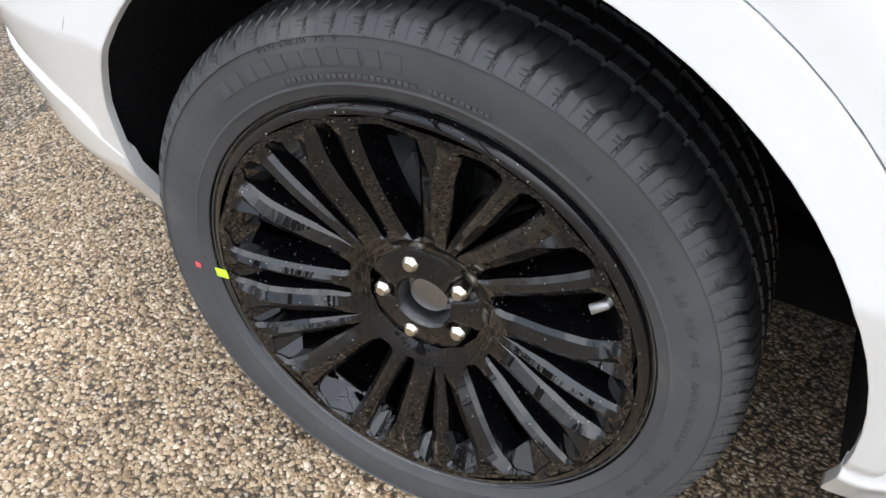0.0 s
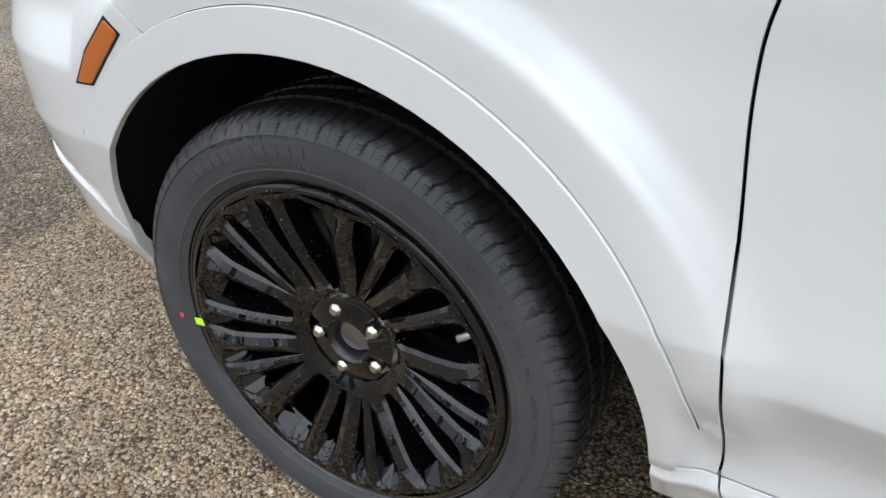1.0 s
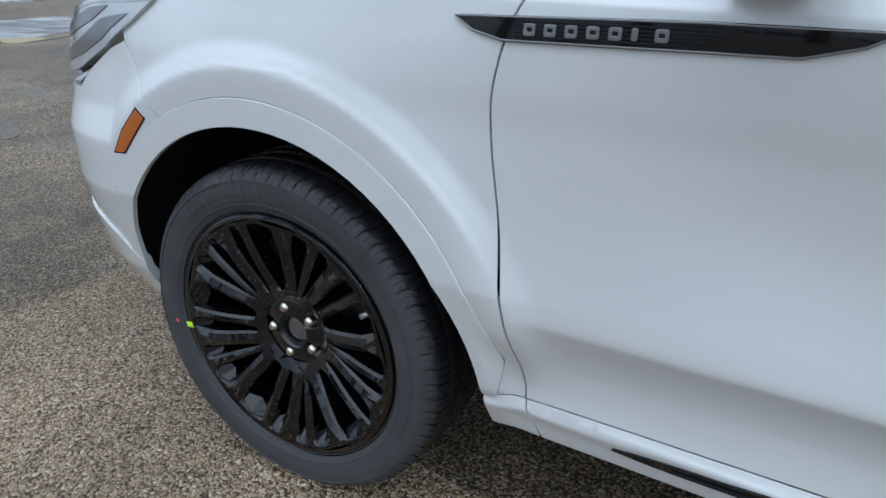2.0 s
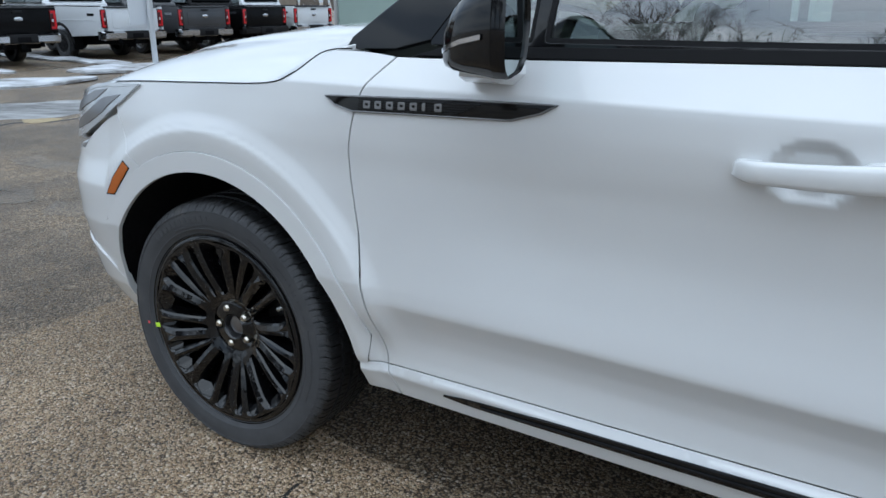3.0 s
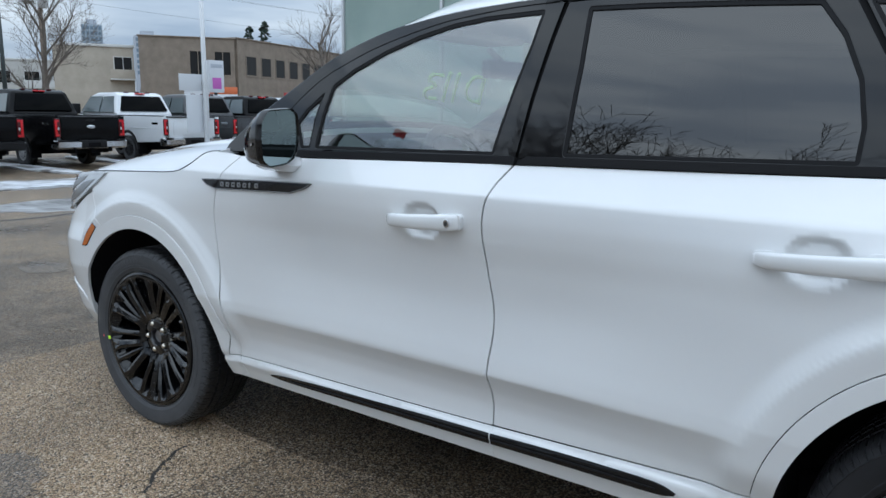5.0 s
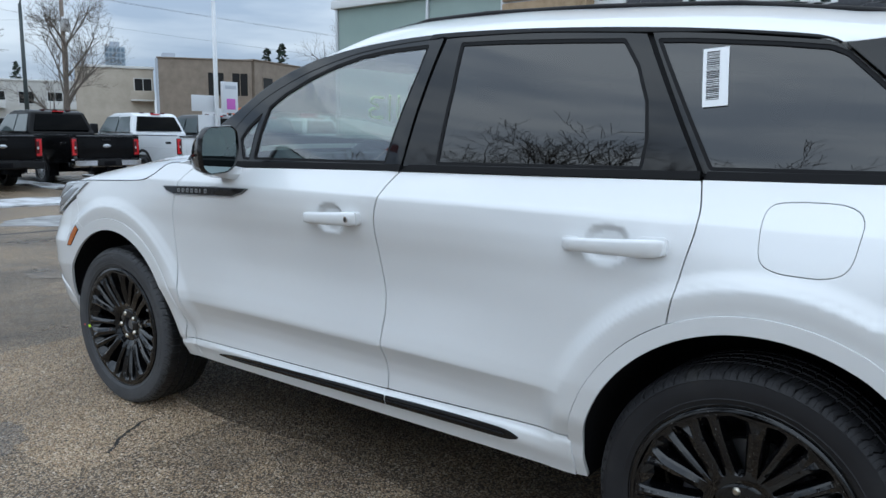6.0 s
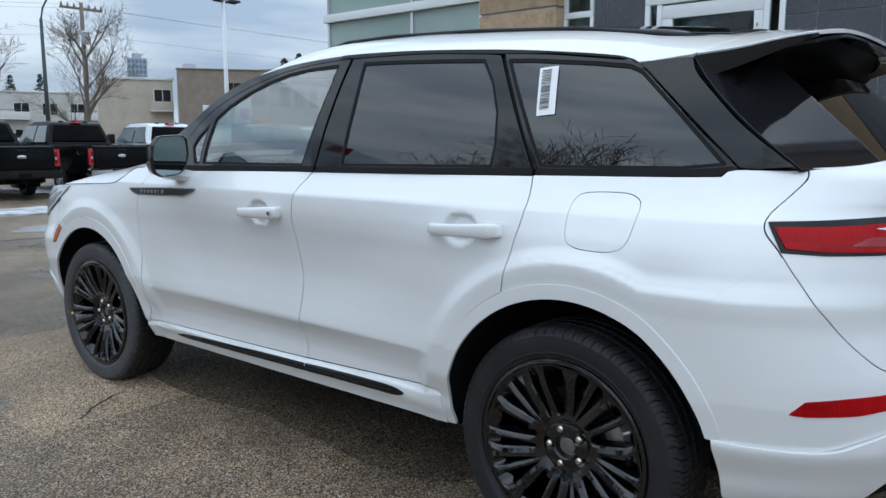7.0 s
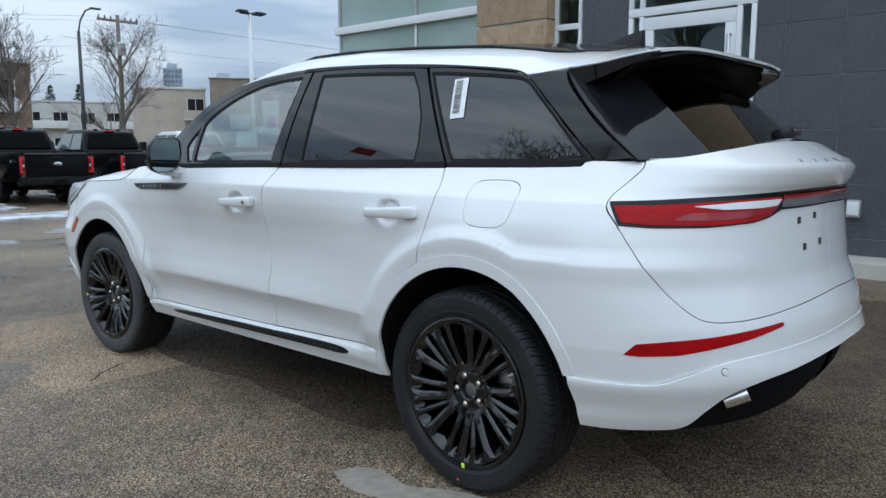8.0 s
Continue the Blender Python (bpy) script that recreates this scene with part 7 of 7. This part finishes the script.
    bmp = put("rear_bumper", loft("rear_bumper", [[(x + d, y, z) for x, z in ((-.10, .57), (.05, .55), (.11, .60), (.12, .74), (.06, .775), (-.10, .775))] for y, d in ((-1.01, -.12), (-.97, -.03), (-.80, 0), (.80, 0), (.97, -.03), (1.01, -.12))], chrome), t)
    put("step_pad", box("step_pad", SATIN, -.08, .128, -.36, .36, .575, .785, .02), bmp)
    put("plate_recess", box("plate_recess", VOID, .10, .134, -.17, .17, .60, .72, .01), bmp)
    for s in (-1, 1):
        put("corner_step", box("corner_step", SATIN, -.06, .09, s * .84 - .11, s * .84 + .11, .772, .792, .006), bmp)
        put("tow_hook", box("tow_hook", VOID, -.12, .08, s * .50 - .03, s * .50 + .03, .46, .56, .012), t)
    put("hitch", box("hitch", VOID, -.3, .05, -.06, .06, .44, .55, .01), t)
    put("cab", prism("cab", [(-2.54, .52), (-2.54, 1.48), (-2.60, 1.54), (-2.80, 2.10), (-3.02, 2.17), (-4.05, 2.16), (-4.34, 2.06), (-4.90, 1.48), (-4.90, .52)], -1.0, 1.0, paint, .34, 1.50, .075), t)
    put("nose", prism("nose", [(-4.86, .62), (-4.86, 1.40), (-5.9, 1.36), (-6.18, 1.28), (-6.25, .60), (-5.96, .60)] + archf + [(-4.93, .60)], -1.0, 1.0, paint, bevel=.03), t)
    put("rear_window", prism("rear_window", [(-2.555, 1.57), (-2.62, 1.57), (-2.80, 2.05), (-2.745, 2.05)], -.84, .84, TRUCKGLASS, .34, 1.57, .012), t)
    for s in (-1, 1):
        for x0, x1, x2, x3 in ((-2.76, -3.55, -3.55, -2.93), (-3.63, -4.74, -4.38, -3.63)):
            put("side_window", prism("side_window", [(x0, 1.53), (x1, 1.53), (x2, 2.03), (x3, 2.04)], min(s * .5, s * 1.003), max(s * .5, s * 1.003), TRUCKSIDE, .34, 1.53, 0), t)
        put("door_mirror", box("door_mirror", SATIN, -4.72, -4.58, s * 1.20 - .12, s * 1.20 + .12, 1.46, 1.80, .03), t)
        put("mirror_arm", box("mirror_arm", SATIN, -4.69, -4.61, min(s * .98, s * 1.12), max(s * .98, s * 1.12), 1.46, 1.50, .005), t)
    for y in (-.38, 0, .38):
        put("roof_light", box("roof_light", LAMPHOUSE, -3.05, -2.95, y - .06, y + .06, 2.155, 2.195, .012), t)
    put("brake_light", box("brake_light", TRUCKRED, -2.86, -2.78, -.16, .16, 2.11, 2.15, .01), t)
    put("chassis", box("chassis", VOID, -6.0, -.15, -.55, .55, .42, .68, .02), t)
    for x in (-1.98, -5.45):
        for s in (-1, 1):
            w = put("wheel", TRUCKTYRE, t, "black truck tyre", pose(x, s * .86, .40, 0, 0, 0 if s < 0 else 180))
            put("wheel_rim", TRUCKRIM if paint is not TRUCKWHITE else DARKRIM, w)
            for k in range(8):
                put("wheel_hole", TRUCKHOLE, w, "", pose(.145 * math.cos(k * math.pi / 4), -.118, .145 * math.sin(k * math.pi / 4)))
    put("axle", box("axle", VOID, -2.06, -1.90, -.8, .8, .34, .48, .03), t)
    return t


TRUCKTYRE = lathe("truck_tyre", [(.23, -.10), (.26, -.135), (.33, -.145), (.385, -.125), (.402, -.09), (.392, -.075), (.402, -.06), (.402, -.01), (.392, 0), (.402, .01), (.402, .09), (.385, .125), (.33, .145), (.23, .12)], RUBBER, 48)
TRUCKRIM = lathe("truck_rim", [(.235, -.12), (.228, -.115), (.20, -.10), (.19, -.118), (.10, -.122), (.09, -.15), (.0, -.152)], ALLOY, 36)
flare_v, flare_f = [], []
for k in range(19):
    a = math.pi * k / 18
    for r, y in ((.49, .03), (.49, -.022), (.56, -.012), (.585, .02)):
        flare_v.append((r * math.cos(a), y, r * math.sin(a)))
for k in range(18):
    for i in range(3):
        flare_f.append((k * 4 + i, k * 4 + i + 1, k * 4 + i + 5, k * 4 + i + 4))
ARCHFLARE = mesh_of("arch_flare", flare_v, flare_f, SATIN)
DARKRIM = TRUCKRIM.copy()
DARKRIM.materials[0] = SATIN
TRUCKHOLE = lathe("truck_wheel_hole", [(.0, -.002), (.030, -.002), (.030, .006)], VOID, 14)
TX = -17.6
for y, paint, chrome, lab in ((5.64, TRUCKBLACK, SATIN, "black pickup truck with black bumper parked in snow"), (8.40, TRUCKBLACK, CHROMEDULL, "black pickup truck with chrome bumper parked in snow"), (11.64, TRUCKWHITE, CHROMEDULL, "white pickup truck parked tail towards the yard"),
                              (14.18, TRUCKGREY, CHROMEDULL, "grey pickup truck parked behind the sign post"), (16.72, TRUCKBLACK, SATIN, "black pickup truck parked in the row"), (19.10, TRUCKWHITE, CHROMEDULL, "white pickup truck at the end of the row"), (2.75, TRUCKBLACK, SATIN, "black pickup truck parked in the row")):
    pickup((TX, y, float(lie(TX, y)) - .002), paint, chrome, lab)


# ---- poles, trees, far buildings ----
def tree(place, height, spread, seed, label, lean=0.0, twigs=4, first=.28, thick=.022, rich=0, thin=.0062):
    """A bare winter tree: trunk with limbs, and finer branches."""
    rng = random.Random(seed)
    t = thing("bare_tree", place, label, "tree")
    vs_t, fs_t, vs_b, fs_b = [], [], [], []

    def limb(p, d, length, r, depth):
        fine = depth >= 2
        vs, fs = (vs_b, fs_b) if fine else (vs_t, fs_t)
        sides, n = (3 if fine else 7), (3 if fine else 6)
        pts = [p.copy()]
        for i in range(n):
            d = (d + Vector((rng.uniform(-1, 1), rng.uniform(-1, 1), rng.uniform(-.5, .9))) * (.13 if depth else .05)).normalized()
            p = p + d * (length / n)
            pts.append(p.copy())
        up = Vector((.3, .5, .8))
        o = len(vs)
        for i, q in enumerate(pts):
            e = (pts[min(i + 1, n)] - pts[max(i - 1, 0)]).normalized()
            a = e.cross(up).normalized()
            b = e.cross(a)
            rr = max(r * (1 - .62 * i / n), thin)
            for k in range(sides):
                w = 2 * math.pi * k / sides
                vs.append(q + a * rr * math.cos(w) + b * rr * math.sin(w))
        for i in range(n):
            for k in range(sides):
                j = (k + 1) % sides
                fs.append((o + i * sides + k, o + i * sides + j, o + (i + 1) * sides + j, o + (i + 1) * sides + k))
        if depth < twigs:
            count = (13, 8, 5, 4)[depth] + rich
            for c in range(count):
                f = rng.uniform(first if depth == 0 else .25, 1.0)
                i = min(n - 1, int(f * n))
                q = pts[i].lerp(pts[i + 1], f * n - i)
                e = (pts[i + 1] - pts[i]).normalized()
                side = e.cross(Vector((rng.uniform(-1, 1), rng.uniform(-1, 1), rng.uniform(-1, 1)))).normalized()
                nd = (e * rng.uniform(.55, 1.0) + side * rng.uniform(.6, 1.05) * spread + Vector((0, 0, .28))).normalized()
                limb(q, nd, length * rng.uniform(.38, .62) * (1.0 if depth else (1.25 - f * .6)), r * rng.uniform(.30, .5) * (1 - .35 * f), depth + 1)

    limb(Vector((0, 0, -.1)), Vector((lean, 0, 1)).normalized(), height * .72, height * thick, 0)
    put("trunk", mesh_of("trunk", vs_t, fs_t, BARK), t)
    tw = put("twig_mass", mesh_of("twig_mass", vs_b, fs_b, BARK), t)
    tw["kind"] = "stuff"
    return t


def post(name, place, label, category, parts):
    t = thing(name, place, label, category)
    for nm, me in parts:
        put(nm, me, t)
    return t


GZ = -.38
post("street_lamp", (-32.5, 12.7, GZ), "tall dark street lamp with curved arm", "street lamp", [("pole", tube("pole", [(0, 0, 0), (0, 0, 3.5), (0, 0, 7.0)], .11, DARKSTEEL, 12, .07)), ("arm", tube("arm", [(0, 0, 6.95), (.02, .10, 7.5), (.1, .32, 7.95), (.2, .58, 8.1)], .04, DARKSTEEL, 8)), ("lamp_head", prism("lamp_head", [(.1, 8.05), (.3, 8.05), (.28, 8.14), (.14, 8.14)], .5, 1.0, DARKSTEEL, bevel=.02))])
cross = [("pole", tube("pole", [(0, 0, 0), (0, 0, 5), (0, 0, 10.2)], .17, WOODPOLE, 10, .12)), ("cross_arm", box("cross_arm", WOODPOLE, -.06, .06, -1.35, 1.35, 9.75, 9.90, .01)), ("transformer", lathe("transformer", [(.0, 0), (.24, 0), (.26, .04), (.26, .75), (.2, .84), (0, .86)], FRAMEGREY, 20, axis="z"))]
up_ = post("utility_pole", (-45.4, 20.7, GZ), "weathered wooden utility pole with cross arm and transformer", "utility pole", cross)
up_.children[2].location = (.35, 0, 7.6)
for y in (-1.25, -.85, -.45, .5, .9, 1.28):
    put("insulator", lathe("insulator", [(.0, 0), (.05, 0), (.07, .06), (.04, .12), (.06, .18), (.0, .24)], CABLE, 10, axis="z"), up_, "", Matrix.Translation((0, y, 9.9)))
lp = post("lot_light", (-15.5, 10.62, GZ), "white parking lot light pole with sign panels", "light pole", [("pole", tube("pole", [(0, 0, 0), (0, 0, 2.8), (0, 0, 5.58)], .072, POLEWHITE, 12, .055)), ("lamp_arm", box("lamp_arm", DARKSTEEL, -.05, .05, -.32, .42, 5.55, 5.61, .01)), ("lamp_head", box("lamp_head", DARKSTEEL, -.12, .12, -.42, -.12, 5.59, 5.66, .02)), ("lamp_head", box("lamp_head", DARKSTEEL, -.12, .12, .18, .52, 5.59, 5.66, .02))])
put("sign_panel", box("sign_panel", SIGNWHITE, -.12, -.08, -.55, .17, 1.00, 2.05, .01), lp, "blank white sign panel")
put("sign_panel", box("sign_panel", SIGNWHITE, -.12, -.08, -.75, .14, 2.15, 2.60, .01), lp, "blank white sign panel")
ps = thing("advert_sign", (-24.0, 17.3, GZ), "white and magenta advertising sign on a post", "sign")
put("post", tube("post", [(0, 0, 0), (0, 0, 2.5)], .07, DARKSTEEL), ps)
put("sign_face", box("sign_face", SIGNWHITE, -.10, .10, -.36, .36, 2.35, 3.65, .01), ps)
put("print", box("print", SIGNMAGENTA, .101, .106, -.22, .22, 2.50, 2.95, .004), ps)
put("print", box("print", TOWERGREY, .101, .106, -.28, .28, 3.35, 3.50, .002), ps)

tree((-41.5, 18.6, GZ), 9.2, 1.0, 5, "large bare street tree with many fine branches", first=.22)
tree((-29.5, 8.6, GZ), 7.0, .9, 11, "bare street tree with upright branches", first=.3)
tree((-40.0, 40.0, GZ), 10.0, .95, 23, "bare tree beside the brown office building", lean=-.2, twigs=3)
for i, (x, y, h) in enumerate(((-5.0, -20, 13.6), (-16.3, -20.5, 11.5), (-1.2, -20.5, 13.2), (-10.5, -23, 14.0), (-30, -24, 13))):
    tree((x, y, -.05), h, 1.05, 40 + i, "bare tree on the far side of the street", rich=1, thin=.0095)
flag = thing("flag_pole", (-19.2, -20.0, -.05), "tall flag pole with a red and white flag", "flag pole")
put("pole", tube("pole", [(0, 0, 0), (0, 0, 7.2), (.1, 0, 14.3)], .07, POLEWHITE, 8, .03), flag)
fl_v, fl_f = [], []
for i in range(13):
    for j in range(7):
        fl_v.append((.1 + i * .12, .09 * math.sin(i * .8 + j * .25), 14.1 - j * .14 - i * .05))
for i in range(12):
    for j in range(6):
        fl_f.append((i * 7 + j, i * 7 + j + 1, (i + 1) * 7 + j + 1, (i + 1) * 7 + j))
put("flag", mesh_of("flag", fl_v, fl_f, SIGNRED), flag, "red flag hanging in folds")


def spruce(place, h, seed):
    rng = random.Random(seed)
    t = thing("spruce", place, "dark narrow spruce behind the roofs", "tree")
    put("trunk", tube("trunk", [(0, 0, 0), (0, 0, h)], .16, BARK, 6, .02), t)
    vs, fs = [], []
    for k in range(420):
        f = rng.random() ** .8
        z, a = h * (.12 + .88 * f), rng.uniform(0, 6.28)
        r = (1 - f) ** .6 * h * .20 * rng.uniform(.2, 1.0) * (.55 + .45 * math.sin(z * 5.2) ** 2) + .05
        c = Vector((r * math.cos(a), r * math.sin(a), z - r * .35))
        s = h * .030 * rng.uniform(.5, 1.2)
        o = len(vs)
        for _ in range(4):
            vs.append(c + Vector((rng.uniform(-1, 1), rng.uniform(-1, 1), rng.uniform(-.7, .5))) * s)
        fs += [(o, o + 1, o + 2), (o, o + 2, o + 3), (o, o + 3, o + 1), (o + 1, o + 3, o + 2)]
    put("needles", mesh_of("needles", vs, fs, NEEDLE, flat=True), t)["kind"] = "stuff"


for i, (x, y, h) in enumerate(((-108.5, 40.3, 10.3), (-107, 43.6, 10.6), (-76, 61.4, 12.2), (-75, 63.0, 12.9))):
    spruce((x, y, GZ), h, i)


def facade(name, label, corner, along, length, height, depth, material, rows, cols, wsize, first, step, sills, roof_lip=.35, frame=TRIMWHITE, group="", mullion=True):
    """A building: corner of its front, direction of the front, window grid; its depth runs to the left of that direction."""
    ang = math.degrees(math.atan2(along[1], along[0]))
    t = thing(name, (corner[0], corner[1], GZ), label, "building", group=group, turn=ang)
    put("wall", box("wall", material, 0, length, 0, depth, 0, height), t)
    put("roof", box("roof", TRIMWHITE if roof_lip > .3 else material, -.12, length + .12, -.12, depth + .12, height - .001, height + roof_lip * .5, .03), t)
    wm = box("window", FARGLASS, 0, wsize[0], -.03, .03, 0, wsize[1])
    fm = bmesh.new()
    for a, b, c, d in ((-.08, wsize[0] + .08, -.12, 0), (-.08, wsize[0] + .08, wsize[1], wsize[1] + .06), (-.08, 0, 0, wsize[1]), (wsize[0], wsize[0] + .08, 0, wsize[1])) + (((wsize[0] / 2 - .03, wsize[0] / 2 + .03, 0, wsize[1]),) if mullion else ()):
        box_bm(fm, a, b, -.06, .02, c, d)
    fmm = from_bm("window_frame", fm, frame)
    for z in sills[:rows]:
        for c in range(cols):
            w = put("window", wm, t, "", Matrix.Translation((first + c * step, 0, z)))
            put("window_frame", fmm, w)
    return t


def away(a, b):
    return (b[0] - a[0], b[1] - a[1])


# brown office block: a front facing the yard and a long receding flank
facade("office_building", "brown two-storey office block with a long row of windows", (-56.5, 44.1), away((-56.5, 44.1), (-63, 66.5)), 23.5, 8.3, -0.01 + 9, STUCCO_TAN, 1, 8, (1.6, 1.75), 1.3, 2.55, (5.0,), .2, STUCCO_TAN, mullion=False)
facade("office_wing", "brown brick wing of the office block", (-61.5, 37.0), away((-61.5, 37.0), (-56.4, 44.0)), 8.4, 8.2, 9, STUCCO_TAN, 1, 2, (1.4, 2.1), 4.4, 2.2, (4.9,), .2, STUCCO_TAN)
fs_ = thing("shop_sign", (-57.2, 47.5, 0), "red and white shop sign over the ground floor", "sign", turn=math.degrees(math.atan2(22.4, -6.5)))
put("red_panel", box("red_panel", SIGNRED, 3.0, 6.2, -.75, -.55, 2.2, 3.1, .02), fs_)
put("white_panel", box("white_panel", SIGNWHITE, 6.25, 9.0, -.75, -.55, 2.2, 3.0, .02), fs_)
fo_ = thing("shop_sign", (-57.6, 42.1, 0), "orange and white shop sign near the corner", "sign", turn=54)
put("orange_panel", box("orange_panel", SIGNORANGE, -.4, 2.1, -.5, -.3, 2.75, 3.4, .02), fo_)
put("white_panel", box("white_panel", SIGNWHITE, -.4, 2.1, -.5, -.3, 1.9, 2.74, .02), fo_)
fw_ = thing("shop_sign", (-60.5, 38.2, 0), "white shop sign on the brick wing", "sign", turn=54)
put("white_panel", box("white_panel", SIGNWHITE, 2.2, 4.6, -.5, -.35, 1.9, 3.3, .02), fw_)
facade("apartment_building", "cream two-storey apartment block with balconies", (-67.4, 32.1), away((-67.4, 32.1), (-64.2, 38.2)), 6.8, 7.3, 10, STUCCO_CREAM, 2, 1, (1.5, 1.5), 5.1, 5.0, (4.9, 1.4), .5)
apartment = bpy.data.objects["apartment_building"]
for z in (1.0, 4.4):
    balcony = put("balcony", box("balcony", TRIMWHITE, 4.7, 6.8, -.9, -.02, z - .12, z + .02, .02), apartment, "pale balcony with a solid front")
    put("balcony_front", box("balcony_front", STUCCO_CREAM, 4.7, 6.8, -.9, -.84, z + .021, z + .85, .02), balcony)
facade("apartment_building", "pale two-storey apartment house across the street", (-90.5, 29.2), away((-90.5, 29.2), (-84, 46)), 18, 6.9, 9, STUCCO_WHITE, 2, 6, (1.5, 1.3), 1.2, 2.9, (4.4, 1.4), .4)
facade("apartment_building", "brown brick apartment house with pale balconies", (-56.9, 6.0), away((-56.9, 6.0), (-52.7, 17.7)), 12.4, 7.4, 9, BRICKBROWN, 2, 3, (2.2, 1.6), 1.4, 3.9, (4.6, 1.4), .6)
for place, first, gap_, zs in (((-90.5, 29.2), (1.0, 9.7), 4.6, (1.0, 3.95)), ((-56.9, 6.0), (1.0, 4.9, 8.8), 3.0, (.95, 4.15))):
    house = min((o for o in bpy.data.objects if o.name.startswith("apartment_building")), key=lambda o: (o.matrix_basis.translation.xy - Vector(place)).length)
    for x in first:
        for z in zs:
            balcony = put("balcony", box("balcony", TRIMWHITE, x, x + gap_, -1.1, -.02, z - .14, z, .02), house, "white balcony with a solid front")
            put("balcony_front", box("balcony_front", TRIMWHITE, x, x + gap_, -1.1, -1.04, z + .001, z + .75, .02), balcony)
            put("balcony_rail", box("balcony_rail", DARKSTEEL, x - .02, x + gap_ + .02, -1.12, -1.02, z + .93, z + .98, .01), balcony)
            for q in range(6):
                put("baluster", box("baluster", DARKSTEEL, x + gap_ * q / 5 - .02, x + gap_ * q / 5 + .02, -1.09, -1.05, z + .75, z + .931, 0), balcony)
for i, (p, w, h, d, m_) in enumerate((((-366, 194.5), 9.5, 42.5, 10, TOWERBLUE), ((-338, 205.5), 12, 36.5, 12, TOWERGREY), ((-300, 208), 14, 31, 12, TOWERGREY))):
    t = thing("tower_block", (p[0], p[1], GZ), "far glass tower block above the roofs", "building", turn=62)
    put("wall", box("wall", m_, 0, w, 0, d, 0, h), t)
    put("plant_room", box("plant_room", TOWERGREY, w * .25, w * .75, d * .2, d * .8, h, h + 2.5), t)
    wm = box("window", TOWERGLASS, 0, w * .13, -.2, .1, 0, 1.7)
    for r in range(int((h - 18) // 2.6)):
        for c in range(5):
            put("window", wm, t, "", Matrix.Translation((w * (.05 + .19 * c), 0, h - 2.6 - r * 2.6)))
for i, (a, b, sag) in enumerate((((-45.4, 19.6, 9.6), (-20, 110, 9.4), 1.6), ((-45.4, 21.9, 9.6), (-20, 112, 9.4), 1.5), ((-45.4, 19.4, 9.6), (-62, -40, 9.6), 1.2), ((-45.4, 21.6, 9.6), (-62, -38, 9.6), 1.3), ((-45.3, 20.7, 7.9), (-20, 111, 7.6), 1.4), ((-45.3, 20.7, 7.9), (-62, -39, 7.6), 1.4))):
    pts = [Vector(a).lerp(Vector(b), k / 14) - Vector((0, 0, sag * 4 * (k / 14) * (1 - k / 14))) for k in range(15)]
    tagged(new("overhead_cable", tube("overhead_cable", pts, .007, CABLE, 5)), "thin black overhead cable", "cable", group="overhead cables")
rngw = random.Random(9)
wv, wf = [], []
for k in range(2600):
    a = rngw.uniform(0, 6.283)
    r = rngw.uniform(130, 170)
    x, y, h = r * math.cos(a), r * math.sin(a), rngw.uniform(4, 10)
    o = len(wv)
    lean = rngw.uniform(-1.6, 1.6)
    wv += [(x - .22, y, GZ), (x + .22, y + .2, GZ), (x + lean, y + lean, h), (x + lean * .3 - .5, y + .5, h * .75)]
    wf += [(o, o + 1, o + 2), (o, o + 1, o + 3)]
tagged(new("far_woods", mesh_of("far_woods", wv, wf, BARK, flat=True)), "hazy line of bare woods on the horizon", "woods", kind="stuff")
